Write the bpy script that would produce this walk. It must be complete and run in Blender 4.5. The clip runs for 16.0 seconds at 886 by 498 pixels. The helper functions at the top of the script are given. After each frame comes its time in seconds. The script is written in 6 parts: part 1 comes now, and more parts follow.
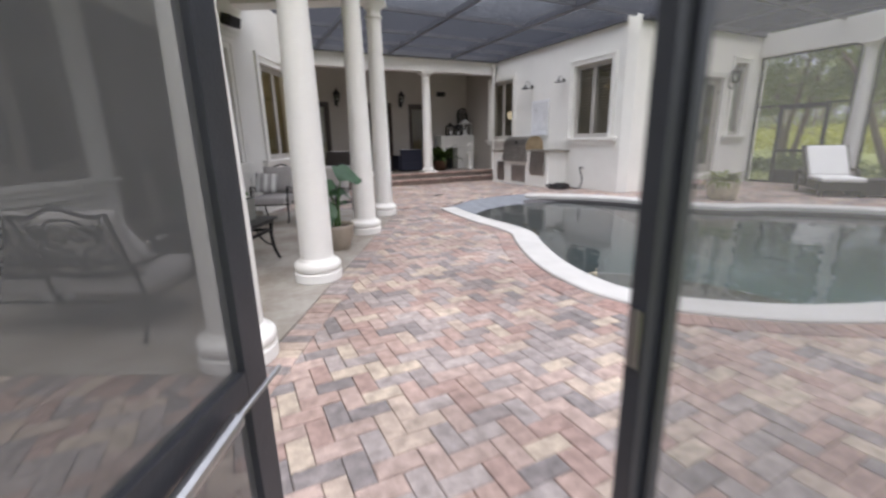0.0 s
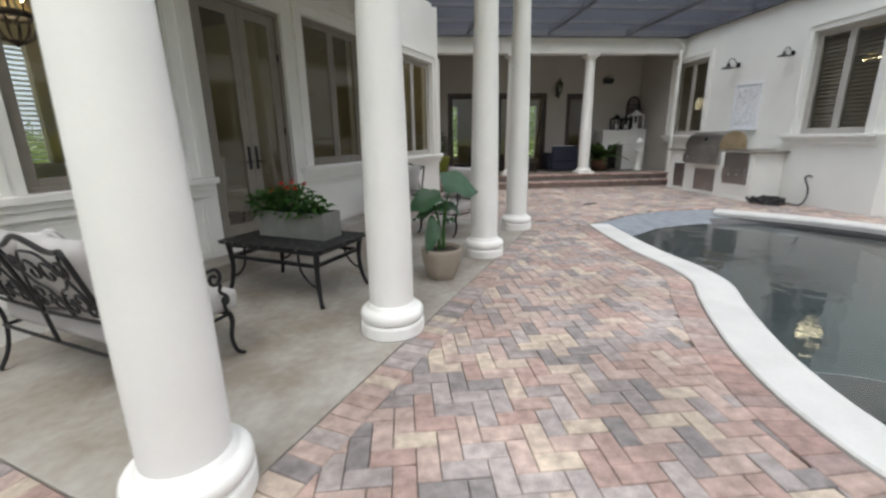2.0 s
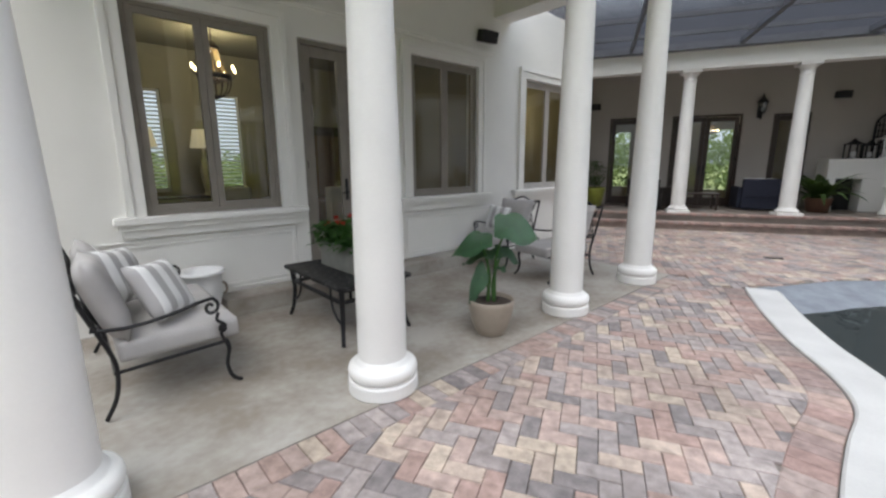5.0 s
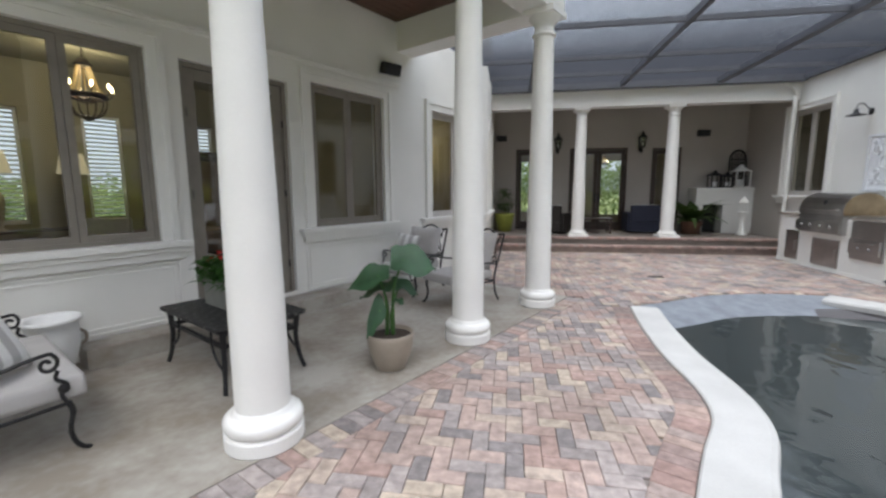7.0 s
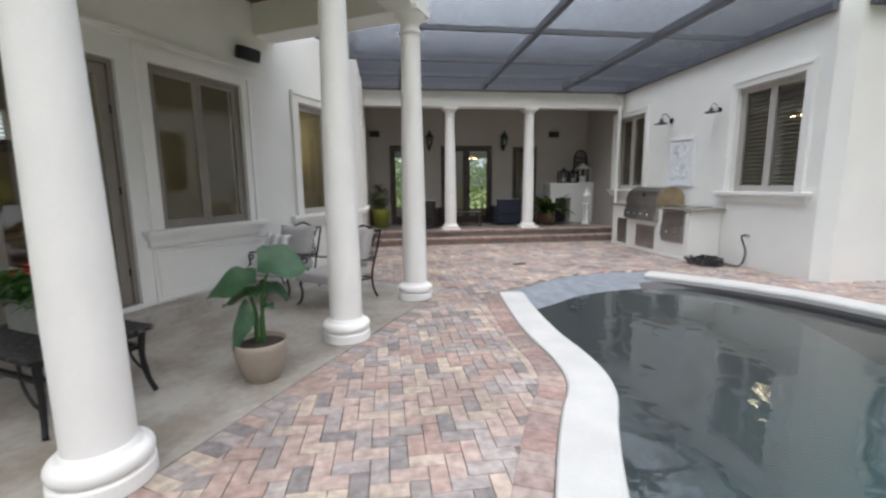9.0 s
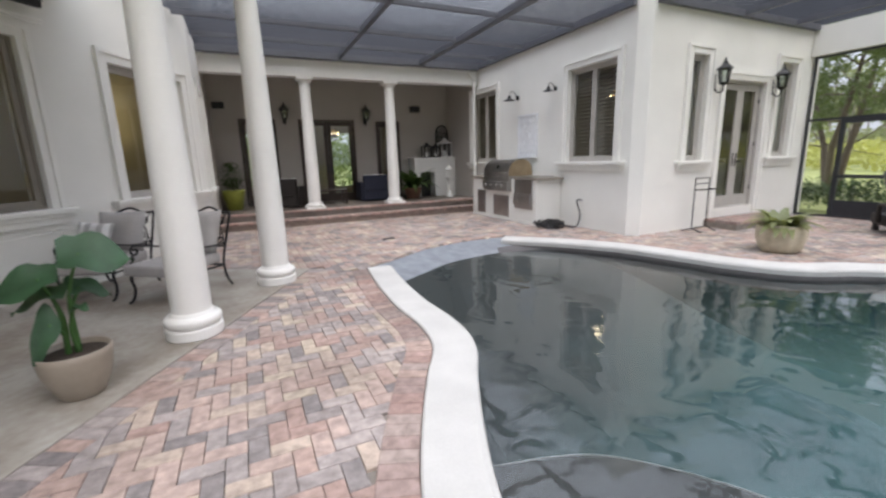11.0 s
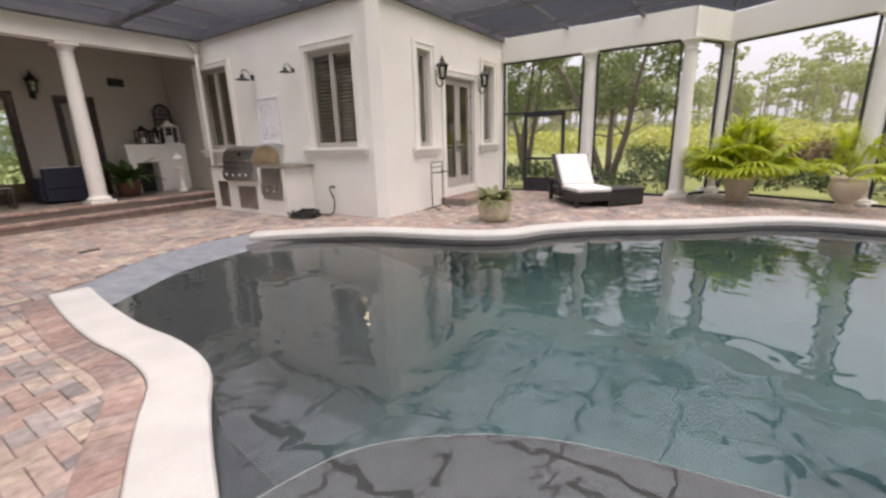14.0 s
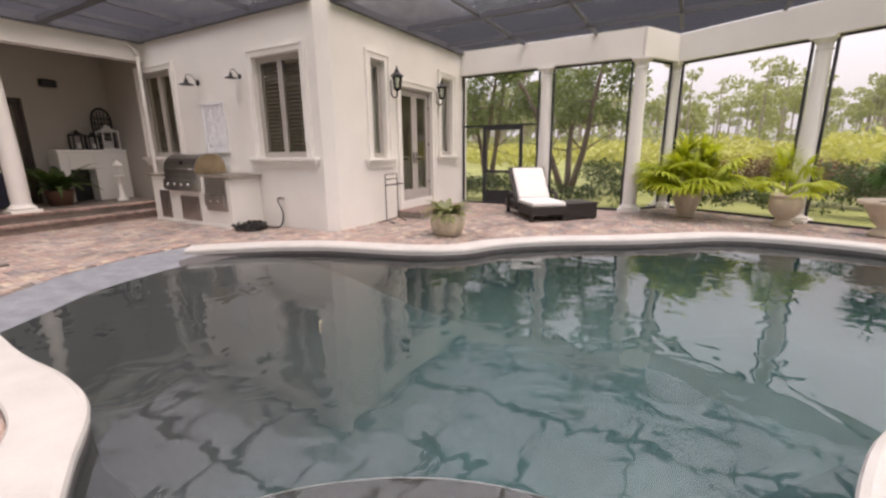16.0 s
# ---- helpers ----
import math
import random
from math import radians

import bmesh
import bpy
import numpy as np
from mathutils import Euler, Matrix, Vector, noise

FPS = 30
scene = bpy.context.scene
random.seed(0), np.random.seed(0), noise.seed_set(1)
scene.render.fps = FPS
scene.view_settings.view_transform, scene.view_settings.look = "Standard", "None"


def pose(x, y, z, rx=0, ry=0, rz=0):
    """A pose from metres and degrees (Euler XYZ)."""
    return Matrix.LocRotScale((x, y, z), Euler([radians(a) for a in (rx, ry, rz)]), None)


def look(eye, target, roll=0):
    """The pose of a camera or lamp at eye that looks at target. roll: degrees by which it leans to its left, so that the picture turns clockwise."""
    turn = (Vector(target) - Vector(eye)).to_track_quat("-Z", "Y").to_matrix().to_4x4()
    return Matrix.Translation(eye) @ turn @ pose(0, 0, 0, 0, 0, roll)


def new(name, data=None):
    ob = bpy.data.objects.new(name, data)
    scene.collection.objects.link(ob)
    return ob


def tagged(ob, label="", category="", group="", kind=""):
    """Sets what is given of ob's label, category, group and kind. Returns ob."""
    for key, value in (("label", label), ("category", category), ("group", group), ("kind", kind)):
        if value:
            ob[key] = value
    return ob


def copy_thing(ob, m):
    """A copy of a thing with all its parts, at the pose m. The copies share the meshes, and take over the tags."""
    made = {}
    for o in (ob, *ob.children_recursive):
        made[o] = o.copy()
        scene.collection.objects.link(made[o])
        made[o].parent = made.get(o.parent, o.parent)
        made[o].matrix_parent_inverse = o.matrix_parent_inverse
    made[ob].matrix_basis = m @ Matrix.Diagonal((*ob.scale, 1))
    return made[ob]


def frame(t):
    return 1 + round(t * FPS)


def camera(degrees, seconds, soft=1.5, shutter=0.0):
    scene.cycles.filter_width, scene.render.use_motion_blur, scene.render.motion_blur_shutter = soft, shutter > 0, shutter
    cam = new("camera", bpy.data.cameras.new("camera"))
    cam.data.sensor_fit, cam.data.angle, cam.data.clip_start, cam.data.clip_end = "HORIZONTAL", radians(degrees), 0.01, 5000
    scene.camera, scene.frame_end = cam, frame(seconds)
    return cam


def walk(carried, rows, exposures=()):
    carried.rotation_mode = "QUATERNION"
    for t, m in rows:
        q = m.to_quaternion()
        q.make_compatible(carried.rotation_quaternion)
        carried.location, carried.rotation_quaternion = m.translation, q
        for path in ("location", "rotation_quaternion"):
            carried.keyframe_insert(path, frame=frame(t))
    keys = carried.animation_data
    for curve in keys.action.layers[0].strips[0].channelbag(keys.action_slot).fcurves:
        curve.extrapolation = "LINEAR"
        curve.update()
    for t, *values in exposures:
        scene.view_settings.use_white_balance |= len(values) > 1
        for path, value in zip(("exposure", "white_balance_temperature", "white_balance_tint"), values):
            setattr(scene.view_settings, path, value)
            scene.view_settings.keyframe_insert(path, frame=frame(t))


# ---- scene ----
cam = camera(93.3, 16.0, soft=2.5, shutter=0.5)
PATH = [
    (0, (0.053, -0.136, 1.383), (0.908, 1.604, 0.891), -1.3),
    (0.5, (0.227, 0.353, 1.418), (0.887, 2.181, 0.944), -0.2),
    (1, (0.440, 0.753, 1.418), (0.909, 2.634, 0.928), -0.8),
    (1.5, (0.586, 1.020, 1.458), (0.930, 2.939, 1.010), -1.4),
    (2, (0.868, 1.235, 1.452), (1.046, 3.161, 0.943), -0.9),
    (2.5, (1.100, 1.408, 1.473), (1.222, 3.329, 0.931), -0.3),
    (3, (1.333, 1.634, 1.505), (1.308, 3.566, 0.991), 0.0),
    (3.5, (1.557, 1.692, 1.508), (1.242, 3.598, 0.987), 0.9),
    (6, (2.235, 1.948, 1.608), (1.548, 3.803, 1.310), -0.1),
    (6.5, (2.242, 1.961, 1.624), (1.765, 3.882, 1.339), -0.2),
    (7, (2.317, 1.973, 1.607), (2.000, 3.929, 1.332), -0.3),
    (7.5, (2.324, 1.978, 1.620), (2.156, 3.951, 1.343), -0.4),
    (8, (2.311, 1.977, 1.601), (2.290, 3.958, 1.326), -0.6),
    (8.5, (2.320, 1.979, 1.605), (2.439, 3.955, 1.322), -0.5),
    (11, (2.465, 1.965, 1.549), (3.284, 3.742, 1.135), -1.7),
    (11.5, (2.491, 1.957, 1.518), (3.456, 3.653, 1.079), -1.6),
    (12, (2.548, 1.895, 1.534), (3.651, 3.497, 1.068), -1.6),
    (12.5, (2.590, 1.876, 1.491), (3.838, 3.364, 1.013), -1.6),
    (13, (2.635, 1.863, 1.474), (4.020, 3.220, 0.985), -1.5),
    (13.5, (2.721, 1.849, 1.490), (4.225, 3.071, 0.994), -1.6),
    (14, (2.805, 1.984, 1.513), (4.411, 3.065, 1.013), -1.7),
    (14.5, (2.898, 2.041, 1.505), (4.570, 3.022, 1.011), -1.7),
    (15, (2.993, 1.992, 1.505), (4.692, 2.928, 1.018), -1.5),
    (15.5, (3.081, 1.934, 1.520), (4.786, 2.865, 1.043), -1.0),
    (16, (3.179, 1.804, 1.545), (4.869, 2.771, 1.087), -0.6),
]
walk(cam, [(t, look(eye, target, roll)) for t, eye, target, roll in PATH], [(0, 0.73, 6450, 13), (1, 0.62, 6460, 6), (3.5, 0.65, 6400, 7), (6, 0.66, 6230, 8), (8.7, 0.75, 6300, 8), (11, 0.74, 6480, 11), (12.5, 0.72, 6500, 11), (13.5, 0.72, 7000, 15), (14.5, 0.72, 7400, 20), (16, 0.72, 7550, 22)])

# ---- sky, sun ----
world = bpy.data.worlds.new("overcast_sky")
scene.world = world
world.use_nodes = True
wn = world.node_tree
sky = wn.nodes.new("ShaderNodeTexSky")
sky.sky_type, sky.sun_disc = "NISHITA", False
sky.sun_elevation, sky.sun_rotation = radians(52), radians(150)
sky.air_density, sky.dust_density, sky.ozone_density = 1.0, 6.0, 1.0
mixw = wn.nodes.new("ShaderNodeMix")
mixw.data_type = "RGBA"
mixw.inputs["Factor"].default_value = 0.75
wn.links.new(sky.outputs[0], mixw.inputs["A"])
mixw.inputs["B"].default_value = (8.4, 8.95, 10.1, 1)
# an overcast sky is brightest overhead
dirn, sepw, rngw, gradw = (wn.nodes.new("ShaderNode" + k) for k in ("TexCoord", "SeparateXYZ", "MapRange", "Mix"))
gradw.data_type, gradw.blend_type = "RGBA", "MULTIPLY"
gradw.inputs["Factor"].default_value = 1.0
wn.links.new(dirn.outputs["Generated"], sepw.inputs[0])
wn.links.new(sepw.outputs["Z"], rngw.inputs["Value"])
rngw.inputs["From Min"].default_value, rngw.inputs["From Max"].default_value = 0.0, 1.0
rngw.inputs["To Min"].default_value, rngw.inputs["To Max"].default_value = 0.46, 1.42
wn.links.new(mixw.outputs["Result"], gradw.inputs["A"])
wn.links.new(rngw.outputs[0], gradw.inputs["B"])
wn.links.new(gradw.outputs["Result"], wn.nodes["Background"].inputs["Color"])
wn.nodes["Background"].inputs["Strength"].default_value = 0.15
sun = new("sun", bpy.data.lights.new("sun", "SUN"))
sun.data.energy, sun.data.angle, sun.data.color = 1.2, radians(40), (1.0, 0.96, 0.9)
sun.matrix_world = look((1, -2, 20), (6, 5, 0))


# ---- materials ----
def mat(name, color, rough=0.6, metal=0.0, vary=0.12, scale=8.0, fine=120.0, bump=0.15, spec=0.5, second=None, coat=0.0, emit=0.0, span=(0.42, 0.92)):
    """A painted or natural surface: base colour varied by coarse stains and fine grain, with relief."""
    m = bpy.data.materials.new(name)
    m.use_nodes = True
    nt = m.node_tree
    b = nt.nodes["Principled BSDF"]
    tc = nt.nodes.new("ShaderNodeTexCoord")
    n1, n2 = nt.nodes.new("ShaderNodeTexNoise"), nt.nodes.new("ShaderNodeTexNoise")
    n1.inputs["Scale"].default_value, n1.inputs["Detail"].default_value = scale, 6
    n2.inputs["Scale"].default_value, n2.inputs["Detail"].default_value = fine, 3
    for n in (n1, n2):
        nt.links.new(tc.outputs["Object"], n.inputs["Vector"])
    add = nt.nodes.new("ShaderNodeMath")
    add.operation = "MULTIPLY_ADD"
    nt.links.new(n2.outputs["Fac"], add.inputs[0])
    add.inputs[1].default_value = 0.35
    nt.links.new(n1.outputs["Fac"], add.inputs[2])
    ramp = nt.nodes.new("ShaderNodeValToRGB")
    dark = tuple(c * (1 - vary) for c in color) if second is None else second
    lite = tuple(min(1, c * (1 + vary * 0.6)) for c in color)
    ramp.color_ramp.elements[0].position, ramp.color_ramp.elements[0].color = span[0], (*dark, 1)
    ramp.color_ramp.elements[1].position, ramp.color_ramp.elements[1].color = span[1], (*lite, 1)
    nt.links.new(add.outputs[0], ramp.inputs[0])
    nt.links.new(ramp.outputs[0], b.inputs["Base Color"])
    b.inputs["Roughness"].default_value, b.inputs["Metallic"].default_value = rough, metal
    b.inputs["Specular IOR Level"].default_value = spec
    b.inputs["Coat Weight"].default_value = coat
    if emit:
        b.inputs["Emission Color"].default_value = (*color, 1)
        b.inputs["Emission Strength"].default_value = emit
    if bump:
        bp = nt.nodes.new("ShaderNodeBump")
        bp.inputs["Strength"].default_value, bp.inputs["Distance"].default_value = bump, 0.01
        nt.links.new(add.outputs[0], bp.inputs["Height"])
        nt.links.new(bp.outputs[0], b.inputs["Normal"])
    return m


def clear(name, tint, ior=1.45, rough=0.0, waves=0.0):
    """Glass or water: what lies behind, tinted, and a mirror reflection by Fresnel."""
    m = bpy.data.materials.new(name)
    m.use_nodes = True
    nt = m.node_tree
    nt.nodes.remove(nt.nodes["Principled BSDF"])
    tr, gl, mx, fr = (nt.nodes.new("ShaderNode" + k) for k in ("BsdfTransparent", "BsdfGlossy", "MixShader", "Fresnel"))
    tr.inputs[0].default_value = (*tint, 1)
    gl.inputs["Roughness"].default_value, fr.inputs[0].default_value = rough, ior
    nt.links.new(fr.outputs[0], mx.inputs[0])
    nt.links.new(tr.outputs[0], mx.inputs[1])
    nt.links.new(gl.outputs[0], mx.inputs[2])
    nt.links.new(mx.outputs[0], nt.nodes["Material Output"].inputs["Surface"])
    if waves:
        tc, no, bp = (nt.nodes.new("ShaderNode" + k) for k in ("TexCoord", "TexNoise", "Bump"))
        no.inputs["Scale"].default_value, no.inputs["Detail"].default_value = 2.7, 1.6
        no.inputs["Distortion"].default_value = 0.6
        bp.inputs["Strength"].default_value, bp.inputs["Distance"].default_value = 0.5, waves
        nt.links.new(tc.outputs["Object"], no.inputs["Vector"])
        nt.links.new(no.outputs["Fac"], bp.inputs["Height"])
        nt.links.new(bp.outputs[0], gl.inputs["Normal"])
        nt.links.new(bp.outputs[0], fr.inputs["Normal"])
    return m


def netting(name, color, through_it):
    """Insect screen: threads that let part of the light through."""
    m = bpy.data.materials.new(name)
    m.use_nodes = True
    nt = m.node_tree
    b = nt.nodes["Principled BSDF"]
    b.inputs["Base Color"].default_value, b.inputs["Roughness"].default_value = (*color, 1), 0.7
    tr, mx = nt.nodes.new("ShaderNodeBsdfTransparent"), nt.nodes.new("ShaderNodeMixShader")
    mx.inputs[0].default_value = through_it
    nt.links.new(b.outputs[0], mx.inputs[1])
    nt.links.new(tr.outputs[0], mx.inputs[2])
    nt.links.new(mx.outputs[0], nt.nodes["Material Output"].inputs["Surface"])
    return m


STUCCO = mat("white_stucco", (0.78, 0.77, 0.73), 0.85, vary=0.05, scale=1.3, fine=90, bump=0.25)
TRIM = mat("white_moulding", (0.80, 0.79, 0.75), 0.6, vary=0.04, scale=3, bump=0.05)
COLUMN = mat("white_column_paint", (0.80, 0.79, 0.76), 0.55, vary=0.04, scale=2.5, fine=60, bump=0.04)
TAUPE = mat("taupe_window_paint", (0.23, 0.205, 0.175), 0.5, vary=0.1, bump=0.03)
GREYFRAME = mat("light_grey_window_paint", (0.42, 0.40, 0.37), 0.5, vary=0.08, bump=0.03)
DARKWOOD = mat("dark_stained_wood", (0.045, 0.028, 0.02), 0.4, vary=0.3, scale=12)
SLAB = mat("stained_concrete", (0.365, 0.345, 0.31), 0.6, vary=0.1, scale=1.7, fine=14, bump=0.06, second=(0.245, 0.212, 0.175), span=(0.52, 0.84))
COPING = mat("white_cast_coping", (0.52, 0.51, 0.49), 0.7, vary=0.12, scale=2.5, fine=60, bump=0.12)
PLASTER = mat("depth_tinted_pool_plaster", (0.095, 0.178, 0.188), 0.7, vary=0.25, scale=1.2, fine=20)
# water's depth tint painted into the plaster: teal, turning grey towards the beach entry
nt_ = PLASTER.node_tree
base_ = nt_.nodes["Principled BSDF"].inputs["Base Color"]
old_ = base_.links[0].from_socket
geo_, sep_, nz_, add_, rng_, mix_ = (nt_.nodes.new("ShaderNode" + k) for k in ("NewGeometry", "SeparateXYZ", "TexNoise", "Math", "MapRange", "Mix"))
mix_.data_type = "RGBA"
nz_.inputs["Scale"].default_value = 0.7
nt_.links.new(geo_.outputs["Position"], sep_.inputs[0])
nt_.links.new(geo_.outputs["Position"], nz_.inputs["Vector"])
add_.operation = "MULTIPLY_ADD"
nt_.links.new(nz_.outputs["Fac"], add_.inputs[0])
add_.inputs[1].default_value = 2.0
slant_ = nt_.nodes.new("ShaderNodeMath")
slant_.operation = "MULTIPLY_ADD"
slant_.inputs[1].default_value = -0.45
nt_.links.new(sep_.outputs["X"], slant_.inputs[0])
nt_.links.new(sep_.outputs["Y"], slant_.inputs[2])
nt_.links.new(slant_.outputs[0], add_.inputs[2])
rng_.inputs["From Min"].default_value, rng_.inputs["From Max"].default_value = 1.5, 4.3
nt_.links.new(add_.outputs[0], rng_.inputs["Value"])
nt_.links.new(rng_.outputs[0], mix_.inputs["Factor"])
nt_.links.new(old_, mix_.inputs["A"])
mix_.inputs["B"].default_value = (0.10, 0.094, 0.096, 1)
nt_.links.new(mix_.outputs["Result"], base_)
POOLTILE = mat("dark_grey_waterline_tile", (0.10, 0.093, 0.096), 0.4, vary=0.2, scale=6, fine=40)
SHELFSTONE = mat("grey_pool_shelf_plaster", (0.115, 0.10, 0.10), 0.7, vary=0.2, scale=2, fine=30)
BEACH = mat("wet_slate_beach", (0.24, 0.26, 0.29), 0.3, vary=0.3, scale=6, fine=30, bump=0.3)
WATER = clear("pool_water", (0.76, 0.88, 0.89), 1.9, 0.0, 0.018)
GLASS = clear("window_glass", (0.86, 0.9, 0.88), 1.95)
THREAD = mat("dark_screen_thread", (0.05, 0.055, 0.07), 0.7, vary=0.1)
SIDENET = netting("side_screen", (0.16, 0.16, 0.17), 0.84)
DOORNET = netting("door_screen", (0.06, 0.062, 0.065), 0.22)
ENTRYNET = netting("entry_screen", (0.13, 0.125, 0.125), 0.52)
BRONZE = mat("dark_bronze_aluminium", (0.035, 0.037, 0.045), 0.4, 0.3, vary=0.15)
ROOFBAR = mat("grey_roof_beam", (0.10, 0.105, 0.125), 0.5, vary=0.15)
IRON = mat("black_wrought_iron", (0.018, 0.018, 0.02), 0.45, 0.4, vary=0.3, scale=30, bump=0.1)
CUSHION = mat("grey_woven_cushion", (0.42, 0.405, 0.395), 0.95, vary=0.1, scale=5, fine=260, bump=0.3)
WHITECLOTH = mat("white_cotton", (0.75, 0.75, 0.74), 0.95, vary=0.05, scale=6, fine=200, bump=0.25)
CEILWOOD = mat("red_brown_ceiling_boards", (0.10, 0.045, 0.03), 0.5, vary=0.3, scale=5)
SAND = mat("joint_sand", (0.23, 0.205, 0.18), 0.95, vary=0.25, scale=9, fine=200, bump=0.4)
GRASS = mat("lawn", (0.25, 0.28, 0.085), 0.9, vary=0.45, scale=0.25, fine=14, bump=0.5)
POTCLAY = mat("taupe_glazed_pot", (0.30, 0.255, 0.205), 0.45, vary=0.12, scale=9, bump=0.05)
BEIGEPOT = mat("weathered_beige_pot", (0.52, 0.46, 0.34), 0.8, vary=0.25, scale=7, bump=0.3)
SOIL = mat("dark_soil", (0.04, 0.028, 0.02), 0.95, vary=0.5, scale=40, bump=0.8)
STEEL = mat("brushed_stainless_steel", (0.45, 0.44, 0.43), 0.28, 1.0, vary=0.15, scale=4, fine=200, bump=0.02)
WICKER = mat("dark_wicker", (0.022, 0.018, 0.016), 0.6, vary=0.4, scale=60, fine=300, bump=0.8)
NAVY = mat("navy_canvas", (0.015, 0.018, 0.035), 0.8, vary=0.2, scale=20)
BLACK = mat("black_plastic", (0.012, 0.012, 0.013), 0.5, vary=0.2)
ROOMWALL = mat("ochre_room_wall", (0.30, 0.275, 0.19), 0.85, vary=0.08, scale=1.5)
ROOMDARK = mat("grey_room_wall", (0.30, 0.295, 0.28), 0.85, vary=0.08, scale=1.5)
ROOMFLOOR = mat("brown_wood_floor", (0.16, 0.09, 0.05), 0.35, vary=0.3, scale=4)
LOGFLOOR = mat("loggia_tile", (0.21, 0.18, 0.155), 0.55, vary=0.3, scale=3, fine=40)
STEPBRICK = mat("brick_step", (0.25, 0.195, 0.165), 0.8, vary=0.35, scale=7, fine=60, bump=0.4)
TAUPEBOX = mat("grey_planter_box", (0.185, 0.185, 0.165), 0.7, vary=0.15, scale=10)
STONETOP = mat("dark_slate_tabletop", (0.2, 0.195, 0.185), 0.5, vary=0.1, scale=26, fine=110, bump=0.15, spec=0.25, second=(0.014, 0.014, 0.015), span=(0.72, 0.95))


def leafmat(name, color, trans=0.35):
    m = mat(name, color, 0.45, vary=0.35, scale=9, fine=60, bump=0.1)
    nt = m.node_tree
    tl, mx = nt.nodes.new("ShaderNodeBsdfTranslucent"), nt.nodes.new("ShaderNodeMixShader")
    tl.inputs[0].default_value = (color[0] * 1.6, color[1] * 1.5, color[2], 1)
    mx.inputs[0].default_value = trans
    nt.links.new(nt.nodes["Principled BSDF"].outputs[0], mx.inputs[1])
    nt.links.new(tl.outputs[0], mx.inputs[2])
    nt.links.new(mx.outputs[0], nt.nodes["Material Output"].inputs["Surface"])
    return m


LEAF = leafmat("green_leaf", (0.05, 0.13, 0.03))
LEAFBIG = leafmat("blue_green_leaf", (0.035, 0.09, 0.04), 0.2)
LEAFLIME = leafmat("lime_palm_leaf", (0.36, 0.43, 0.035))
LEAFTREE = leafmat("tree_leaf", (0.125, 0.175, 0.055))
# far needles paled: the haze of distance is mixed into their green
HAZEPINE = leafmat("haze_paled_pine_needles", (0.27, 0.31, 0.16))
LEAFHEDGE = leafmat("hedge_leaf", (0.05, 0.09, 0.025))
LEAFRED = leafmat("brown_hedge_leaf", (0.12, 0.06, 0.035))
# far trunks lightened too, with haze in the bark colour
HAZEBARK = mat("haze_paled_pine_bark", (0.30, 0.26, 0.22), 0.9, vary=0.3, scale=2)
# the loggia's deep shade is put into this taupe, darker than the stucco
LOGSHADE = mat("shaded_loggia_taupe", (0.42, 0.39, 0.35), 0.85, vary=0.06, scale=1.3, fine=90, bump=0.2)
BARK = mat("grey_brown_bark", (0.15, 0.115, 0.085), 0.9, vary=0.35, scale=14, bump=0.6)
REDFLOWER = leafmat("red_petal", (0.5, 0.035, 0.03), 0.2)


# ---- building helpers ----
def link(name, bm, material, parent=None, label="", m=None, smooth=False):
    me = bpy.data.meshes.new(name)
    bm.normal_update()
    bm.to_mesh(me)
    bm.free()
    me.materials.append(material)
    if smooth:
        for p in me.polygons:
            p.use_smooth = True
    ob = new(name, me)
    if parent is not None:
        ob.parent = parent
    if m is not None:
        ob.matrix_basis = m
    if label:
        ob["label"] = label
    return ob


def part(name, bm, material, parent, label="", smooth=False, m=None):
    return link(name, bm, material, parent, label, m, smooth)


def thing(name, m, label, category, group="", kind=""):
    ob = new(name)
    ob.empty_display_size = 0.1
    ob.matrix_basis = m
    return tagged(ob, label, category, group, kind)


def box(bm, x0, x1, y0, y1, z0, z1, bevel=0.0):
    a = bm if not bevel else bmesh.new()
    r = bmesh.ops.create_cube(a, size=1, matrix=Matrix.Translation(((x0 + x1) / 2, (y0 + y1) / 2, (z0 + z1) / 2)) @ Matrix.Diagonal((abs(x1 - x0), abs(y1 - y0), abs(z1 - z0), 1)))
    if bevel:
        bmesh.ops.bevel(a, geom=a.edges[:], offset=bevel, segments=2, affect="EDGES", profile=0.7)
        merge(bm, a)
    return bm


def merge(bm, other, m=None):
    if m is not None:
        other.transform(m)
    me = bpy.data.meshes.new("tmp")
    other.to_mesh(me)
    other.free()
    bm.from_mesh(me)
    bpy.data.meshes.remove(me)


def boxes(*specs, bevel=0.0):
    bm = bmesh.new()
    for s in specs:
        box(bm, *s, bevel=bevel)
    return bm


def lathe(profile, n=32, bm=None):
    """A turned body: profile of (radius, height) from bottom to top."""
    bm = bm or bmesh.new()
    rings = []
    for r, z in profile:
        rings.append([bm.verts.new((r * math.cos(2 * math.pi * i / n), r * math.sin(2 * math.pi * i / n), z)) for i in range(n)] if r > 1e-5 else [bm.verts.new((0, 0, z))])
    for a, b in zip(rings, rings[1:]):
        for i in range(n):
            j = (i + 1) % n
            if len(a) == 1 and len(b) > 1:
                bm.faces.new((a[0], b[j], b[i]))
            elif len(b) == 1 and len(a) > 1:
                bm.faces.new((a[i], a[j], b[0]))
            elif len(a) > 1:
                bm.faces.new((a[i], a[j], b[j], b[i]))
    return bm


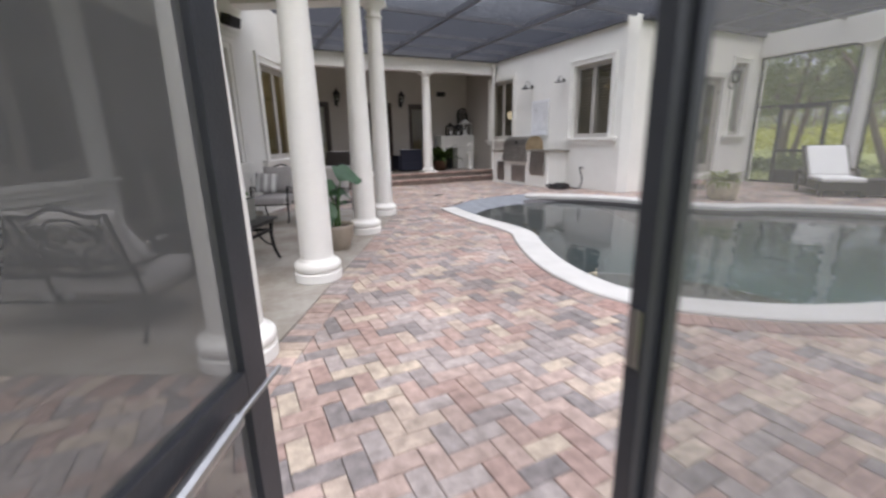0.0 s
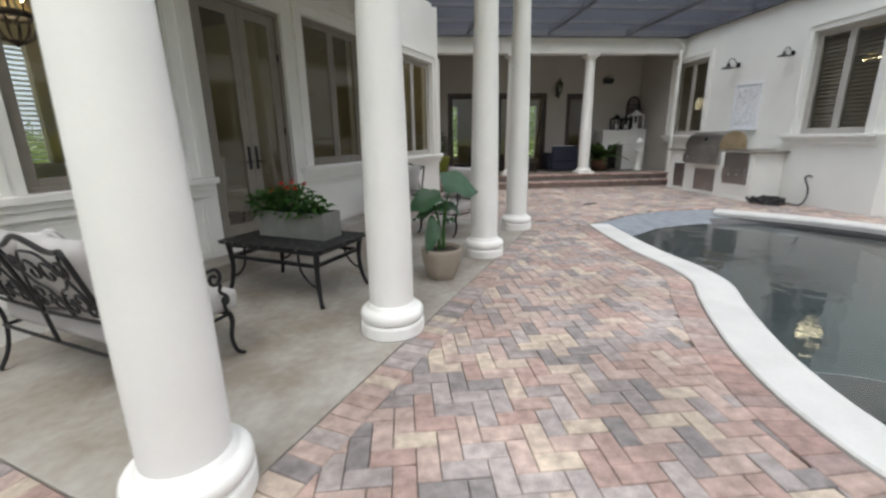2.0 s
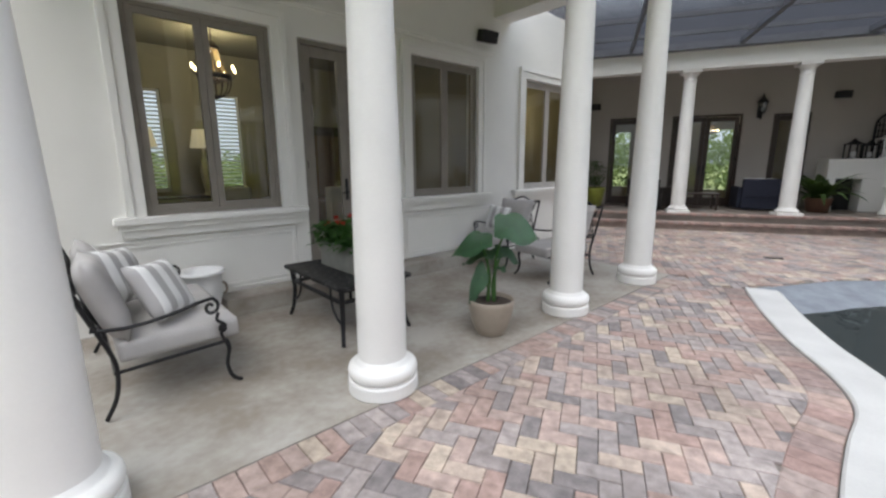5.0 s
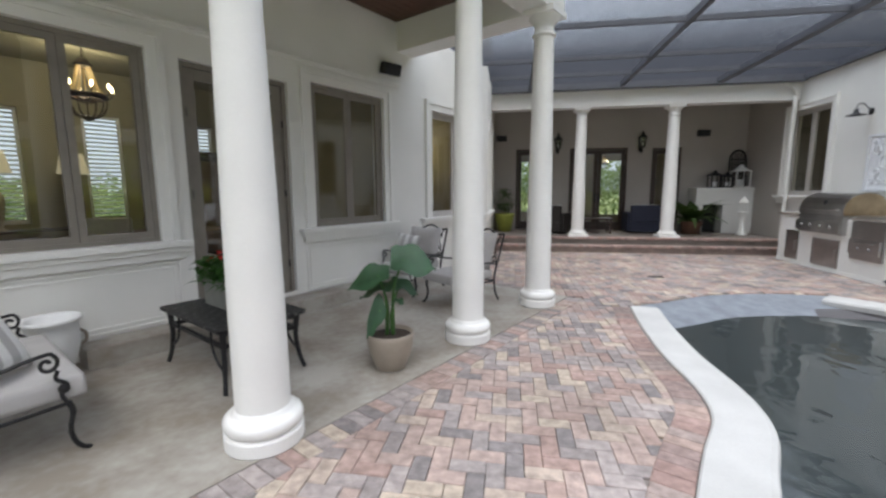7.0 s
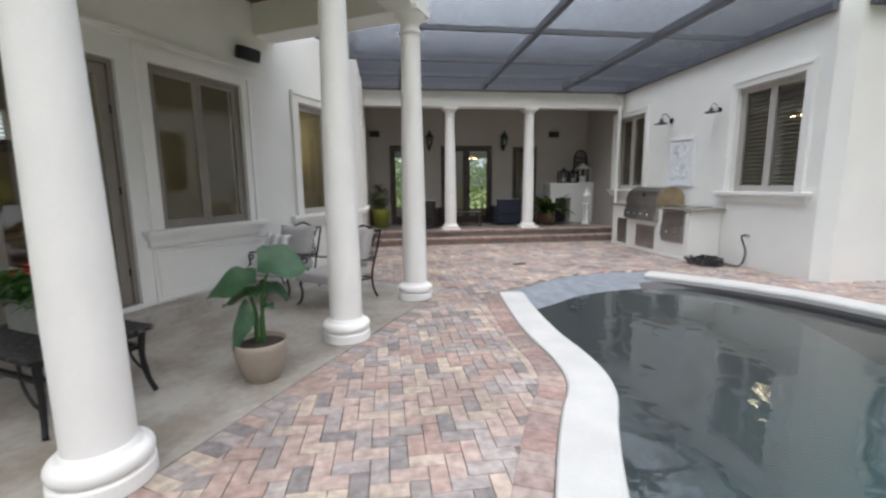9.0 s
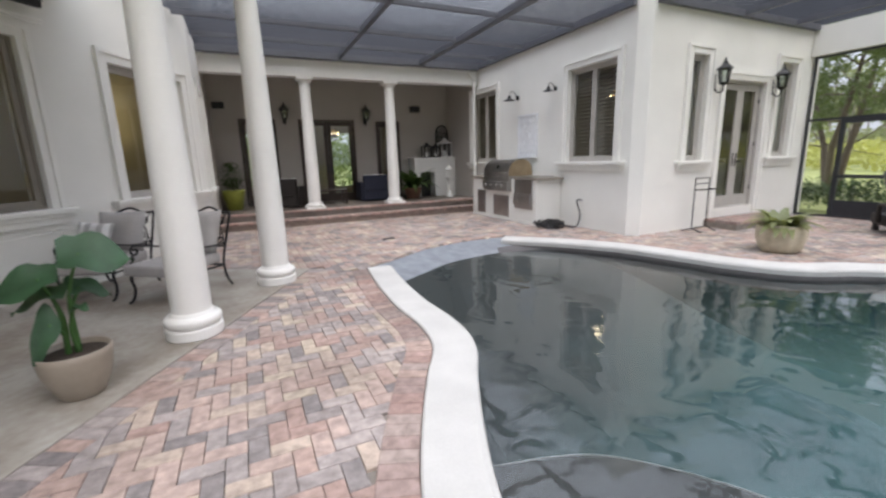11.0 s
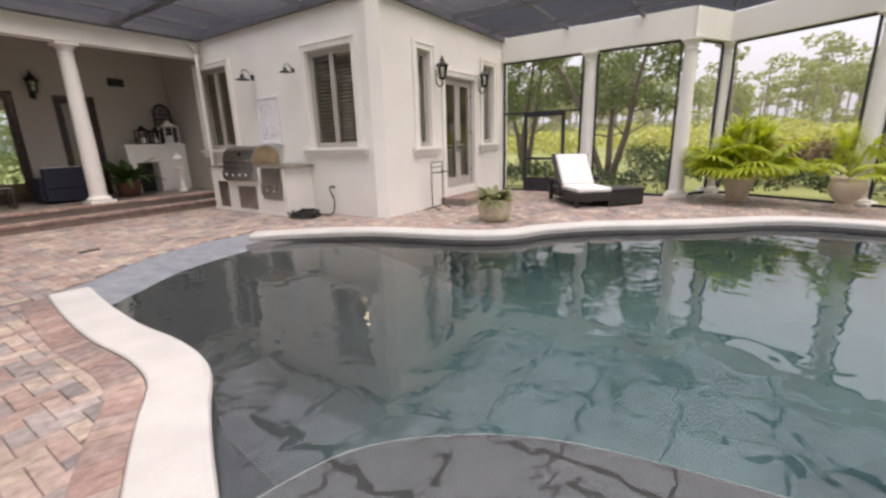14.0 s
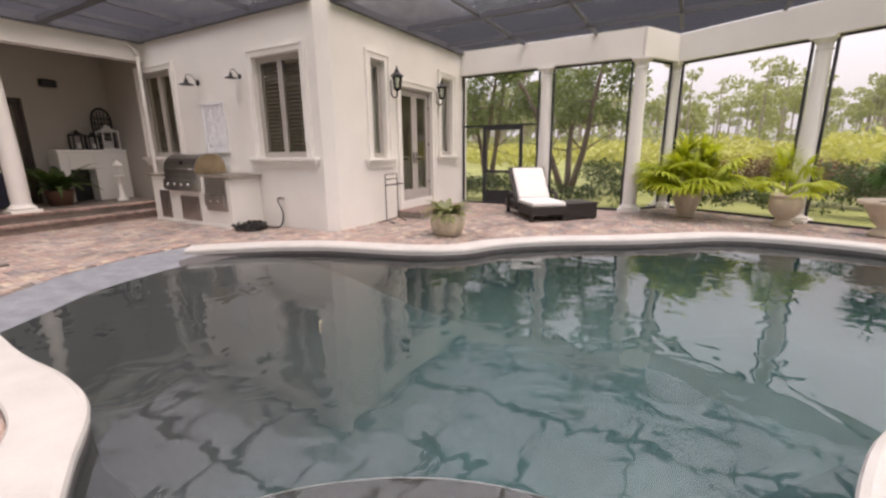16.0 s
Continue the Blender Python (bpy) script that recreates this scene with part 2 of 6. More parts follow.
def tube(points, radius, bm=None, n=8, closed=False):
    """A bar bent through the points; radius may be one number or one for each point."""
    bm = bm or bmesh.new()
    pts = [Vector(p) for p in points]
    rr = radius if isinstance(radius, (list, tuple)) else [radius] * len(pts)
    rings, up = [], None
    for i, p in enumerate(pts):
        if closed:
            d = pts[(i + 1) % len(pts)] - pts[i - 1]
        else:
            d = pts[min(i + 1, len(pts) - 1)] - pts[max(i - 1, 0)]
        d.normalize()
        if up is None:
            up = Vector((0, 0, 1)) if abs(d.z) < 0.9 else Vector((1, 0, 0))
        side = d.cross(up)
        if side.length < 1e-4:
            side = d.cross(Vector((0.3, 1, 0.2)))
        side.normalize()
        up = side.cross(d).normalized()
        rings.append([bm.verts.new(p + rr[i] * (math.cos(2 * math.pi * k / n) * side + math.sin(2 * math.pi * k / n) * up)) for k in range(n)])
    pairs = list(zip(rings, rings[1:])) + ([(rings[-1], rings[0])] if closed else [])
    for a, b in pairs:
        for k in range(n):
            j = (k + 1) % n
            bm.faces.new((a[k], a[j], b[j], b[k]))
    if not closed:
        bm.faces.new(rings[0][::-1])
        bm.faces.new(rings[-1])
    return bm


def smooth_line(points, steps=6, closed=False):
    """Catmull-Rom curve through points."""
    pts = [Vector(p) for p in points]
    n, out = len(pts), []
    for i in range(n if closed else n - 1):
        p0 = pts[(i - 1) % n] if closed or i else pts[0]
        p1, p2 = pts[i], pts[(i + 1) % n]
        p3 = pts[(i + 2) % n] if closed or i + 2 < n else pts[-1]
        for k in range(steps):
            t = k / steps
            out.append(0.5 * (2 * p1 + (p2 - p0) * t + (2 * p0 - 5 * p1 + 4 * p2 - p3) * t * t + (3 * p1 - p0 - 3 * p2 + p3) * t ** 3))
    if not closed:
        out.append(pts[-1])
    return out


def prism(outline, z0, z1):
    """A closed outline raised from z0 to z1."""
    bm = bmesh.new()
    lo = [bm.verts.new((p[0], p[1], z0)) for p in outline]
    hi = [bm.verts.new((p[0], p[1], z1)) for p in outline]
    n = len(outline)
    for i in range(n):
        bm.faces.new((lo[i], lo[(i + 1) % n], hi[(i + 1) % n], hi[i]))
    bm.faces.new(hi)
    bm.faces.new(lo[::-1])
    bmesh.ops.recalc_face_normals(bm, faces=bm.faces[:])
    return bm


def sheet_with_hole(outer, hole, z):
    bm = bmesh.new()
    for loop in (outer, hole):
        vs = [bm.verts.new((p[0], p[1], z)) for p in loop]
        for i in range(len(vs)):
            bm.edges.new((vs[i], vs[(i + 1) % len(vs)]))
    bmesh.ops.triangle_fill(bm, use_beauty=True, use_dissolve=False, edges=bm.edges[:])
    for f in bm.faces:
        if f.normal.z < 0:
            f.normal_flip()
    return bm


# local frames of the walls: u along the wall, v into it, z up
LAN = pose(0, 0, 0, 0, 0, 61.4)
F_LAN = LAN @ pose(0, 4.0, 0)
F_BBQ = pose(9.17, 0, 0, 0, 0, -90)
F_DOOR = pose(0, 7.68, 0)
F_LOG = pose(0, 15.9, 0)


def wall(name, f, u0, u1, z0, z1, thick, holes, material=STUCCO, label="white stucco house wall"):
    """A wall with openings (u0, u1, z0, z1) cut right through."""
    us = sorted({u0, u1, *[h[0] for h in holes], *[h[1] for h in holes]})
    bm = bmesh.new()
    for a, b in zip(us, us[1:]):
        cuts = sorted((h[2], h[3]) for h in holes if h[0] <= a + 1e-6 and h[1] >= b - 1e-6)
        z = z0
        for c0, c1 in cuts:
            if c0 > z:
                box(bm, a, b, 0, thick, z, c0)
            z = c1
        if z < z1:
            box(bm, a, b, 0, thick, z, z1)
    return tagged(link(name, bm, material, m=f), label, "wall", kind="structure")


# ---- pool outline ----
LEFT_OUT = smooth_line([(3.96, 7.90), (3.86, 7.1), (3.80, 6.2), (3.82, 5.5), (3.75, 5.02), (3.51, 4.57), (3.26, 4.06), (3.05, 3.55), (2.91, 3.0), (2.89, 2.45), (3.07, 1.98), (3.56, 1.46), (4.09, 1.09), (4.8, 0.78), (5.5, 0.58), (6.1, 0.28), (7.0, -0.5), (8.3, -1.5), (9.8, -2.2), (11.2, -2.1), (12.2, -1.2), (12.5, 0.1), (12.3, 1.25), (11.3, 2.6), (10.55, 3.85), (9.8, 4.66), (9.2, 5.02), (8.86, 5.6), (8.66, 6.35), (8.4, 7.2), (7.85, 8.1), (7.08, 8.95)], 5)


def offset(line, dist):
    out = []
    for i, p in enumerate(line):
        d = line[min(i + 1, len(line) - 1)] - line[max(i - 1, 0)]
        d.normalize()
        out.append(p + dist * Vector((-d.y, d.x)))
    return out


LEFT_IN = offset(LEFT_OUT, 0.355)
BEACH_TOP = smooth_line([(7.08, 8.95), (6.4, 9.0), (5.4, 8.78), (4.7, 8.35), (3.96, 7.90)], 5)
POOL_HOLE = LEFT_OUT + BEACH_TOP[1:-1]
POOL_IN = LEFT_IN + [Vector((6.1, 8.3)), Vector((5.1, 8.05))]

# ---- ground ----
G = 600
tagged(link("ground", sheet_with_hole([(-G, -G), (G, -G), (G, G), (-G, G)], POOL_HOLE, -0.06), GRASS), "green and straw coloured lawn around the house", "ground", kind="structure")
PATIO = [(-3.6, 1.7), (0.2, -0.75), (9.6, -4.6), (12.4, -4.4), (15.95, 2.27), (14.75, 2.95), (14.75, 7.7), (9.2, 7.7), (9.2, 13.3), (1.4, 13.3), (-2.6, 7.0)]
tagged(link("patio_bed", sheet_with_hole(PATIO, POOL_HOLE, -0.022), SAND), "sand bed under the brick pavers", "ground", kind="structure")

# pool basin, its shelf and the water
def basin(profile):
    """The pool's side, swept along the coping line: inward offset and height."""
    bm = bmesh.new()
    rows = [[bm.verts.new((p.x, p.y, z)) for p in offset(LEFT_IN, a)] for a, z in profile]
    for r0, r1 in zip(rows, rows[1:]):
        for i in range(len(r0) - 1):
            bm.faces.new((r0[i], r0[i + 1], r1[i + 1], r1[i]))
    return bm


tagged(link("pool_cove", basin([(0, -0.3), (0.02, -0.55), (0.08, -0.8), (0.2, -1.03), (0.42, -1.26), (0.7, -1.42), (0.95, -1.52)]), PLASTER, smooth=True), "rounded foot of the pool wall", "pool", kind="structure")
bm = basin([(0, 0.0), (0, -0.301)])
tagged(link("pool_wall", bm, POOLTILE, smooth=True), "dark grey pool wall", "pool", kind="structure")
bm = bmesh.new()
NX, NY = 46, 52
grid = {}
for i in range(NX + 1):
    for j in range(NY + 1):
        x, y = 2.6 + 10.2 * i / NX, -2.4 + 11.6 * j / NY
        edge = 8.85 - 0.18 * abs(x - 6.2)
        z = 0.0 - 0.17 * max(0, edge - y) - 0.0
        z = max(-1.45, z if y > edge - 1.2 else -0.204 - 0.34 * (edge - 1.2 - y))
        grid[i, j] = bm.verts.new((x, y, min(z, -0.03) - 0.045))
for i in range(NX):
    for j in range(NY):
        bm.faces.new((grid[i, j], grid[i + 1, j], grid[i + 1, j + 1], grid[i, j + 1]))
tagged(link("pool_floor", bm, PLASTER, smooth=True), "dark teal pool floor with the water's depth tint painted in, sloping down from the beach entry", "pool", kind="structure")
SHELF = smooth_line([(3.66, 3.95), (4.3, 3.75), (4.75, 3.3), (5.05, 2.75), (5.2, 2.1), (5.3, 1.4), (5.5, 0.75)], 6)
shelf_outline = [(p.x, p.y) for p in SHELF] + [(4.6, 1.1), (3.9, 1.55), (3.4, 2.1), (3.25, 2.7), (3.4, 3.4)]
tagged(link("pool_shelf", prism(shelf_outline, -1.4, -0.36), SHELFSTONE), "grey sun shelf under shallow water", "pool", kind="structure")
tagged(link("shelf_edge", tube([(p.x, p.y, -0.357) for p in SHELF], 0.004, n=6), COPING), "thin white tile edge of the sun shelf", "pool", kind="structure")
bm = bmesh.new()
bm.faces.new([bm.verts.new((p.x, p.y, -0.13)) for p in POOL_IN])
wt = tagged(link("water", bm, WATER), "still teal pool water reflecting house and trees", "water", kind="structure")
wt.visible_shadow = False
bm = bmesh.new()
rows = []
for k in range(3):
    rows.append([bm.verts.new((p.x, p.y - 0.36 * k + 0.02, 0.004 - 0.066 * k)) for p in BEACH_TOP])
for a, b in zip(rows, rows[1:]):
    for i in range(len(a) - 1):
        bm.faces.new((a[i], a[i + 1], b[i + 1], b[i]))
tagged(link("beach_entry", bm, BEACH), "wet grey slate beach entry running into the pool", "pool", kind="structure")
bm = bmesh.new()
ends = [Vector((7.5, 8.95))] + list(BEACH_TOP) + [Vector((3.55, 7.55))]
rows = [[bm.verts.new((p.x, p.y - a, z)) for p in ends] for a, z in ((0.69, -0.129), (1.2, -0.235), (1.8, -0.47), (2.6, -1.05))]
for a, b in zip(rows, rows[1:]):
    for i in range(len(a) - 1):
        bm.faces.new((a[i], a[i + 1], b[i + 1], b[i]))
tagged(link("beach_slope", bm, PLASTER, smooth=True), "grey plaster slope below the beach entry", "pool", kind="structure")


def coping_run(i0, i1, z0, z1):
    """A stretch of coping with a rounded nose, cut in segments at its joints."""
    bm = bmesh.new()
    prof = [(0.0, z0), (0.0, z1 - 0.012), (0.014, z1), (0.325, z1), (0.36, z1 - 0.014), (0.372, z1 - 0.04), (0.358, z0)]
    rings = []
    for i in range(i0, i1 + 1):
        p = LEFT_OUT[i]
        d = LEFT_OUT[min(i + 1, len(LEFT_OUT) - 1)] - LEFT_OUT[max(i - 1, 0)]
        d.normalize()
        nrm = Vector((-d.y, d.x))
        rings.append([bm.verts.new((p.x + nrm.x * a, p.y + nrm.y * a, z)) for a, z in prof])
    for a, b in zip(rings, rings[1:]):
        for k in range(len(prof)):
            j = (k + 1) % len(prof)
            bm.faces.new((a[k], a[j], b[j], b[k]))
    bm.faces.new(rings[0][::-1])
    bm.faces.new(rings[-1])
    bmesh.ops.recalc_face_normals(bm, faces=bm.faces[:])
    return bm


coping = thing("pool_coping", Matrix(), "white cast stone coping with a rounded nose around the pool", "coping", kind="structure")
step_i = 5
for i in range(0, len(LEFT_OUT) - 1, step_i):
    part("coping_stone", coping_run(i, min(i + step_i, len(LEFT_OUT) - 1), -0.075, 0.03), COPING, coping)

# ---- covered porch: slab, columns, beams, ceiling ----
slab = tagged(link("porch_slab", boxes((2.21, 8.95, 1.22, 4.0, -0.15, 0.002), bevel=0.006), SLAB, m=LAN), "grey-brown stained concrete porch floor", "floor", kind="structure")
tagged(link("porch_step", boxes((3.72, 7.75, 3.66, 3.998, 0.0, 0.19), bevel=0.012), SLAB, m=LAN), "low concrete step along the house wall", "step", kind="structure")


def big_column(height, r0, r1, name, m, group, label):
    t = thing(name, m, label, "column", group)
    part("plinth", lathe([(0.0, 0.0), (0.24, 0.0), (0.246, 0.01), (0.246, 0.088), (0.24, 0.1), (0.228, 0.104), (0.0, 0.104)], 40), COLUMN, t, smooth=False)
    part("base_ring", lathe([(0.17, 0.1)] + [(0.204 + 0.042 * math.sin(a), 0.155 - 0.052 * math.cos(a)) for a in [math.pi * k / 8 for k in range(9)]] + [(r0 + 0.022, 0.212), (r0 + 0.018, 0.226), (r0, 0.245)], 40), COLUMN, t, smooth=True)
    part("shaft", lathe([(r0, 0.24), (r0 * 0.97 + r1 * 0.03, 0.9), (r0 * 0.75 + r1 * 0.25, 1.6), (r0 * 0.35 + r1 * 0.65, 2.6), (r1, height - 0.32)], 40), COLUMN, t, smooth=True)
    part("capital", lathe([(r1, height - 0.32), (r1 + 0.022, height - 0.315), (r1 + 0.027, height - 0.295), (r1 + 0.02, height - 0.275), (r1, height - 0.27), (r1, height - 0.17), (r1 + 0.03, height - 0.15), (r1 + 0.065, height - 0.1), (r1 + 0.075, height - 0.075)], 40), COLUMN, t, smooth=True)
    part("abacus", boxes((-r1 - 0.085, r1 + 0.085, -r1 - 0.085, r1 + 0.085, height - 0.075, height), bevel=0.006), COLUMN, t)
    return t


COLS = (2.415, 4.145, 6.50, 8.245)
first = big_column(3.9, 0.17, 0.126, "porch_column", LAN @ pose(COLS[0], 1.38, 0.002), "porch columns", "tall round white column with a ringed base on the porch edge")
for s in COLS[1:]:
    copy_thing(first, LAN @ pose(s, 1.41, 0.002))
tagged(link("porch_beam", boxes((2.2, 8.58, 1.28, 1.68, 3.902, 4.9), bevel=0.004), STUCCO, m=LAN), "white stucco beam over the porch columns", "beam", kind="structure")
tagged(link("porch_beam_end", boxes((8.18, 8.58, 1.682, 3.998, 3.902, 4.9)), STUCCO, m=LAN), "white stucco beam from column to house wall", "beam", kind="structure")
tagged(link("porch_beam_start", boxes((2.2, 2.6, 1.682, 3.998, 3.902, 4.9)), STUCCO, m=LAN), "white stucco beam from column to house wall", "beam", kind="structure")
bm = bmesh.new()
for k in range(16):
    box(bm, 2.602, 8.178, 1.742 + k * 0.141, 1.742 + k * 0.141 + 0.137, 4.36, 4.39, bevel=0.004)
box(bm, 2.602, 8.178, 1.742, 3.998, 4.392, 4.5)
tagged(link("porch_ceiling", bm, CEILWOOD, m=LAN), "dark red-brown boarded porch ceiling", "ceiling", kind="structure")

# ---- house walls ----
W1, D1, W2, W3 = (3.18, 4.51, 1.09, 3.06), (4.82, 6.10, 0.24, 3.02), (6.44, 7.81, 1.105, 3.09), (9.05, 10.65, 1.11, 3.08)
wall("wall_west", F_LAN, -0.5, 11.03, -0.2, 5.2, 0.25, [W1, D1, W2, W3])
B1, B2 = (-13.97, -12.58, 1.46, 3.48), (-9.62, -8.26, 1.44, 3.40)
wall("wall_east", F_BBQ, -14.0, -7.86, -0.2, 5.2, 0.25, [B1, B2])
S1, FD, S2 = (10.465, 10.945, 1.40, 3.42), (11.52, 12.92, 0.36, 3.0), (13.40, 14.02, 1.42, 3.44)
wall("wall_south", F_DOOR, 9.35, 14.95, -0.2, 5.2, 0.25, [S1, FD, S2])
tagged(link("wall_corner", prism([(9.17, 7.86), (9.35, 7.68), (9.6, 7.75), (9.45, 8.1), (9.172, 7.98)], -0.2, 5.2), STUCCO), "white stucco chamfered house corner", "wall", kind="structure")
L1D, L2D, L3D = (2.46, 3.48, 0.35, 2.91), (4.13, 5.86, 0.35, 2.91), (6.56, 7.40, 0.35, 2.88)
wall("wall_north", F_LOG, 1.0, 9.6, -0.2, 5.2, 0.25, [L1D, L2D, L3D], LOGSHADE, "taupe loggia wall with deep shade put into its colour")
wall("wall_loggia_side", pose(9.172, 0, 0, 0, 0, -90), -15.9, -14.002, -0.2, 5.2, 0.25, [], LOGSHADE, "taupe loggia wall with deep shade put into its colour")
F_RET = pose(1.768, 0, 0, 0, 0, 90)
W8 = (11.95, 13.1, 1.11, 3.08)
wall("wall_west_return", F_RET, 11.602, 13.998, -0.2, 5.2, 0.25, [W8])
wall("wall_loggia_west", F_RET, 14.0, 15.9, -0.2, 5.2, 0.25, [], LOGSHADE, "taupe loggia wall with deep shade put into its colour")

# loggia floor, steps, beam, ceiling
tagged(link("loggia_floor", boxes((1.76, 9.165, 13.6, 15.895, -0.1, 0.35), bevel=0.012), LOGFLOOR), "raised brown tiled loggia floor", "floor", kind="structure")
tagged(link("loggia_step", boxes((1.5, 9.165, 13.22, 13.598, -0.1, 0.175), bevel=0.015), STEPBRICK), "brick step up to the loggia", "step", kind="structure")
tagged(link("loggia_beam", boxes((1.4, 9.168, 13.68, 14.0, 3.74, 4.9), bevel=0.004), STUCCO), "white stucco beam across the loggia columns", "beam", kind="structure")
tagged(link("loggia_ceiling", boxes((1.4, 9.168, 14.002, 15.898, 4.2, 4.35)), LOGSHADE), "taupe loggia ceiling with deep shade put into its colour", "ceiling", kind="structure")


def slim_column(height, r0, r1, name, m, group, label):
    t = thing(name, m, label, "column", group)
    part("plinth", boxes((-r0 - 0.085, r0 + 0.085, -r0 - 0.085, r0 + 0.085, 0, 0.07), bevel=0.008), COLUMN, t)
    part("base_ring", lathe([(r0 + 0.03, 0.07), (r0 + 0.065, 0.085), (r0 + 0.07, 0.11), (r0 + 0.055, 0.135), (r0 + 0.02, 0.15), (r0 + 0.025, 0.165), (r0, 0.185)], 28), COLUMN, t, smooth=True)
    part("shaft", lathe([(r0, 0.18), (r0, height * 0.3), (r1, height - 0.25)], 28), COLUMN, t, smooth=True)
    part("capital", lathe([(r1, height - 0.26), (r1 + 0.018, height - 0.25), (r1 + 0.018, height - 0.23), (r1, height - 0.22), (r1, height - 0.14), (r1 + 0.045, height - 0.08), (r1 + 0.06, height - 0.055)], 28), COLUMN, t, smooth=True)
    part("abacus", boxes((-r1 - 0.075, r1 + 0.075, -r1 - 0.075, r1 + 0.075, height - 0.055, height), bevel=0.005), COLUMN, t)
    return t


lc = slim_column(3.388, 0.165, 0.13, "loggia_column", pose(4.135, 13.9, 0.351), "loggia columns", "slim round white column on the raised loggia floor")
copy_thing(lc, pose(6.43, 13.9, 0.351))

# ---- screen enclosure ----
SC1, SC2, SC3 = (14.7, 5.2), (14.7, 2.95), (15.93, 2.28)
DN = Vector((-0.479, -0.878))
SC4 = (SC3[0] + DN.x * 2.95, SC3[1] + DN.y * 2.95)
SC5 = (SC3[0] + DN.x * 5.6, SC3[1] + DN.y * 5.6)
SC6 = (SC3[0] + DN.x * 7.6, SC3[1] + DN.y * 7.6)
sc = slim_column(3.62, 0.165, 0.13, "enclosure_column", pose(*SC1, 0), "enclosure columns", "slim white column of the screened pool enclosure")
for p, a in ((SC2, 0), (SC3, -28.6), (SC4, -28.6), (SC5, -28.6), (SC6, -28.6)):
    copy_thing(sc, pose(*p, 0, 0, 0, a))


def run_frame(a, b):
    a, b = Vector(a), Vector(b)
    d = b - a
    return pose(a.x, a.y, 0, 0, 0, math.degrees(math.atan2(d.y, d.x))), d.length


def beam(a, b, z0, z1, w, name, material, label, ext=0.0):
    f, n = run_frame(a, b)
    return tagged(link(name, boxes((-ext, n + ext, -w / 2, w / 2, z0, z1), bevel=0.004), material, m=f), label, "beam", kind="structure")


E0 = (14.7, 7.68)
for a, b, e in ((E0, SC2, 0.0), (SC2, SC3, 0.1), (SC3, SC6, 0.1)):
    beam(a, b, 3.622, 4.25, 0.3, "enclosure_beam", STUCCO, "white stucco beam over the enclosure columns", e)


enclosure = thing("screen_enclosure", Matrix(), "dark framed insect screens closing the pool terrace", "screen")


def screen_bay(a, b, z0=0.0, z1=3.62, rails=(), net=SIDENET):
    f, n = run_frame(a, b)
    w = 0.02 if net is ENTRYNET else 0.05
    bm = bmesh.new()
    vs = [bm.verts.new(p) for p in ((w, 0, z0 + w), (n - w, 0, z0 + w), (n - w, 0, z1 - w), (w, 0, z1 - w))]
    bm.faces.new(vs)
    t = part("screen_panel", bm, net, enclosure, m=f)
    for x in (0, n - w):
        part("stile", boxes((x, x + w, -0.025, 0.025, z0, z1)), BRONZE, t)
    for z in [z0, z1 - w] + [z - w / 2 for z in rails]:
        part("rail", boxes((w, n - w, -0.025, 0.025, z, z + w)), BRONZE, t)
    return t


def inset(a, b, d0, d1):
    a, b = Vector(a), Vector(b)
    n = (b - a).normalized()
    return a + n * d0, b - n * d1


for a, b in ((SC1, SC2), (SC2, SC3), (SC3, SC4), (SC4, SC5), (SC5, SC6)):
    screen_bay(*inset(a, b, 0.17, 0.17))
bay = screen_bay(*inset(E0, SC1, 0.02, 0.17), rails=(2.22,))

tagged(link("roof_gutter", boxes((1.62, 9.15, 13.45, 13.676, 4.14, 4.29), bevel=0.006), ROOFBAR), "grey aluminium gutter along the loggia beam", "gutter", kind="structure")
for name_, b_ in (("roof_edge_beam", (9.06, 9.166, 7.9, 13.44, 4.162, 4.288)), ("roof_edge_beam", (9.42, 14.55, 7.57, 7.676, 4.162, 4.288))):
    tagged(link(name_, boxes(b_, bevel=0.004), ROOFBAR), "grey aluminium edge beam of the screen roof on the house wall", "beam", kind="structure")
# flat screen roof between the house wings
roof_out = [(0.62, 0.72), (12.3, -4.4), (15.9, 2.28), (14.7, 2.95), (14.7, 7.68), (9.17, 7.68), (9.17, 13.68), (1.6, 13.68), (1.6, 11.6), (1.0, 10.0), (2.85, 8.9), (0.0, 2.2)]


def crossings(outline, axis, at):
    """Where a line at x or y = at crosses the outline, in order."""
    out = []
    for k in range(len(outline)):
        a, b = outline[k], outline[(k + 1) % len(outline)]
        if (a[axis] > at) != (b[axis] > at):
            out.append(a[1 - axis] + (at - a[axis]) / (b[axis] - a[axis]) * (b[1 - axis] - a[1 - axis]))
    return sorted(out)


# the roof screen: flat threads standing on edge, both ways
PITCH, RISE = 0.020, 0.0058
tv, tf = [], []
for axis in (0, 1):
    at = min(p[axis] for p in roof_out) + PITCH * 0.37
    while at < max(p[axis] for p in roof_out):
        c = crossings(roof_out, axis, at)
        for lo, hi in zip(c[::2], c[1::2]):
            base = len(tv)
            for q, z in ((lo, 4.29), (hi, 4.29), (hi, 4.29 + RISE), (lo, 4.29 + RISE)):
                tv.append((at, q, z) if axis == 0 else (q, at, z))
            tf.append((base, base + 1, base + 2, base + 3))
        at += PITCH
me = bpy.data.meshes.new("screen_roof")
me.from_pydata(tv, [], tf)
me.materials.append(THREAD)
tagged(new("screen_roof", me), "dark blue-grey insect screen roof over the pool", "roof", kind="structure")
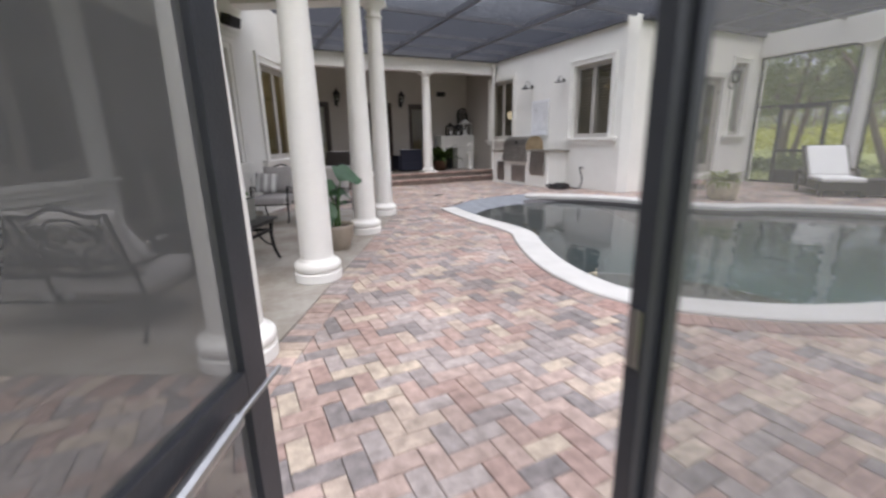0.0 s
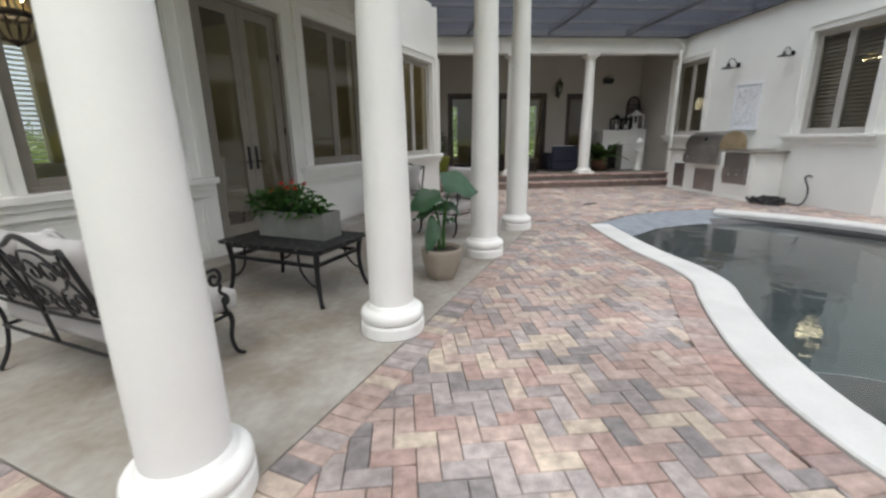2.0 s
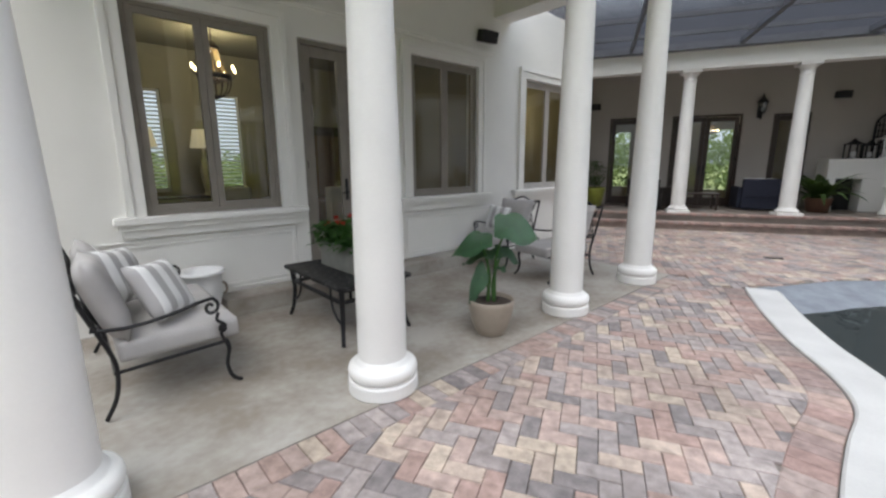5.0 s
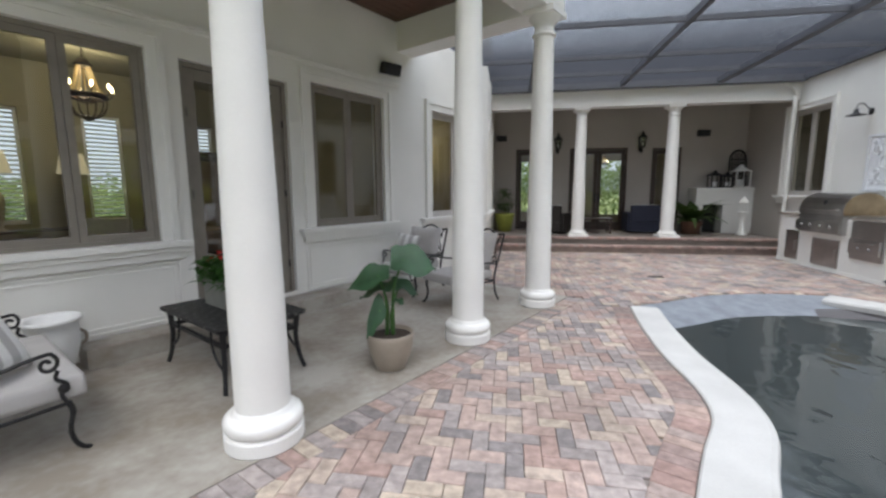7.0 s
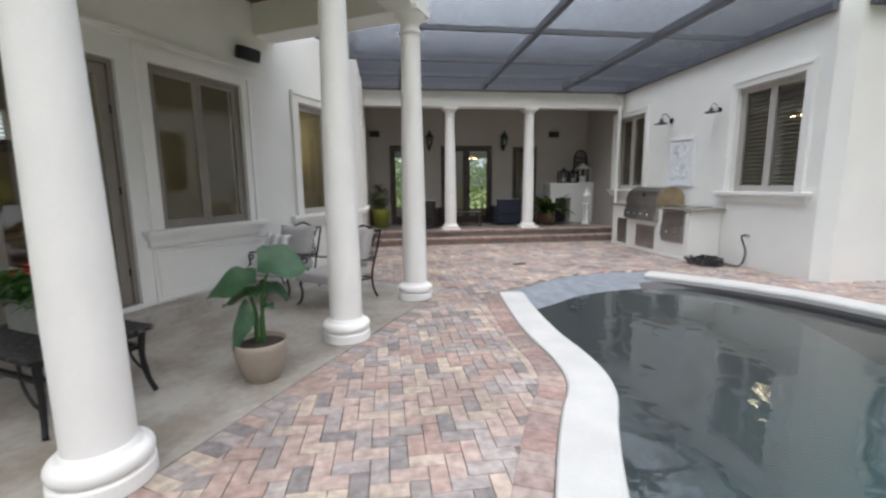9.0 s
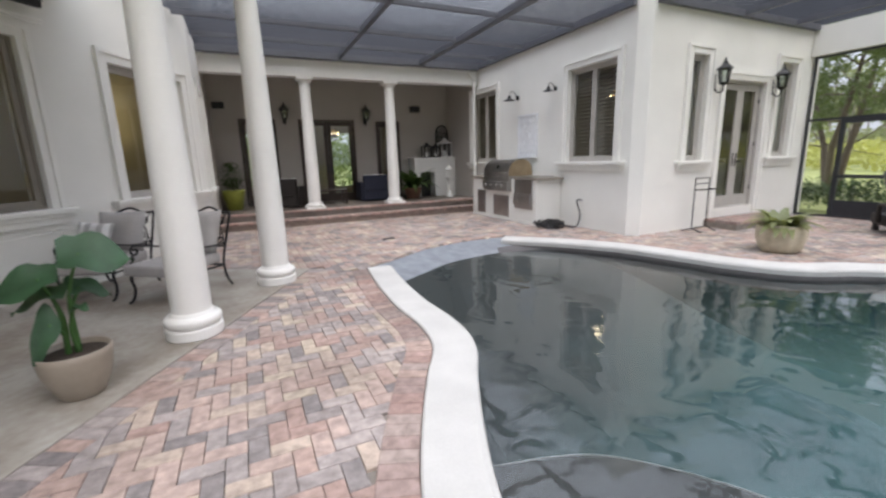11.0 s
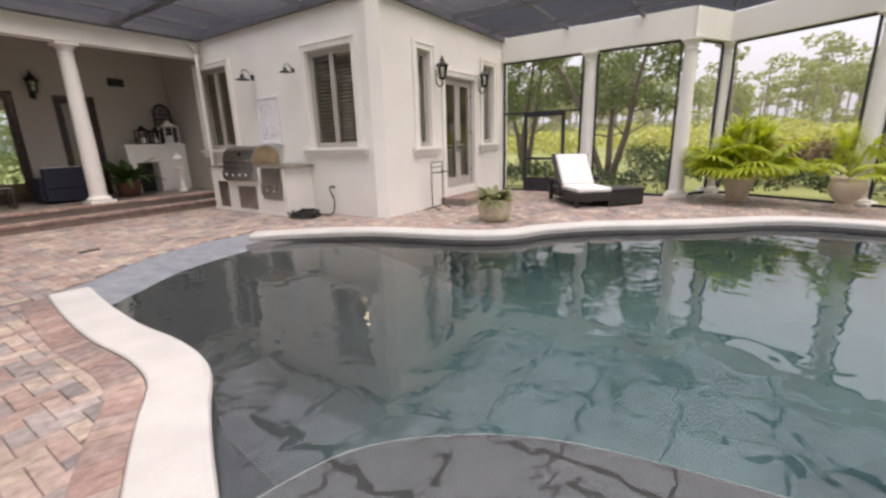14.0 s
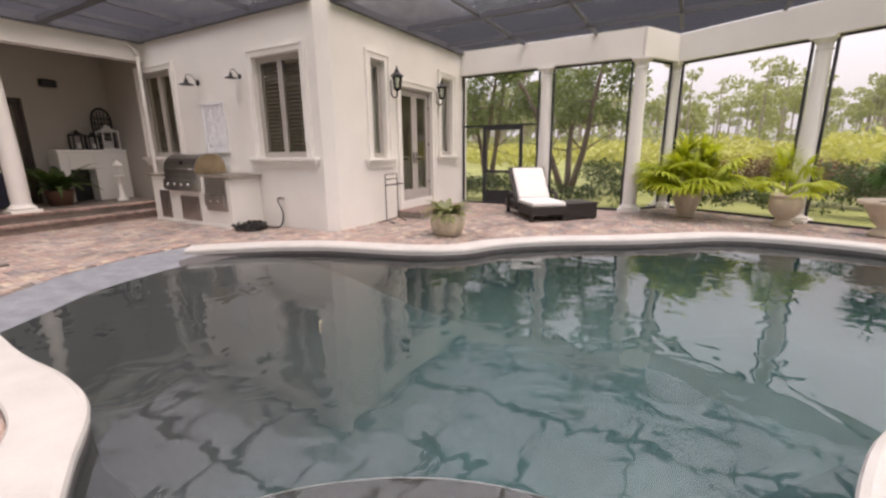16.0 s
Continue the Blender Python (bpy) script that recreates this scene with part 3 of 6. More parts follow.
for x, w, y0, y1 in ((2.75, 0.07, 9.0, 13.68), (5.0, 0.09, 0.0, 13.68), (7.27, 0.16, -1.0, 13.68), (9.55, 0.09, -1.0, 7.68), (11.8, 0.09, -2.0, 7.68), (13.6, 0.09, -1.0, 7.68)):
    tagged(link("roof_beam", boxes((x - w / 2, x + w / 2, y0, y1, 4.17, 4.285), bevel=0.004), ROOFBAR), "grey aluminium beam of the screen roof", "beam", kind="structure")
for y, x0, x1 in ((12.45, 1.62, 9.15), (11.2, 1.62, 9.15), (9.42, 2.7, 9.15), (7.6, 2.3, 9.1), (5.8, 1.6, 14.6), (4.0, 1.0, 14.6), (2.2, 0.1, 15.0), (0.4, 1.5, 14.6), (-1.4, 5.4, 13.8)):
    tagged(link("roof_purlin", boxes((x0, x1, y - 0.03, y + 0.03, 4.2, 4.28)), ROOFBAR), "grey aluminium purlin of the screen roof", "beam", kind="structure")


# ---- windows and doors ----
def ring(bm, u0, u1, z0, z1, w, v0, v1, bevel=0.004):
    box(bm, u0, u0 + w, v0, v1, z0, z1, bevel)
    box(bm, u1 - w, u1, v0, v1, z0, z1, bevel)
    box(bm, u0 + w, u1 - w, v0, v1, z0, z0 + w, bevel)
    box(bm, u0 + w, u1 - w, v0, v1, z1 - w, z1, bevel)
    return bm


def sheet(u0, u1, v, z0, z1):
    bm = bmesh.new()
    bm.faces.new([bm.verts.new(p) for p in ((u0, v, z0), (u1, v, z0), (u1, v, z1), (u0, v, z1))])
    return bm


def casement(name, f, hole, frame_mat, trim, sill, label, leaves=2, recess=0.07, shutters=0, tw=0.16):
    """A window in its opening: frame, leaves with panes, moulded surround and a sill with its apron."""
    u0, u1, z0, z1 = hole
    t = thing(name, f, label, "window", kind="structure")
    part("window_frame", ring(bmesh.new(), u0 + 0.002, u1 - 0.002, z0 + 0.002, z1 - 0.002, 0.045, recess, recess + 0.09), frame_mat, t)
    n = (u1 - u0 - 0.094) / leaves
    for k in range(leaves):
        a = u0 + 0.047 + k * n
        leaf = part("sash", ring(bmesh.new(), a + 0.002, a + n - 0.002, z0 + 0.047, z1 - 0.047, 0.062, recess + 0.012, recess + 0.062), frame_mat, t)
        pane = part("pane", sheet(a + 0.06, a + n - 0.06, recess + 0.035, z0 + 0.105, z1 - 0.105), GLASS, leaf)
        pane.visible_shadow = False
    if trim:
        bm = bmesh.new()
        for d0, d1, v in ((0.0, tw * 0.62, -0.035), (tw * 0.62, tw, -0.055)):
            a, b, top = u0 - d1, u1 + d1, z1 + d1
            w = d1 - d0
            box(bm, a, a + w, v, 0.002, z0 - 0.0, top, 0.004)
            box(bm, b - w, b, v, 0.002, z0 - 0.0, top, 0.004)
            box(bm, a + w, b - w, v, 0.002, top - w, top, 0.004)
        part("surround", bm, TRIM, t)
    if sill:
        e = sill
        part("sill", boxes((u0 - e, u1 + e, -0.12, 0.06, z0 - 0.065, z0 - 0.002), bevel=0.012), TRIM, t)
        bm = boxes((u0 - e + 0.03, u1 + e - 0.03, -0.085, 0.002, z0 - 0.12, z0 - 0.066), bevel=0.01)
        box(bm, u0 - e + 0.06, u1 + e - 0.06, -0.05, 0.002, z0 - 0.2, z0 - 0.121, 0.01)
        part("apron", bm, TRIM, t)
    for k in range(shutters):
        w = (u1 - u0 - 0.12) / shutters
        a = u0 + 0.06 + k * w
        sh = part("shutter", ring(bmesh.new(), a, a + w - 0.01, z0 + 0.05, z1 - 0.05, 0.05, 0.17, 0.198, 0.003), GREYFRAME, t)
        bm = bmesh.new()
        z = z0 + 0.13
        while z < z1 - 0.13:
            q = bmesh.new()
            box(q, a + 0.052, a + w - 0.062, -0.042, 0.042, -0.005, 0.005)
            merge(bm, q, Matrix.Translation((0, 0.184, z)) @ Matrix.Rotation(radians(42), 4, "X"))
            z += 0.075
        part("louvres", bm, GREYFRAME, sh)
    return t


casement("window_1", F_LAN, W1, TAUPE, True, 0.27, "taupe two-leaf casement window with a white moulded surround", recess=0.03)
casement("window_2", F_LAN, W2, TAUPE, True, 0.27, "taupe two-leaf casement window with a white moulded surround", recess=0.03)
casement("window_3", F_LAN, W3, GREYFRAME, True, 0.33, "grey two-leaf casement window beyond the porch roof", recess=0.06, tw=0.18)
casement("window_8", F_RET, W8, GREYFRAME, True, 0.33, "grey two-leaf window round the corner of the house", recess=0.06, tw=0.18)
casement("window_4", F_BBQ, B1, GREYFRAME, True, 0.26, "grey two-leaf window over the outdoor kitchen", shutters=0)
casement("window_5", F_BBQ, B2, GREYFRAME, True, 0.3, "grey two-leaf window with louvred shutters behind the glass", shutters=2)
casement("window_6", F_DOOR, S1, GREYFRAME, True, 0.28, "narrow grey sidelight window with deep white sill", leaves=1)
casement("window_7", F_DOOR, S2, GREYFRAME, True, 0.28, "narrow grey sidelight window with deep white sill", leaves=1)

# moulded panels under the porch windows and a cornice line over them
for a, b in ((2.76, 4.66), (6.27, 8.15)):
    bm = bmesh.new()
    for d in (0.0, 0.05):
        ring(bm, a + d, b - d, 0.22 + d, 0.86 - d, 0.02, -0.018 + d * 0.1, 0.002)
    tagged(link("wall_panel", bm, TRIM, m=F_LAN), "white moulded panel under the window", "trim", kind="structure")
bm = boxes((2.6, 8.18, -0.03, 0.002, 3.31, 3.345), (2.6, 8.18, -0.05, 0.002, 3.347, 3.38), bevel=0.006)
tagged(link("trim", bm, TRIM, m=F_LAN), "white cornice line over windows and door", "trim", kind="structure")


def glazed_door(name, f, hole, mat_frame, label, leaves=2, bars=0, handle=True, recess=0.05, shut=False):
    u0, u1, z0, z1 = hole
    t = thing(name, f, label, "door", kind="structure")
    bm = boxes((u0 + 0.002, u0 + 0.055, recess, recess + 0.11, z0, z1 - 0.002), (u1 - 0.055, u1 - 0.002, recess, recess + 0.11, z0, z1 - 0.002), (u0 + 0.057, u1 - 0.057, recess, recess + 0.11, z1 - 0.055, z1 - 0.002), bevel=0.004)
    part("door_frame", bm, mat_frame, t)
    part("threshold", boxes((u0 + 0.06, u1 - 0.06, recess - 0.03, recess + 0.12, z0 - 0.02, z0 + 0.015)), mat_frame, t)
    n = (u1 - u0 - 0.118) / leaves
    for k in range(leaves):
        a = u0 + 0.059 + k * n
        st = min(0.115, n * 0.2)
        bm = boxes((a + 0.002, a + st, recess + 0.03, recess + 0.075, z0 + 0.018, z1 - 0.06), (a + n - st, a + n - 0.002, recess + 0.03, recess + 0.075, z0 + 0.018, z1 - 0.06), (a + st, a + n - st, recess + 0.03, recess + 0.075, z0 + 0.018, z0 + 0.25), (a + st, a + n - st, recess + 0.03, recess + 0.075, z1 - 0.18, z1 - 0.06), bevel=0.005)
        leaf = part("leaf", bm, mat_frame, t)
        pane = part("pane", sheet(a + st - 0.005, a + n - st + 0.005, recess + 0.053, z0 + 0.245, z1 - 0.175), GLASS, leaf)
        pane.visible_shadow = False
        for j in range(bars):
            zz = z0 + 0.25 + (z1 - z0 - 0.43) * (j + 1) / (bars + 1)
            part("glazing_bar", boxes((a + st, a + n - st, recess + 0.035, recess + 0.07, zz - 0.012, zz + 0.012)), mat_frame, leaf)
        if handle:
            side = a + n - 0.055 if k == 0 else a + 0.055
            bm = boxes((side - 0.02, side + 0.02, recess + 0.02, recess + 0.032, z0 + 0.88, z0 + 1.16), bevel=0.006)
            tube([(side, recess + 0.03, z0 + 0.98), (side, recess - 0.025, z0 + 0.98), (side - (0.1 if k == 0 else -0.1), recess - 0.03, z0 + 0.975)], 0.01, bm)
            part("door_handle", bm, IRON, leaf, "black iron lever handle")
        for zz in (0.35, 1.3, 2.2):
            hx = a if k == 0 else a + n
            part("hinge", lathe([(0, zz + z0), (0.012, zz + z0), (0.012, zz + z0 + 0.09), (0, zz + z0 + 0.09)], 10), IRON, leaf, m=Matrix.Translation((hx, recess + 0.018, 0)))
    return t


glazed_door("door_1", F_LAN, D1, TAUPE, "tall taupe glazed double door with black handles")
glazed_door("door_2", F_DOOR, FD, GREYFRAME, "grey glazed double door with small louvred shutters inside", bars=0)
bm = bmesh.new()
for d0, d1, v in ((0.0, 0.1, -0.035), (0.1, 0.16, -0.055)):
    w = d1 - d0
    box(bm, FD[0] - d1, FD[0] - d0, v, 0.002, 0.17, FD[3] + d1, 0.004)
    box(bm, FD[1] + d0, FD[1] + d1, v, 0.002, 0.17, FD[3] + d1, 0.004)
    box(bm, FD[0] - d0, FD[1] + d0, v, 0.002, FD[3] + d0, FD[3] + d1, 0.004)
tagged(link("door_surround", bm, TRIM, m=F_DOOR), "white moulded surround of the double door", "trim", kind="structure")
glazed_door("door_3", F_LOG, L1D, DARKWOOD, "dark brown glazed single door at the back of the loggia", leaves=1)
glazed_door("door_4", F_LOG, L2D, DARKWOOD, "dark brown glazed double door at the back of the loggia")
glazed_door("door_5", F_LOG, L3D, DARKWOOD, "dark brown glazed single door at the back of the loggia", leaves=1)
# pale cloth added behind both sidelights to stand for their bright reflection
for u0, u1, z0, z1 in (S1, S2):
    bm = bmesh.new()
    n = 16
    rows = [[bm.verts.new((u0 + 0.03 + (u1 - u0 - 0.06) * k / n, 0.2 + 0.014 * math.sin(k * 2.1), z)) for k in range(n + 1)] for z in (z0 + 0.02, z1 - 0.02)]
    for k in range(n):
        bm.faces.new((rows[0][k], rows[0][k + 1], rows[1][k + 1], rows[1][k]))
    tagged(link("pane_reflection_cloth", bm, WHITECLOTH, m=F_DOOR, smooth=True), "pale sheer cloth added behind the narrow window in place of its reflection", "curtain", "sidelight curtains")
for k in range(2):
    bm = bmesh.new()
    a = 11.74 + k * 0.62
    for j in range(11):
        q = bmesh.new()
        box(q, a, a + 0.34, -0.035, 0.035, -0.005, 0.005)
        merge(bm, q, Matrix.Translation((0, 0.2, 0.68 + j * 0.062)) @ Matrix.Rotation(radians(40), 4, "X"))
    ring(bm, a - 0.05, a + 0.39, 0.6, 1.42, 0.048, 0.18, 0.21)
    tagged(link("louvred_shutter", bm, GREYFRAME, m=F_DOOR), "small grey louvred shutter behind the door glass", "shutter", "door shutters")

# ---- rooms behind the glass ----
def room(name, f, u0, u1, v0, v1, z0, z1, wallmat, holes_back, label, end=True):
    """Floor, ceiling, side walls and a back wall with window openings."""
    wall(name + "_wall_back", f @ pose(0, v1, 0), u0, u1, z0, z1, 0.15, holes_back, wallmat, label)
    tagged(link(name + "_wall_side", boxes((u0 - 0.15, u0, v0, v1, z0, z1)), wallmat, m=f), label, "wall", kind="structure")
    if end:
        tagged(link(name + "_wall_end", boxes((u1, u1 + 0.15, v0, v1, z0, z1)), wallmat, m=f), label, "wall", kind="structure")
    tagged(link(name + "_floor", boxes((u0, u1, v0, v1, z0 - 0.1, z0)), ROOMFLOOR, m=f), "brown wooden room floor", "floor", kind="structure")
    tagged(link(name + "_ceiling", boxes((u0 - 0.15, u1 + 0.15, v0, v1 + 0.15, z1, z1 + 0.1)), wallmat, m=f), "painted room ceiling", "ceiling", kind="structure")


def blinds(f, hole, v):
    bm = bmesh.new()
    u0, u1, z0, z1 = hole
    z = z0 + 0.06
    while z < z1 - 0.05:
        q = bmesh.new()
        box(q, u0 + 0.04, u1 - 0.04, -0.03, 0.03, -0.004, 0.004)
        merge(bm, q, Matrix.Translation((0, v, z)) @ Matrix.Rotation(radians(-25), 4, "X"))
        z += 0.075
    ring(bm, u0, u1, z0, z1, 0.05, v - 0.02, v + 0.02)
    tagged(link("window_blind", bm, WHITECLOTH, m=f), "white slatted blind in the far room window", "blind", "far room blinds")


FAR = [(3.5, 4.15, 1.1, 2.98), (4.95, 5.52, 1.1, 2.98), (6.6, 7.15, 1.1, 2.98)]
room("west_room", F_LAN, -0.6, 8.3, 0.25, 4.6, 0.22, 3.75, ROOMWALL, FAR, "ochre painted room wall")
for h in FAR:
    blinds(F_LAN, h, 4.66)
room("corner_room", F_LAN, 8.5, 10.7, 0.25, 4.0, 0.22, 3.75, ROOMWALL, [], "ochre painted room wall")
room("east_room", pose(9.42, 0, 0, 0, 0, -90), -13.95, -7.93, 0.0, 5.35, 0.25, 3.9, ROOMDARK, [], "beige painted room wall", False)
tagged(link("side_passage", boxes((0.3, 0.4, 12.4, 15.9, -0.1, 3.8), (0.4, 1.515, 13.9, 14.0, -0.1, 3.8), (0.4, 1.515, 12.2, 13.9, 3.7, 3.8), (0.4, 1.515, 12.2, 13.9, -0.1, 0.2)), ROOMWALL), "ochre painted passage behind the corner window", "wall", kind="structure")
NH = [(2.65, 3.35, 0.7, 2.8), (5.75, 6.9, 0.6, 2.8)]
room("north_room", pose(0, 16.15, 0), 1.0, 9.4, 0.0, 4.2, 0.3, 3.6, ROOMWALL, NH, "ochre painted room wall")

bulb = mat("warm_bulb", (1.0, 0.78, 0.45), 0.4, vary=0.02, emit=10)
# the table lamps are off; a faint glow is added to their shades
shade_glow = mat("cream_linen_faint_glow", (0.72, 0.62, 0.42), 0.85, vary=0.05, emit=0.22)


beads = mat("amber_glass_beads", (0.55, 0.42, 0.22), 0.2, vary=0.4, scale=60, fine=200)


def chandelier(m, label):
    t = thing("chandelier", m, label, "chandelier")
    part("stem", lathe([(0, 0.35), (0.012, 0.35), (0.02, 0.2), (0.012, 0.12), (0.03, 0.05), (0.012, 0.0), (0.012, 0.9), (0, 0.9)], 12), DARKWOOD, t)
    part("ring", lathe([(0.235, -0.04), (0.255, -0.035), (0.255, 0.035), (0.235, 0.04), (0.225, 0.0), (0.235, -0.04)], 28), DARKWOOD, t, smooth=True)
    part("finial", lathe([(0, -0.37), (0.02, -0.35), (0.09, -0.32), (0.1, -0.3), (0, -0.28)], 16), DARKWOOD, t, smooth=True)
    part("crown", lathe([(0.07, 0.42), (0.12, 0.44), (0.09, 0.47), (0.06, 0.52), (0.03, 0.54), (0, 0.54)], 20), DARKWOOD, t, smooth=True)
    for k in range(14):
        turn = Matrix.Rotation(2 * math.pi * k / 14, 4, "Z")
        part("strap", tube(smooth_line([(0.24, 0, -0.04), (0.235, 0, -0.14), (0.17, 0, -0.26), (0.08, 0, -0.31)], 3), 0.009, n=5), DARKWOOD, t, m=turn)
        part("bead_string", tube(smooth_line([(0.08, 0, 0.43), (0.11, 0, 0.3), (0.15, 0, 0.15), (0.225, 0, 0.03)], 3), 0.012, n=5), beads, t, m=turn)
    for k in range(8):
        a = 2 * math.pi * k / 8
        arm = part("arm", tube(smooth_line([(0.03, 0, -0.1), (0.15, 0, -0.05), (0.3, 0, 0.02), (0.32, 0, 0.1)], 4), 0.008), DARKWOOD, t, m=Matrix.Rotation(a, 4, "Z"))
        part("bulb", lathe([(0, 0.1), (0.009, 0.1), (0.016, 0.13), (0.011, 0.16), (0, 0.19)], 10), bulb, arm, m=Matrix.Translation((0.32, 0, 0)))
    return t


ch = chandelier(F_LAN @ pose(4.7, 3.0, 3.02), "bronze basket chandelier with lit candle bulbs")
li = new("chandelier_light", bpy.data.lights.new("chandelier_light", "POINT"))
li.data.energy, li.data.color, li.data.shadow_soft_size = 30, (1.0, 0.84, 0.58), 0.3
li.matrix_world = F_LAN @ pose(4.7, 3.0, 3.4)
copy_thing(ch, F_LAN @ pose(10.2, 1.8, 2.2))
li2 = new("chandelier_light", bpy.data.lights.new("chandelier_light", "POINT"))
li2.data.energy, li2.data.color, li2.data.shadow_soft_size = 20, (1.0, 0.8, 0.5), 0.3
li2.matrix_world = F_LAN @ pose(10.2, 1.8, 2.55)
for x, y, z, e in ((11.2, 10.2, 2.7, 16), (5.6, 18.0, 2.3, 14)):
    copy_thing(ch, pose(x, y, z + 0.25) @ Matrix.Scale(0.5, 4))
    lx = new("chandelier_light", bpy.data.lights.new("chandelier_light", "POINT"))
    lx.data.energy, lx.data.color, lx.data.shadow_soft_size = e, (1.0, 0.82, 0.55), 0.3
    lx.matrix_world = pose(x, y, z + 0.45)


def table_lamp(m):
    t = thing("table_lamp", m, "stone table lamp with a cream linen shade", "lamp", "room lamps")
    part("base", lathe([(0, 0), (0.08, 0), (0.08, 0.02), (0.03, 0.05), (0.06, 0.15), (0.07, 0.22), (0.1, 0.5), (0.02, 0.74), (0.012, 1.0), (0, 1.0)], 20), BEIGEPOT, t, smooth=True)
    part("shade", lathe([(0.22, 0.9), (0.15, 1.24), (0.147, 1.24), (0.217, 0.9)], 24), shade_glow, t, smooth=True)
    return t


def console(m, w):
    t = thing("console_table", m, "dark wooden console table against the room wall", "table")
    part("top", boxes((-w / 2, w / 2, -0.22, 0.22, 0.76, 0.8), bevel=0.006), DARKWOOD, t)
    for sx in (-1, 1):
        for sy in (-1, 1):
            part("leg", boxes((sx * (w / 2 - 0.06) - 0.025, sx * (w / 2 - 0.06) + 0.025, sy * 0.17 - 0.025, sy * 0.17 + 0.025, 0, 0.758), bevel=0.004), DARKWOOD, t)
    return t


console(F_LAN @ pose(4.3, 4.3, 0.221), 2.2)
table_lamp(F_LAN @ pose(3.75, 4.3, 1.022))
table_lamp(F_LAN @ pose(4.7, 4.3, 1.022))


def armchair_in(m, material, label):
    t = thing("upholstered_chair", m, label, "chair", "room chairs")
    part("seat", boxes((-0.3, 0.3, -0.3, 0.3, 0.2, 0.45), bevel=0.05), material, t)
    part("backrest", boxes((-0.3, 0.3, 0.22, 0.36, 0.4, 1.0), bevel=0.05), material, t)
    for sx in (-1, 1):
        for sy in (-1, 1):
            part("leg", boxes((sx * 0.25 - 0.02, sx * 0.25 + 0.02, sy * 0.25 - 0.02, sy * 0.25 + 0.02, 0, 0.2)), DARKWOOD, t)
    return t


t = thing("display_cabinet", F_LAN @ pose(7.2, 4.25, 0.221), "tall dark wooden cabinet at the back of the room", "cabinet")
part("body", boxes((-0.6, 0.6, -0.22, 0.22, 0.05, 2.1), bevel=0.01), DARKWOOD, t)
part("cornice", boxes((-0.65, 0.65, -0.26, 0.24, 2.102, 2.2), bevel=0.012), DARKWOOD, t)
for sx in (-1, 1):
    part("door", boxes((min(0.02 * sx, 0.56 * sx), max(0.02 * sx, 0.56 * sx), -0.245, -0.222, 0.15, 2.0), bevel=0.006), ROOMFLOOR, t)
for u, v, a in ((5.4, 1.7, 0), (6.3, 1.5, 20), (6.9, 2.2, 70), (4.6, 2.6, -30)):
    armchair_in(F_LAN @ pose(u, v, 0.221, 0, 0, a), WHITECLOTH, "white upholstered chair inside the room")
t = thing("dining_table", F_LAN @ pose(5.7, 2.8, 0.221), "round wooden dining table inside the room", "table")
part("tabletop", lathe([(0, 0.72), (0.68, 0.72), (0.7, 0.735), (0.7, 0.75), (0.68, 0.765), (0, 0.765)], 36), ROOMFLOOR, t)
part("pedestal", lathe([(0, 0), (0.3, 0), (0.3, 0.03), (0.08, 0.1), (0.06, 0.4), (0.12, 0.7), (0, 0.72)], 20), ROOMFLOOR, t, smooth=True)


# ---- porch furniture ----
def spiral(cx, cz, r0, r1, a0, a1, n=14):
    return [(cx + (r0 + (r1 - r0) * k / n) * math.cos(radians(a0 + (a1 - a0) * k / n)), cz + (r0 + (r1 - r0) * k / n) * math.sin(radians(a0 + (a1 - a0) * k / n))) for k in range(n + 1)]


def pillow_mesh(w, h, d, n=10):
    """A stuffed cushion with pinched corners."""
    bm = bmesh.new()
    for side in (1, -1):
        g = {}
        for i in range(n + 1):
            for j in range(n + 1):
                a, b = 2 * i / n - 1, 2 * j / n - 1
                t = max(0.0, (1 - a ** 4) * (1 - b ** 4)) ** 0.5
                pin = 1 - 0.07 * (1 - abs(a)) * abs(b) ** 3
                pin2 = 1 - 0.07 * (1 - abs(b)) * abs(a) ** 3
                g[i, j] = bm.verts.new((a * w / 2 * pin2, side * t * d / 2, b * h / 2 * pin))
        for i in range(n):
            for j in range(n):
                f = (g[i, j], g[i + 1, j], g[i + 1, j + 1], g[i, j + 1])
                bm.faces.new(f if side < 0 else f[::-1])
    bmesh.ops.remove_doubles(bm, verts=bm.verts[:], dist=1e-4)
    return bm


def striped(name, a, b, width):
    m = mat(name, a, 0.95, vary=0.05, scale=6, fine=250, bump=0.3)
    nt = m.node_tree
    base = nt.nodes["Principled BSDF"].inputs["Base Color"]
    old = base.links[0].from_socket
    tc, sep, mul, fr, gt, mx = (nt.nodes.new("ShaderNode" + k) for k in ("TexCoord", "SeparateXYZ", "Math", "Math", "Math", "Mix"))
    mx.data_type = "RGBA"
    nt.links.new(tc.outputs["Object"], sep.inputs[0])
    mul.operation, fr.operation, gt.operation = "MULTIPLY_ADD", "FRACT", "GREATER_THAN"
    nt.links.new(sep.outputs["X"], mul.inputs[0])
    mul.inputs[1].default_value, mul.inputs[2].default_value = 1 / (2 * width), 10.25
    nt.links.new(mul.outputs[0], fr.inputs[0])
    nt.links.new(fr.outputs[0], gt.inputs[0])
    gt.inputs[1].default_value = 0.5
    nt.links.new(gt.outputs[0], mx.inputs["Factor"])
    nt.links.new(old, mx.inputs["A"])
    mx.inputs["B"].default_value = (*b, 1)
    nt.links.new(mx.outputs["Result"], base)
    return m


STRIPE = striped("grey_white_stripe", (0.74, 0.74, 0.73), (0.40, 0.39, 0.385), 0.068)


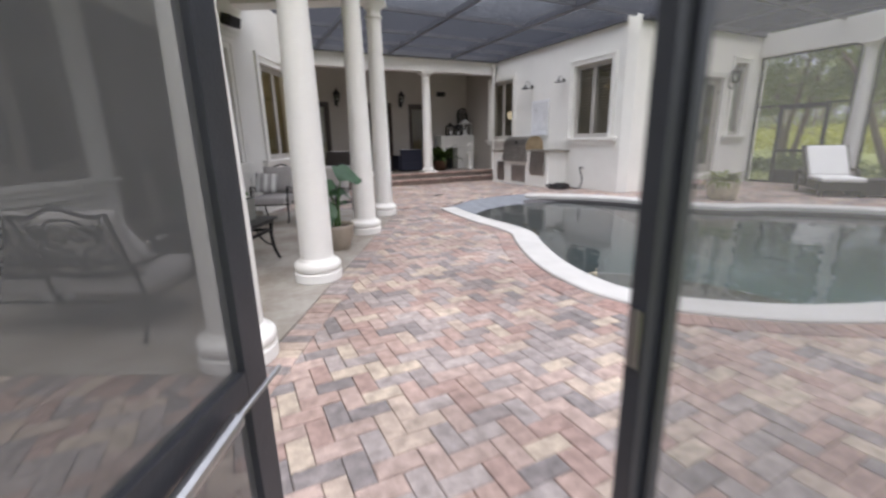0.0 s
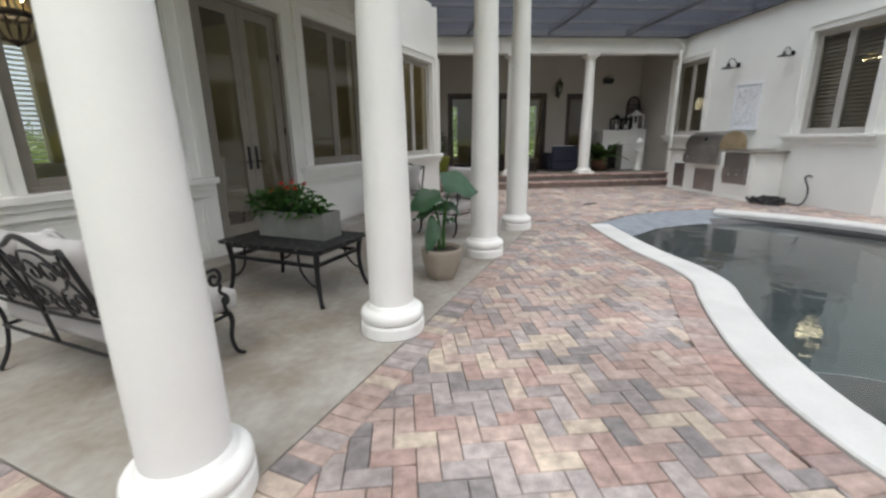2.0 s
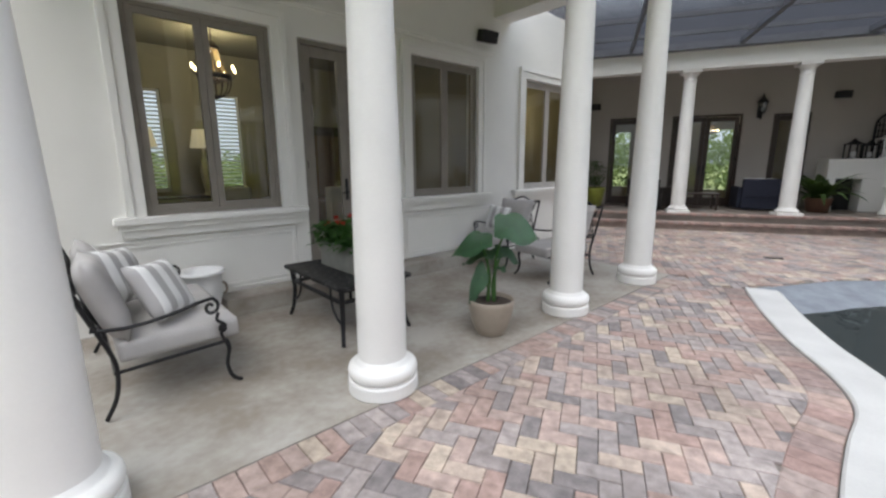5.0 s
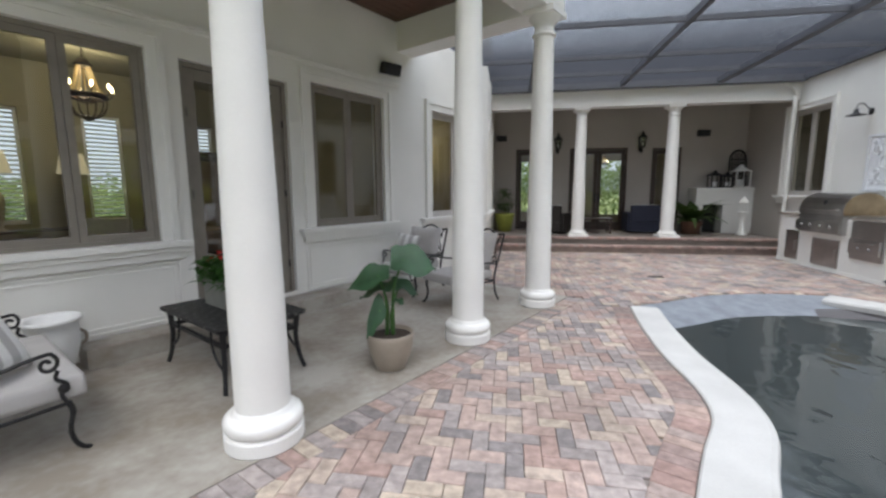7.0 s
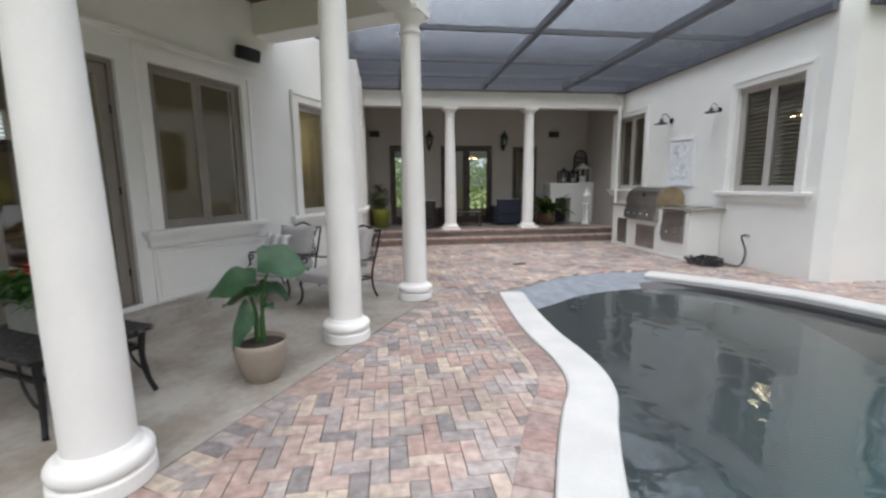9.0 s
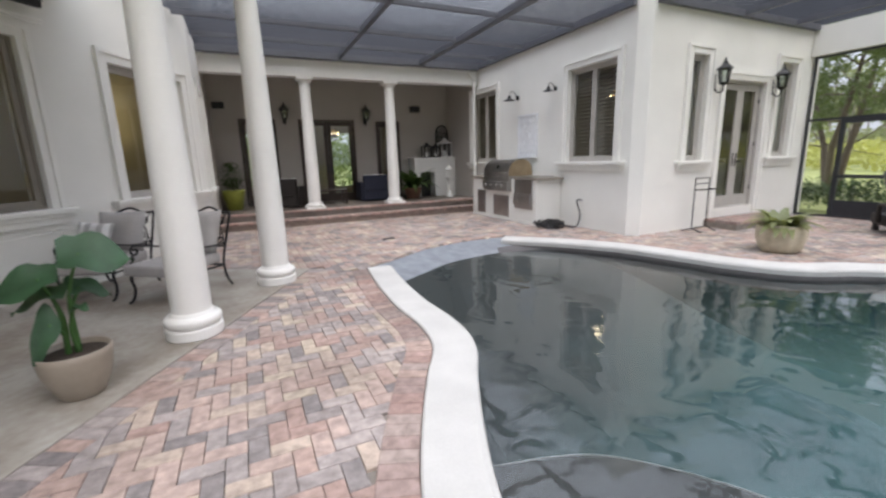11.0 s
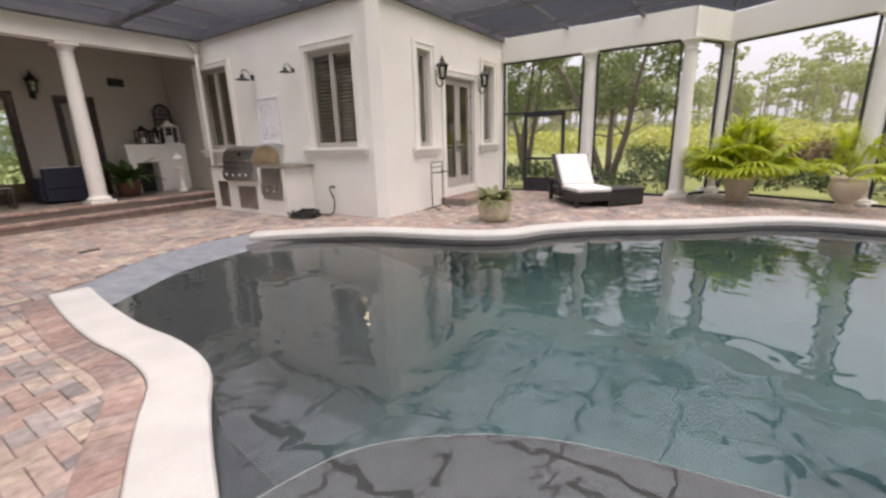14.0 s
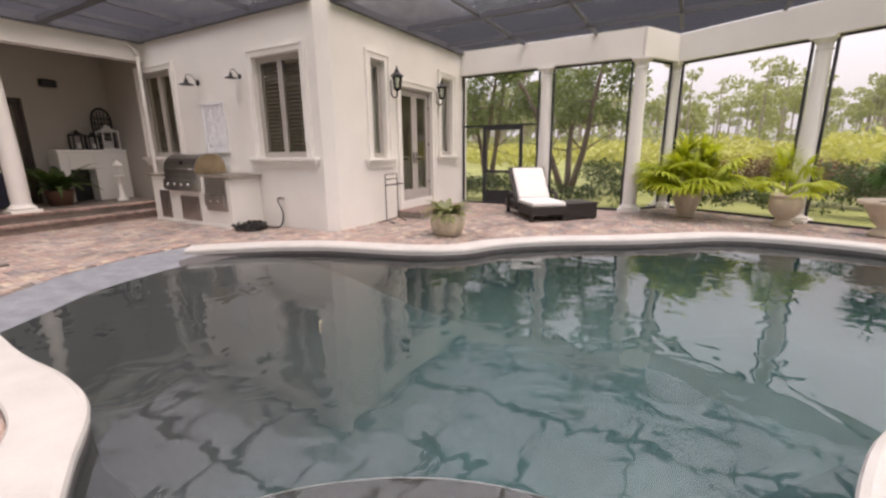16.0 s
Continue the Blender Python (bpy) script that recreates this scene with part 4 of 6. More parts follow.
def iron_seat(name, w, m, label, category, group="", bays=1):
    """A wrought-iron seat: facing -y, w wide, scroll arms, cabriole legs, open scrollwork back, thick grey cushions."""
    t = thing(name, m, label, category, group)
    x0, x1, bar = -w / 2, w / 2, 0.014
    part("seat_frame", tube([(x0, -0.38, 0.33), (x1, -0.38, 0.33), (x1, 0.34, 0.30), (x0, 0.34, 0.30)], 0.013, closed=True), IRON, t)
    for x in (x0, x1):
        part("front_leg", tube(smooth_line([(x, -0.38, 0.34), (x, -0.40, 0.27), (x, -0.375, 0.16), (x, -0.40, 0.06), (x, -0.455, 0.012), (x, -0.47, 0.02)], 4), [0.019] * 5 + [0.016] * 10 + [0.014] * 6), IRON, t, smooth=True)
        part("rear_leg", tube(smooth_line([(x, 0.55, 0.97), (x, 0.46, 0.72), (x, 0.345, 0.42), (x, 0.33, 0.28), (x, 0.36, 0.13), (x, 0.43, 0.01)], 4), 0.015), IRON, t, smooth=True)
        arm = [(x, y, z) for y, z in [(0.44, 0.60), (0.25, 0.575), (0.0, 0.60), (-0.2, 0.645)]] + [(x, -0.30 + q[0], 0.60 + q[1]) for q in spiral(0, 0, 0.062, 0.014, 100, 520, 20)]
        part("arm", tube(smooth_line(arm, 2), 0.0125), IRON, t, smooth=True)
        part("arm_post", tube(smooth_line([(x, -0.375, 0.34), (x, -0.355, 0.40), (x, -0.39, 0.45), (x, -0.335, 0.50), (x, -0.35, 0.55)], 4), 0.013), IRON, t, smooth=True)
        part("rosette", lathe([(0, -0.02), (0.028, -0.012), (0.034, 0), (0.028, 0.012), (0, 0.02)], 10), IRON, t, m=Matrix.Translation((x, -0.37, 0.43)) @ Matrix.Rotation(radians(90), 4, "Y"))
    # back: rails between the rear legs, leaning; scrollwork in each bay

    def bk(x, s, lift=0.0):
        # s runs from 0 at the seat to 1 at the top
        return (x, 0.345 + 0.205 * s + lift, 0.42 + 0.55 * s)
    topline = []
    for k in range(bays):
        a, b = x0 + w * k / bays, x0 + w * (k + 1) / bays
        topline += [bk(a, 1.0), bk(a + (b - a) * 0.2, 0.98), bk((a + b) / 2, 1.1), bk(b - (b - a) * 0.2, 0.98)]
    topline.append(bk(x1, 1.0))
    part("top_rail", tube(smooth_line(topline, 4), 0.015), IRON, t, smooth=True)
    part("lower_rail", tube([bk(x0, 0.22), bk(0, 0.17), bk(x1, 0.22)], 0.011), IRON, t)
    for k in range(1, bays):
        xm = x0 + w * k / bays
        part("back_bar", tube([bk(xm, 1.0), bk(xm, 0.22), (xm, 0.35, 0.31)], 0.014), IRON, t)
    for k in range(bays):
        a, b = x0 + w * k / bays, x0 + w * (k + 1) / bays
        c, hw = (a + b) / 2, (b - a) / 2
        bm = bmesh.new()
        for sx in (-1, 1):
            for (px, ps, r, a0, a1) in ((0.22, 0.72, 0.085, 0, 400), (0.55, 0.45, 0.085, 180, 600), (0.2, 0.36, 0.07, 90, 470), (0.62, 0.8, 0.06, -90, 300), (0.72, 0.33, 0.05, 0, 380)):
                pts = [bk(c + sx * (px * hw + q[0]), ps + q[1] * 1.7) for q in spiral(0, 0, r, 0.016, a0, a1, 16)]
                tube(pts, 0.0085, bm, n=6)
            tube(smooth_line([bk(c, 0.2), bk(c + sx * 0.15 * hw, 0.5), bk(c + sx * 0.5 * hw, 0.62), bk(c + sx * 0.85 * hw, 0.95)], 5), 0.0085, bm, n=6)
            tube(smooth_line([bk(c, 0.95), bk(c + sx * 0.35 * hw, 0.9), bk(c + sx * 0.75 * hw, 0.55), bk(c + sx * 0.92 * hw, 0.25)], 5), 0.0085, bm, n=6)
        part("scrollwork", bm, IRON, t, smooth=True)
    part("seat_cushion", boxes((x0 + 0.02, x1 - 0.02, -0.5, 0.31, 0.345, 0.475), bevel=0.035), CUSHION, t, smooth=True)
    for k in range(bays):
        a, b = x0 + w * k / bays, x0 + w * (k + 1) / bays
        c = pillow_mesh(b - a - 0.03, 0.56, 0.2)
        c.transform(Matrix.Translation(((a + b) / 2, 0.335, 0.735)) @ Matrix.Rotation(radians(-20), 4, "X"))
        part("back_cushion", c, CUSHION, t, smooth=True)
    return t


def cushion(m, label, size=0.46):
    ob = link("throw_pillow", pillow_mesh(size, size, 0.15), STRIPE, m=m, smooth=True)
    return tagged(ob, label, "pillow", "striped pillows")


SOFA = LAN @ pose(3.0, 2.86, 0.003, 0, 0, 90)
loveseat = iron_seat("garden_loveseat", 1.32, SOFA, "black wrought-iron loveseat with scrollwork back and grey cushions", "sofa", bays=2)
loveseat.scale = (1.0, 0.88, 1.0)
cushion(SOFA @ pose(0.10, 0.16, 0.755, -22, 6, -38), "grey and white striped pillow leaning on the loveseat", 0.44)
cushion(SOFA @ pose(-0.30, -0.04, 0.70, -30, 4, -42), "grey and white striped pillow leaning on the loveseat", 0.44)
CH1, CH2 = LAN @ pose(7.88, 3.45, 0.003, 0, 0, -84), LAN @ pose(7.75, 2.37, 0.003, 0, 0, -100)
iron_seat("garden_armchair", 0.66, CH1, "black wrought-iron armchair with thick grey cushions", "chair", "porch armchairs")
iron_seat("garden_armchair", 0.66, CH2, "black wrought-iron armchair with thick grey cushions", "chair", "porch armchairs")
cushion(CH1 @ pose(-0.17, 0.08, 0.70, -22, 6, 10), "grey and white striped pillow on the armchair", 0.40)

# coffee table with slate top
T = LAN @ pose(4.605, 2.75, 0.003) @ Matrix.Diagonal((1.0, 1.0, 1.09, 1.0))
t = thing("coffee_table", T, "low black iron coffee table with a dark slate top", "table")
hw, hd = 0.39, 0.6
top = bmesh.new()
pts = []
for sx, sy in ((1, 1), (-1, 1), (-1, -1), (1, -1)):
    pts += [(sx * hw, sy * (hd - 0.03)), (sx * (hw - 0.009), sy * (hd - 0.009)), (sx * (hw - 0.03), sy * hd)] if sx * sy > 0 else [(sx * (hw - 0.03), sy * hd), (sx * (hw - 0.009), sy * (hd - 0.009)), (sx * hw, sy * (hd - 0.03))]
top = prism([(x, y) for x, y in pts], 0.475, 0.5)
part("tabletop", top, STONETOP, t)
part("apron", tube([(-hw + 0.06, -hd + 0.06, 0.455), (hw - 0.06, -hd + 0.06, 0.455), (hw - 0.06, hd - 0.06, 0.455), (-hw + 0.06, hd - 0.06, 0.455)], 0.018, closed=True), IRON, t)
for sx in (-1, 1):
    for sy in (-1, 1):
        part("leg", tube(smooth_line([(sx * (hw - 0.06), sy * (hd - 0.07), 0.47), (sx * (hw - 0.07), sy * (hd - 0.09), 0.3), (sx * (hw - 0.055), sy * (hd - 0.07), 0.12), (sx * (hw - 0.03), sy * (hd - 0.03), 0.008)], 4), [0.026] * 4 + [0.022] * 4 + [0.019] * 5), IRON, t, smooth=True)
        part("brace", tube(smooth_line([(sx * (hw - 0.06), sy * (hd - 0.28), 0.455), (sx * (hw - 0.06), sy * (hd - 0.26), 0.3), (sx * (hw - 0.06), sy * (hd - 0.17), 0.2), (sx * (hw - 0.06), sy * (hd - 0.08), 0.17)], 4), 0.011), IRON, t, smooth=True)
for sx in (-1, 1):
    part("stretcher", boxes((sx * (hw - 0.07) - 0.015, sx * (hw - 0.07) + 0.015, -hd + 0.1, hd - 0.1, 0.335, 0.365), bevel=0.004), IRON, t)
for sy in (-1, 1):
    part("stretcher", boxes((-hw + 0.08, hw - 0.08, sy * (hd - 0.1) - 0.015, sy * (hd - 0.1) + 0.015, 0.335, 0.365), bevel=0.004), IRON, t)


def leaf_blade(bm, base, direction, length, width, droop=0.3, n=4, fold=0.15, shape=0.6):
    """A leaf with a mid rib, widening then pointed, bending down."""
    d = Vector(direction).normalized()
    side = d.cross(Vector((0, 0, 1)))
    side = side.normalized() if side.length > 1e-3 else Vector((1, 0, 0))
    p, rows = Vector(base), []
    for k in range(n + 1):
        s = k / n
        w = width * (math.sin(math.pi * min(1, s ** shape * 0.98 + 0.02)) + 0.02) / 2
        up = side.cross(d).normalized()
        rows.append((bm.verts.new(p - side * w + up * fold * w), bm.verts.new(p), bm.verts.new(p + side * w + up * fold * w)))
        d = (d + Vector((0, 0, -droop / n))).normalized()
        p = p + d * (length / n)
    for a, b in zip(rows, rows[1:]):
        bm.faces.new((a[0], a[1], b[1], b[0]))
        bm.faces.new((a[1], a[2], b[2], b[1]))
    return bm


# planter box with flowers on the table
PB = T @ pose(0.06, -0.02, 0.501)
t = thing("planter_box", PB, "grey wooden planter box with leafy plants and red flowers", "planter")
bm = boxes((-0.13, 0.13, -0.4, -0.375, 0, 0.23), (-0.13, 0.13, 0.375, 0.4, 0, 0.23), (-0.13, -0.105, -0.374, 0.374, 0, 0.23), (0.105, 0.13, -0.374, 0.374, 0, 0.23), (-0.104, 0.104, -0.374, 0.374, 0, 0.03), bevel=0.004)
part("box", bm, TAUPEBOX, t)
part("soil", boxes((-0.104, 0.104, -0.374, 0.374, 0.12, 0.19)), SOIL, t)
rng = random.Random(4)
bm = bmesh.new()
for k in range(760):
    x, y = rng.uniform(-0.12, 0.12), rng.uniform(-0.3, 0.5)
    z = 0.19 + rng.uniform(0.0, 0.13 + 0.12 * max(0.0, math.sin((y + 0.25) * 4.0)))
    z -= 0.2 * max(0.0, y - 0.38)
    a, e = rng.uniform(0, 6.28), rng.uniform(0.1, 1.2)
    leaf_blade(bm, (x * 1.3, y, z), (math.cos(a), math.sin(a), e), rng.uniform(0.06, 0.14), rng.uniform(0.035, 0.065), 0.9, n=3)
part("foliage", bm, LEAF, t)
for x, y, z in ((-0.1, 0.08, 0.47), (-0.12, -0.1, 0.43), (0.04, -0.07, 0.46), (-0.15, 0.16, 0.41), (-0.14, -0.02, 0.44), (0.08, 0.12, 0.47)):
    bm = bmesh.new()
    for k in range(26):
        a, e = rng.uniform(0, 6.28), rng.uniform(-0.2, 1.2)
        leaf_blade(bm, (0, 0, 0), (math.cos(a), math.sin(a), e), rng.uniform(0.025, 0.045), 0.03, 0.3, n=2)
    part("flower", bm, REDFLOWER, t, m=Matrix.Translation((x, y, z)))

# potted elephant ear
def potted(name, m, label, profile, pot_mat, soil_z, soil_r, group=""):
    t = thing(name, m, label, "plant", group)
    part("pot", lathe(profile, 40), pot_mat, t, smooth=True)
    bm = lathe([(0, soil_z - 0.03), (soil_r, soil_z - 0.03), (soil_r, soil_z), (soil_r * 0.5, soil_z + 0.012), (0, soil_z + 0.015)], 24)
    part("soil", bm, SOIL, t)
    return t


EE = potted("potted_elephant_ear", LAN @ pose(5.45, 1.55, 0.003), "elephant ear plant in a taupe bowl pot on the porch edge", [(0, 0), (0.125, 0), (0.135, 0.01), (0.165, 0.08), (0.2, 0.18), (0.215, 0.29), (0.217, 0.335), (0.21, 0.34), (0.2, 0.335), (0.196, 0.26), (0, 0.25)], POTCLAY, 0.3, 0.195)
# each leaf: azimuth, reach of its stem, height, length, width, slope of the blade
EE_LEAVES = ((132, 0.1, 0.86, 0.38, 0.27, -0.12), (-48, 0.13, 1.0, 0.4, 0.38, 0.0), (112, 0.06, 0.74, 0.32, 0.2, -0.05), (-30, 0.1, 0.76, 0.24, 0.16, -0.05), (160, 0.1, 0.55, 0.25, 0.24, -1.0), (-75, 0.05, 0.62, 0.18, 0.08, 0.9))
for az, reach, h, ln, wd, slope in EE_LEAVES:
    a = radians(az)
    tip = (reach * math.cos(a), reach * math.sin(a), h)
    stem = part("stem", tube(smooth_line([(0.03 * math.cos(a), 0.03 * math.sin(a), 0.3), (0.3 * tip[0], 0.3 * tip[1], 0.3 + 0.6 * (h - 0.3)), tip], 5), [0.018, 0.017, 0.016, 0.015, 0.014, 0.013, 0.012, 0.011, 0.01, 0.009, 0.008]), LEAF, EE, smooth=True)
    bm = bmesh.new()
    n = 8
    d, side = Vector((math.cos(a), math.sin(a), slope)).normalized(), Vector((-math.sin(a), math.cos(a), 1.25 * math.cos(a))).normalized()
    rows = []
    for k in range(n + 1):
        s = k / n
        w = wd / 2 * (1.0 - 0.15 * (1 - s) if s < 0.35 else math.cos((s - 0.35) / 0.65 * math.pi / 2) ** 0.6)
        if k == 0:
            w = wd * 0.28
        p = Vector(tip) + d * ln * (s - 0.28) + Vector((0, 0, -0.1 * s * s))
        wav = 0.02 * math.sin(s * 9 + az)
        rows.append([bm.verts.new(p + side * w * q + Vector((0, 0, 0.05 * abs(q) * w / wd + wav * q))) for q in (-1, -0.5, 0, 0.5, 1)])
    for r0, r1 in zip(rows, rows[1:]):
        for q in range(4):
            bm.faces.new((r0[q], r0[q + 1], r1[q + 1], r1[q]))
    part("leaf_blade", bm, LEAFBIG, EE, smooth=True)

# white ceramic urn beside the loveseat
t = thing("ceramic_urn", LAN @ pose(3.52, 3.72, 0.003) @ Matrix.Scale(1.08, 4), "white glazed ceramic urn with handles beside the loveseat", "urn")
part("body", lathe([(0, 0), (0.12, 0), (0.125, 0.02), (0.1, 0.05), (0.13, 0.12), (0.165, 0.25), (0.17, 0.36), (0.165, 0.44), (0.2, 0.47), (0.205, 0.485), (0.19, 0.5), (0.15, 0.49), (0.14, 0.4), (0, 0.38)], 36), WHITECLOTH, t, smooth=True)
for sx in (-1, 1):
    part("handle", tube(smooth_line([(sx * 0.165, 0, 0.24), (sx * 0.205, 0, 0.26), (sx * 0.205, 0, 0.33), (sx * 0.168, 0, 0.36)], 4), 0.012), POTCLAY, t, smooth=True)


def speaker(m):
    t = thing("wall_speaker", m, "small black outdoor loudspeaker on a wall bracket", "speaker", "wall speakers")
    part("cabinet", boxes((-0.16, 0.16, -0.2, -0.04, -0.09, 0.09), bevel=0.03), BLACK, t, smooth=True)
    part("grille", boxes((-0.145, 0.145, -0.21, -0.195, -0.075, 0.075), bevel=0.006), IRON, t)
    part("bracket", boxes((-0.03, 0.03, -0.045, 0, -0.04, 0.04), bevel=0.004), BLACK, t)
    return t


sp = speaker(LAN @ pose(7.92, 3.995, 3.58, 15, 0, -8))
copy_thing(sp, F_LOG @ pose(2.0, -0.005, 3.27, 10, 0, 0))
copy_thing(sp, F_LOG @ pose(7.93, -0.005, 3.29, 10, 0, 0))


# ---- outdoor kitchen on the east wall ----
# frame: u = -y, v = x - 9.17
t = thing("kitchen_counter", F_BBQ, "white stucco outdoor kitchen counter with a stone worktop", "counter")
part("body", boxes((-12.72, -9.78, -0.72, -0.003, 0.0, 1.045), bevel=0.012), STUCCO, t)
part("plinth", boxes((-12.73, -9.75, -0.735, -0.722, 0.0, 0.07), bevel=0.004), TRIM, t)
STONE = mat("brown_grey_stone_worktop", (0.30, 0.27, 0.23), 0.45, vary=0.3, scale=14, fine=70)
for a, b in ((-12.76, -12.02), (-10.62, -9.68)):
    part("worktop", boxes((a, b, -0.77, -0.003, 1.047, 1.095), bevel=0.012), STONE, t)


def steel_door(m, w, h, label, drawer=False):
    d = thing("access_door", m, label, "cabinet door", "kitchen doors")
    part("frame", ring(bmesh.new(), 0, w, 0, h, 0.03, -0.014, 0.0), STEEL, d)
    part("panel", boxes((0.028, w - 0.028, -0.008, 0.0, 0.028, h - 0.028), bevel=0.003), STEEL, d)
    z = h - 0.09
    bm = tube([(w * 0.25, -0.012, z), (w * 0.25, -0.045, z), (w * 0.75, -0.045, z), (w * 0.75, -0.012, z)], 0.008) if drawer else tube([(w - 0.06, -0.012, h * 0.35), (w - 0.06, -0.045, h * 0.35), (w - 0.06, -0.045, h * 0.65), (w - 0.06, -0.012, h * 0.65)], 0.008)
    part("handle", bm, STEEL, d)
    return d


steel_door(F_BBQ @ pose(-12.44, -0.722, 0.1), 0.42, 0.62, "stainless steel access door in the white counter")
steel_door(F_BBQ @ pose(-11.6, -0.722, 0.1), 0.72, 0.53, "wide stainless steel access door under the grill")

# grill: firebox, rounded hood, knobs, side
t = thing("gas_grill", F_BBQ @ pose(-11.36, -0.39, 0.745), "built-in stainless steel gas grill with closed rounded hood", "grill")
part("firebox", boxes((-0.6, 0.6, -0.42, 0.3, 0.0, 0.36), bevel=0.015), STEEL, t)
part("control_panel", boxes((-0.6, 0.6, -0.47, -0.422, 0.03, 0.24), bevel=0.012), STEEL, t)
hood = bmesh.new()
prof = [(-0.42, 0.36), (-0.43, 0.46), (-0.40, 0.58), (-0.33, 0.69), (-0.22, 0.76), (-0.08, 0.79), (0.08, 0.78), (0.2, 0.72), (0.28, 0.6), (0.3, 0.36)]
a = [hood.verts.new((-0.59, y, z)) for y, z in prof]
b = [hood.verts.new((0.59, y, z)) for y, z in prof]
for k in range(len(prof) - 1):
    hood.faces.new((a[k], b[k], b[k + 1], a[k + 1]))
hood.faces.new(a[::-1])
hood.faces.new(b)
hood.faces.new((a[0], a[-1], b[-1], b[0]))
bmesh.ops.recalc_face_normals(hood, faces=hood.faces[:])
hd = part("hood", hood, STEEL, t)
BRASSY = mat("heat_stained_steel", (0.42, 0.33, 0.22), 0.4, 1.0, vary=0.3, scale=6)
for x in (-0.593, 0.593):
    side = bmesh.new()
    vs = [side.verts.new((x, y * 0.97, 0.37 + (z - 0.36) * 0.96)) for y, z in prof]
    side.faces.new(vs if x > 0 else vs[::-1])
    part("hood_side", side, BRASSY, hd, "heat-stained end of the hood")
part("hood_handle", tube([(-0.5, -0.42, 0.47), (-0.5, -0.49, 0.47), (0.5, -0.49, 0.47), (0.5, -0.42, 0.47)], 0.014), STEEL, hd)
part("thermometer", lathe([(0, 0), (0.045, 0), (0.045, 0.015), (0, 0.02)], 20), BLACK, hd, m=Matrix.Translation((0.1, -0.40, 0.6)) @ Matrix.Rotation(radians(70), 4, "X"))
for k in range(4):
    part("knob", lathe([(0, 0), (0.036, 0), (0.03, 0.03), (0, 0.034)], 18), STEEL, t, m=Matrix.Translation((-0.42 + 0.26 * k, -0.47, 0.14)) @ Matrix.Rotation(radians(90), 4, "X"))
t = thing("side_burner", F_BBQ @ pose(-10.24, -0.724, 0.36), "stainless steel side burner with two knobs in the counter", "burner")
part("front_panel", boxes((-0.36, 0.34, -0.03, 0.0, 0.0, 0.72), bevel=0.01), STEEL, t)
part("control_box", boxes((-0.34, 0.32, -0.08, -0.031, 0.1, 0.36), bevel=0.02), STEEL, t)
part("handle", tube([(-0.2, -0.08, 0.31), (-0.2, -0.12, 0.31), (0.2, -0.12, 0.31), (0.2, -0.08, 0.31)], 0.011), STEEL, t)
part("lid", boxes((-0.36, 0.34, -0.02, 0.6, 0.722, 0.765), bevel=0.01), STEEL, t)
for k in range(2):
    part("knob", lathe([(0, 0), (0.034, 0), (0.028, 0.03), (0, 0.034)], 18), STEEL, t, m=Matrix.Translation((-0.12 + 0.24 * k, -0.08, 0.2)) @ Matrix.Rotation(radians(90), 4, "X"))

# relief plaque, barn lights
t = thing("wall_plaque", F_BBQ @ pose(-11.08, -0.002, 1.59), "white relief plaque with scrolling leaf ornament", "plaque")
t.scale = (0.8, 1, 1)
PLQ = mat("pale_cast_stone", (0.74, 0.75, 0.77), 0.8, vary=0.08, scale=12, bump=0.3)
part("board", boxes((-0.5, 0.5, -0.025, 0, 0.0, 1.04), bevel=0.008), PLQ, t)
part("rim", ring(bmesh.new(), -0.5, 0.5, 0.0, 1.04, 0.05, -0.045, -0.026, 0.006), PLQ, t)
part("ledge", boxes((-0.53, 0.53, -0.07, -0.001, -0.04, 0.0), bevel=0.008), PLQ, t)
bm = bmesh.new()
for sx in (-1, 1):
    for sz in (-1, 1):
        for cx, cz, r, a0, a1 in ((0.2, 0.2, 0.12, 0, 520), (0.32, 0.36, 0.07, 90, 500), (0.1, 0.36, 0.07, -60, 380)):
            tube([(sx * (cx + q[0]), -0.03, 0.52 + sz * (cz + q[1])) for q in spiral(0, 0, r, 0.02, a0, a1, 18)], 0.013, bm, n=6)
tube([(0.11 * math.cos(k * math.pi / 8), -0.03, 0.52 + 0.11 * math.sin(k * math.pi / 8)) for k in range(16)], 0.014, bm, closed=True)
part("relief", bm, PLQ, t, smooth=True)


def barn_light(m):
    t = thing("barn_light", m, "small black gooseneck barn light on the white wall", "wall lamp", "gooseneck lights")
    part("wall_plate", lathe([(0, 0), (0.085, 0), (0.085, 0.02), (0.05, 0.035), (0, 0.035)], 24), IRON, t, m=Matrix.Rotation(radians(90), 4, "X"))
    part("gooseneck", tube(smooth_line([(0, -0.02, 0.0), (0, -0.1, 0.1), (0, -0.2, 0.19), (0, -0.31, 0.17), (0, -0.34, 0.05)], 5), 0.012), IRON, t, smooth=True)
    part("shade", lathe([(0.0, 0.06), (0.05, 0.06), (0.055, -0.02), (0.08, -0.045), (0.2, -0.085), (0.205, -0.095), (0.19, -0.09), (0.07, -0.055), (0, -0.05)], 28), IRON, t, smooth=True, m=Matrix.Translation((0, -0.34, 0.0)))
    return t


bl = barn_light(F_BBQ @ pose(-11.55, -0.001, 3.09))
bl.scale = (0.78, 0.78, 0.78)
copy_thing(bl, F_BBQ @ pose(-10.06, -0.001, 3.09) @ Matrix.Scale(0.78, 4))

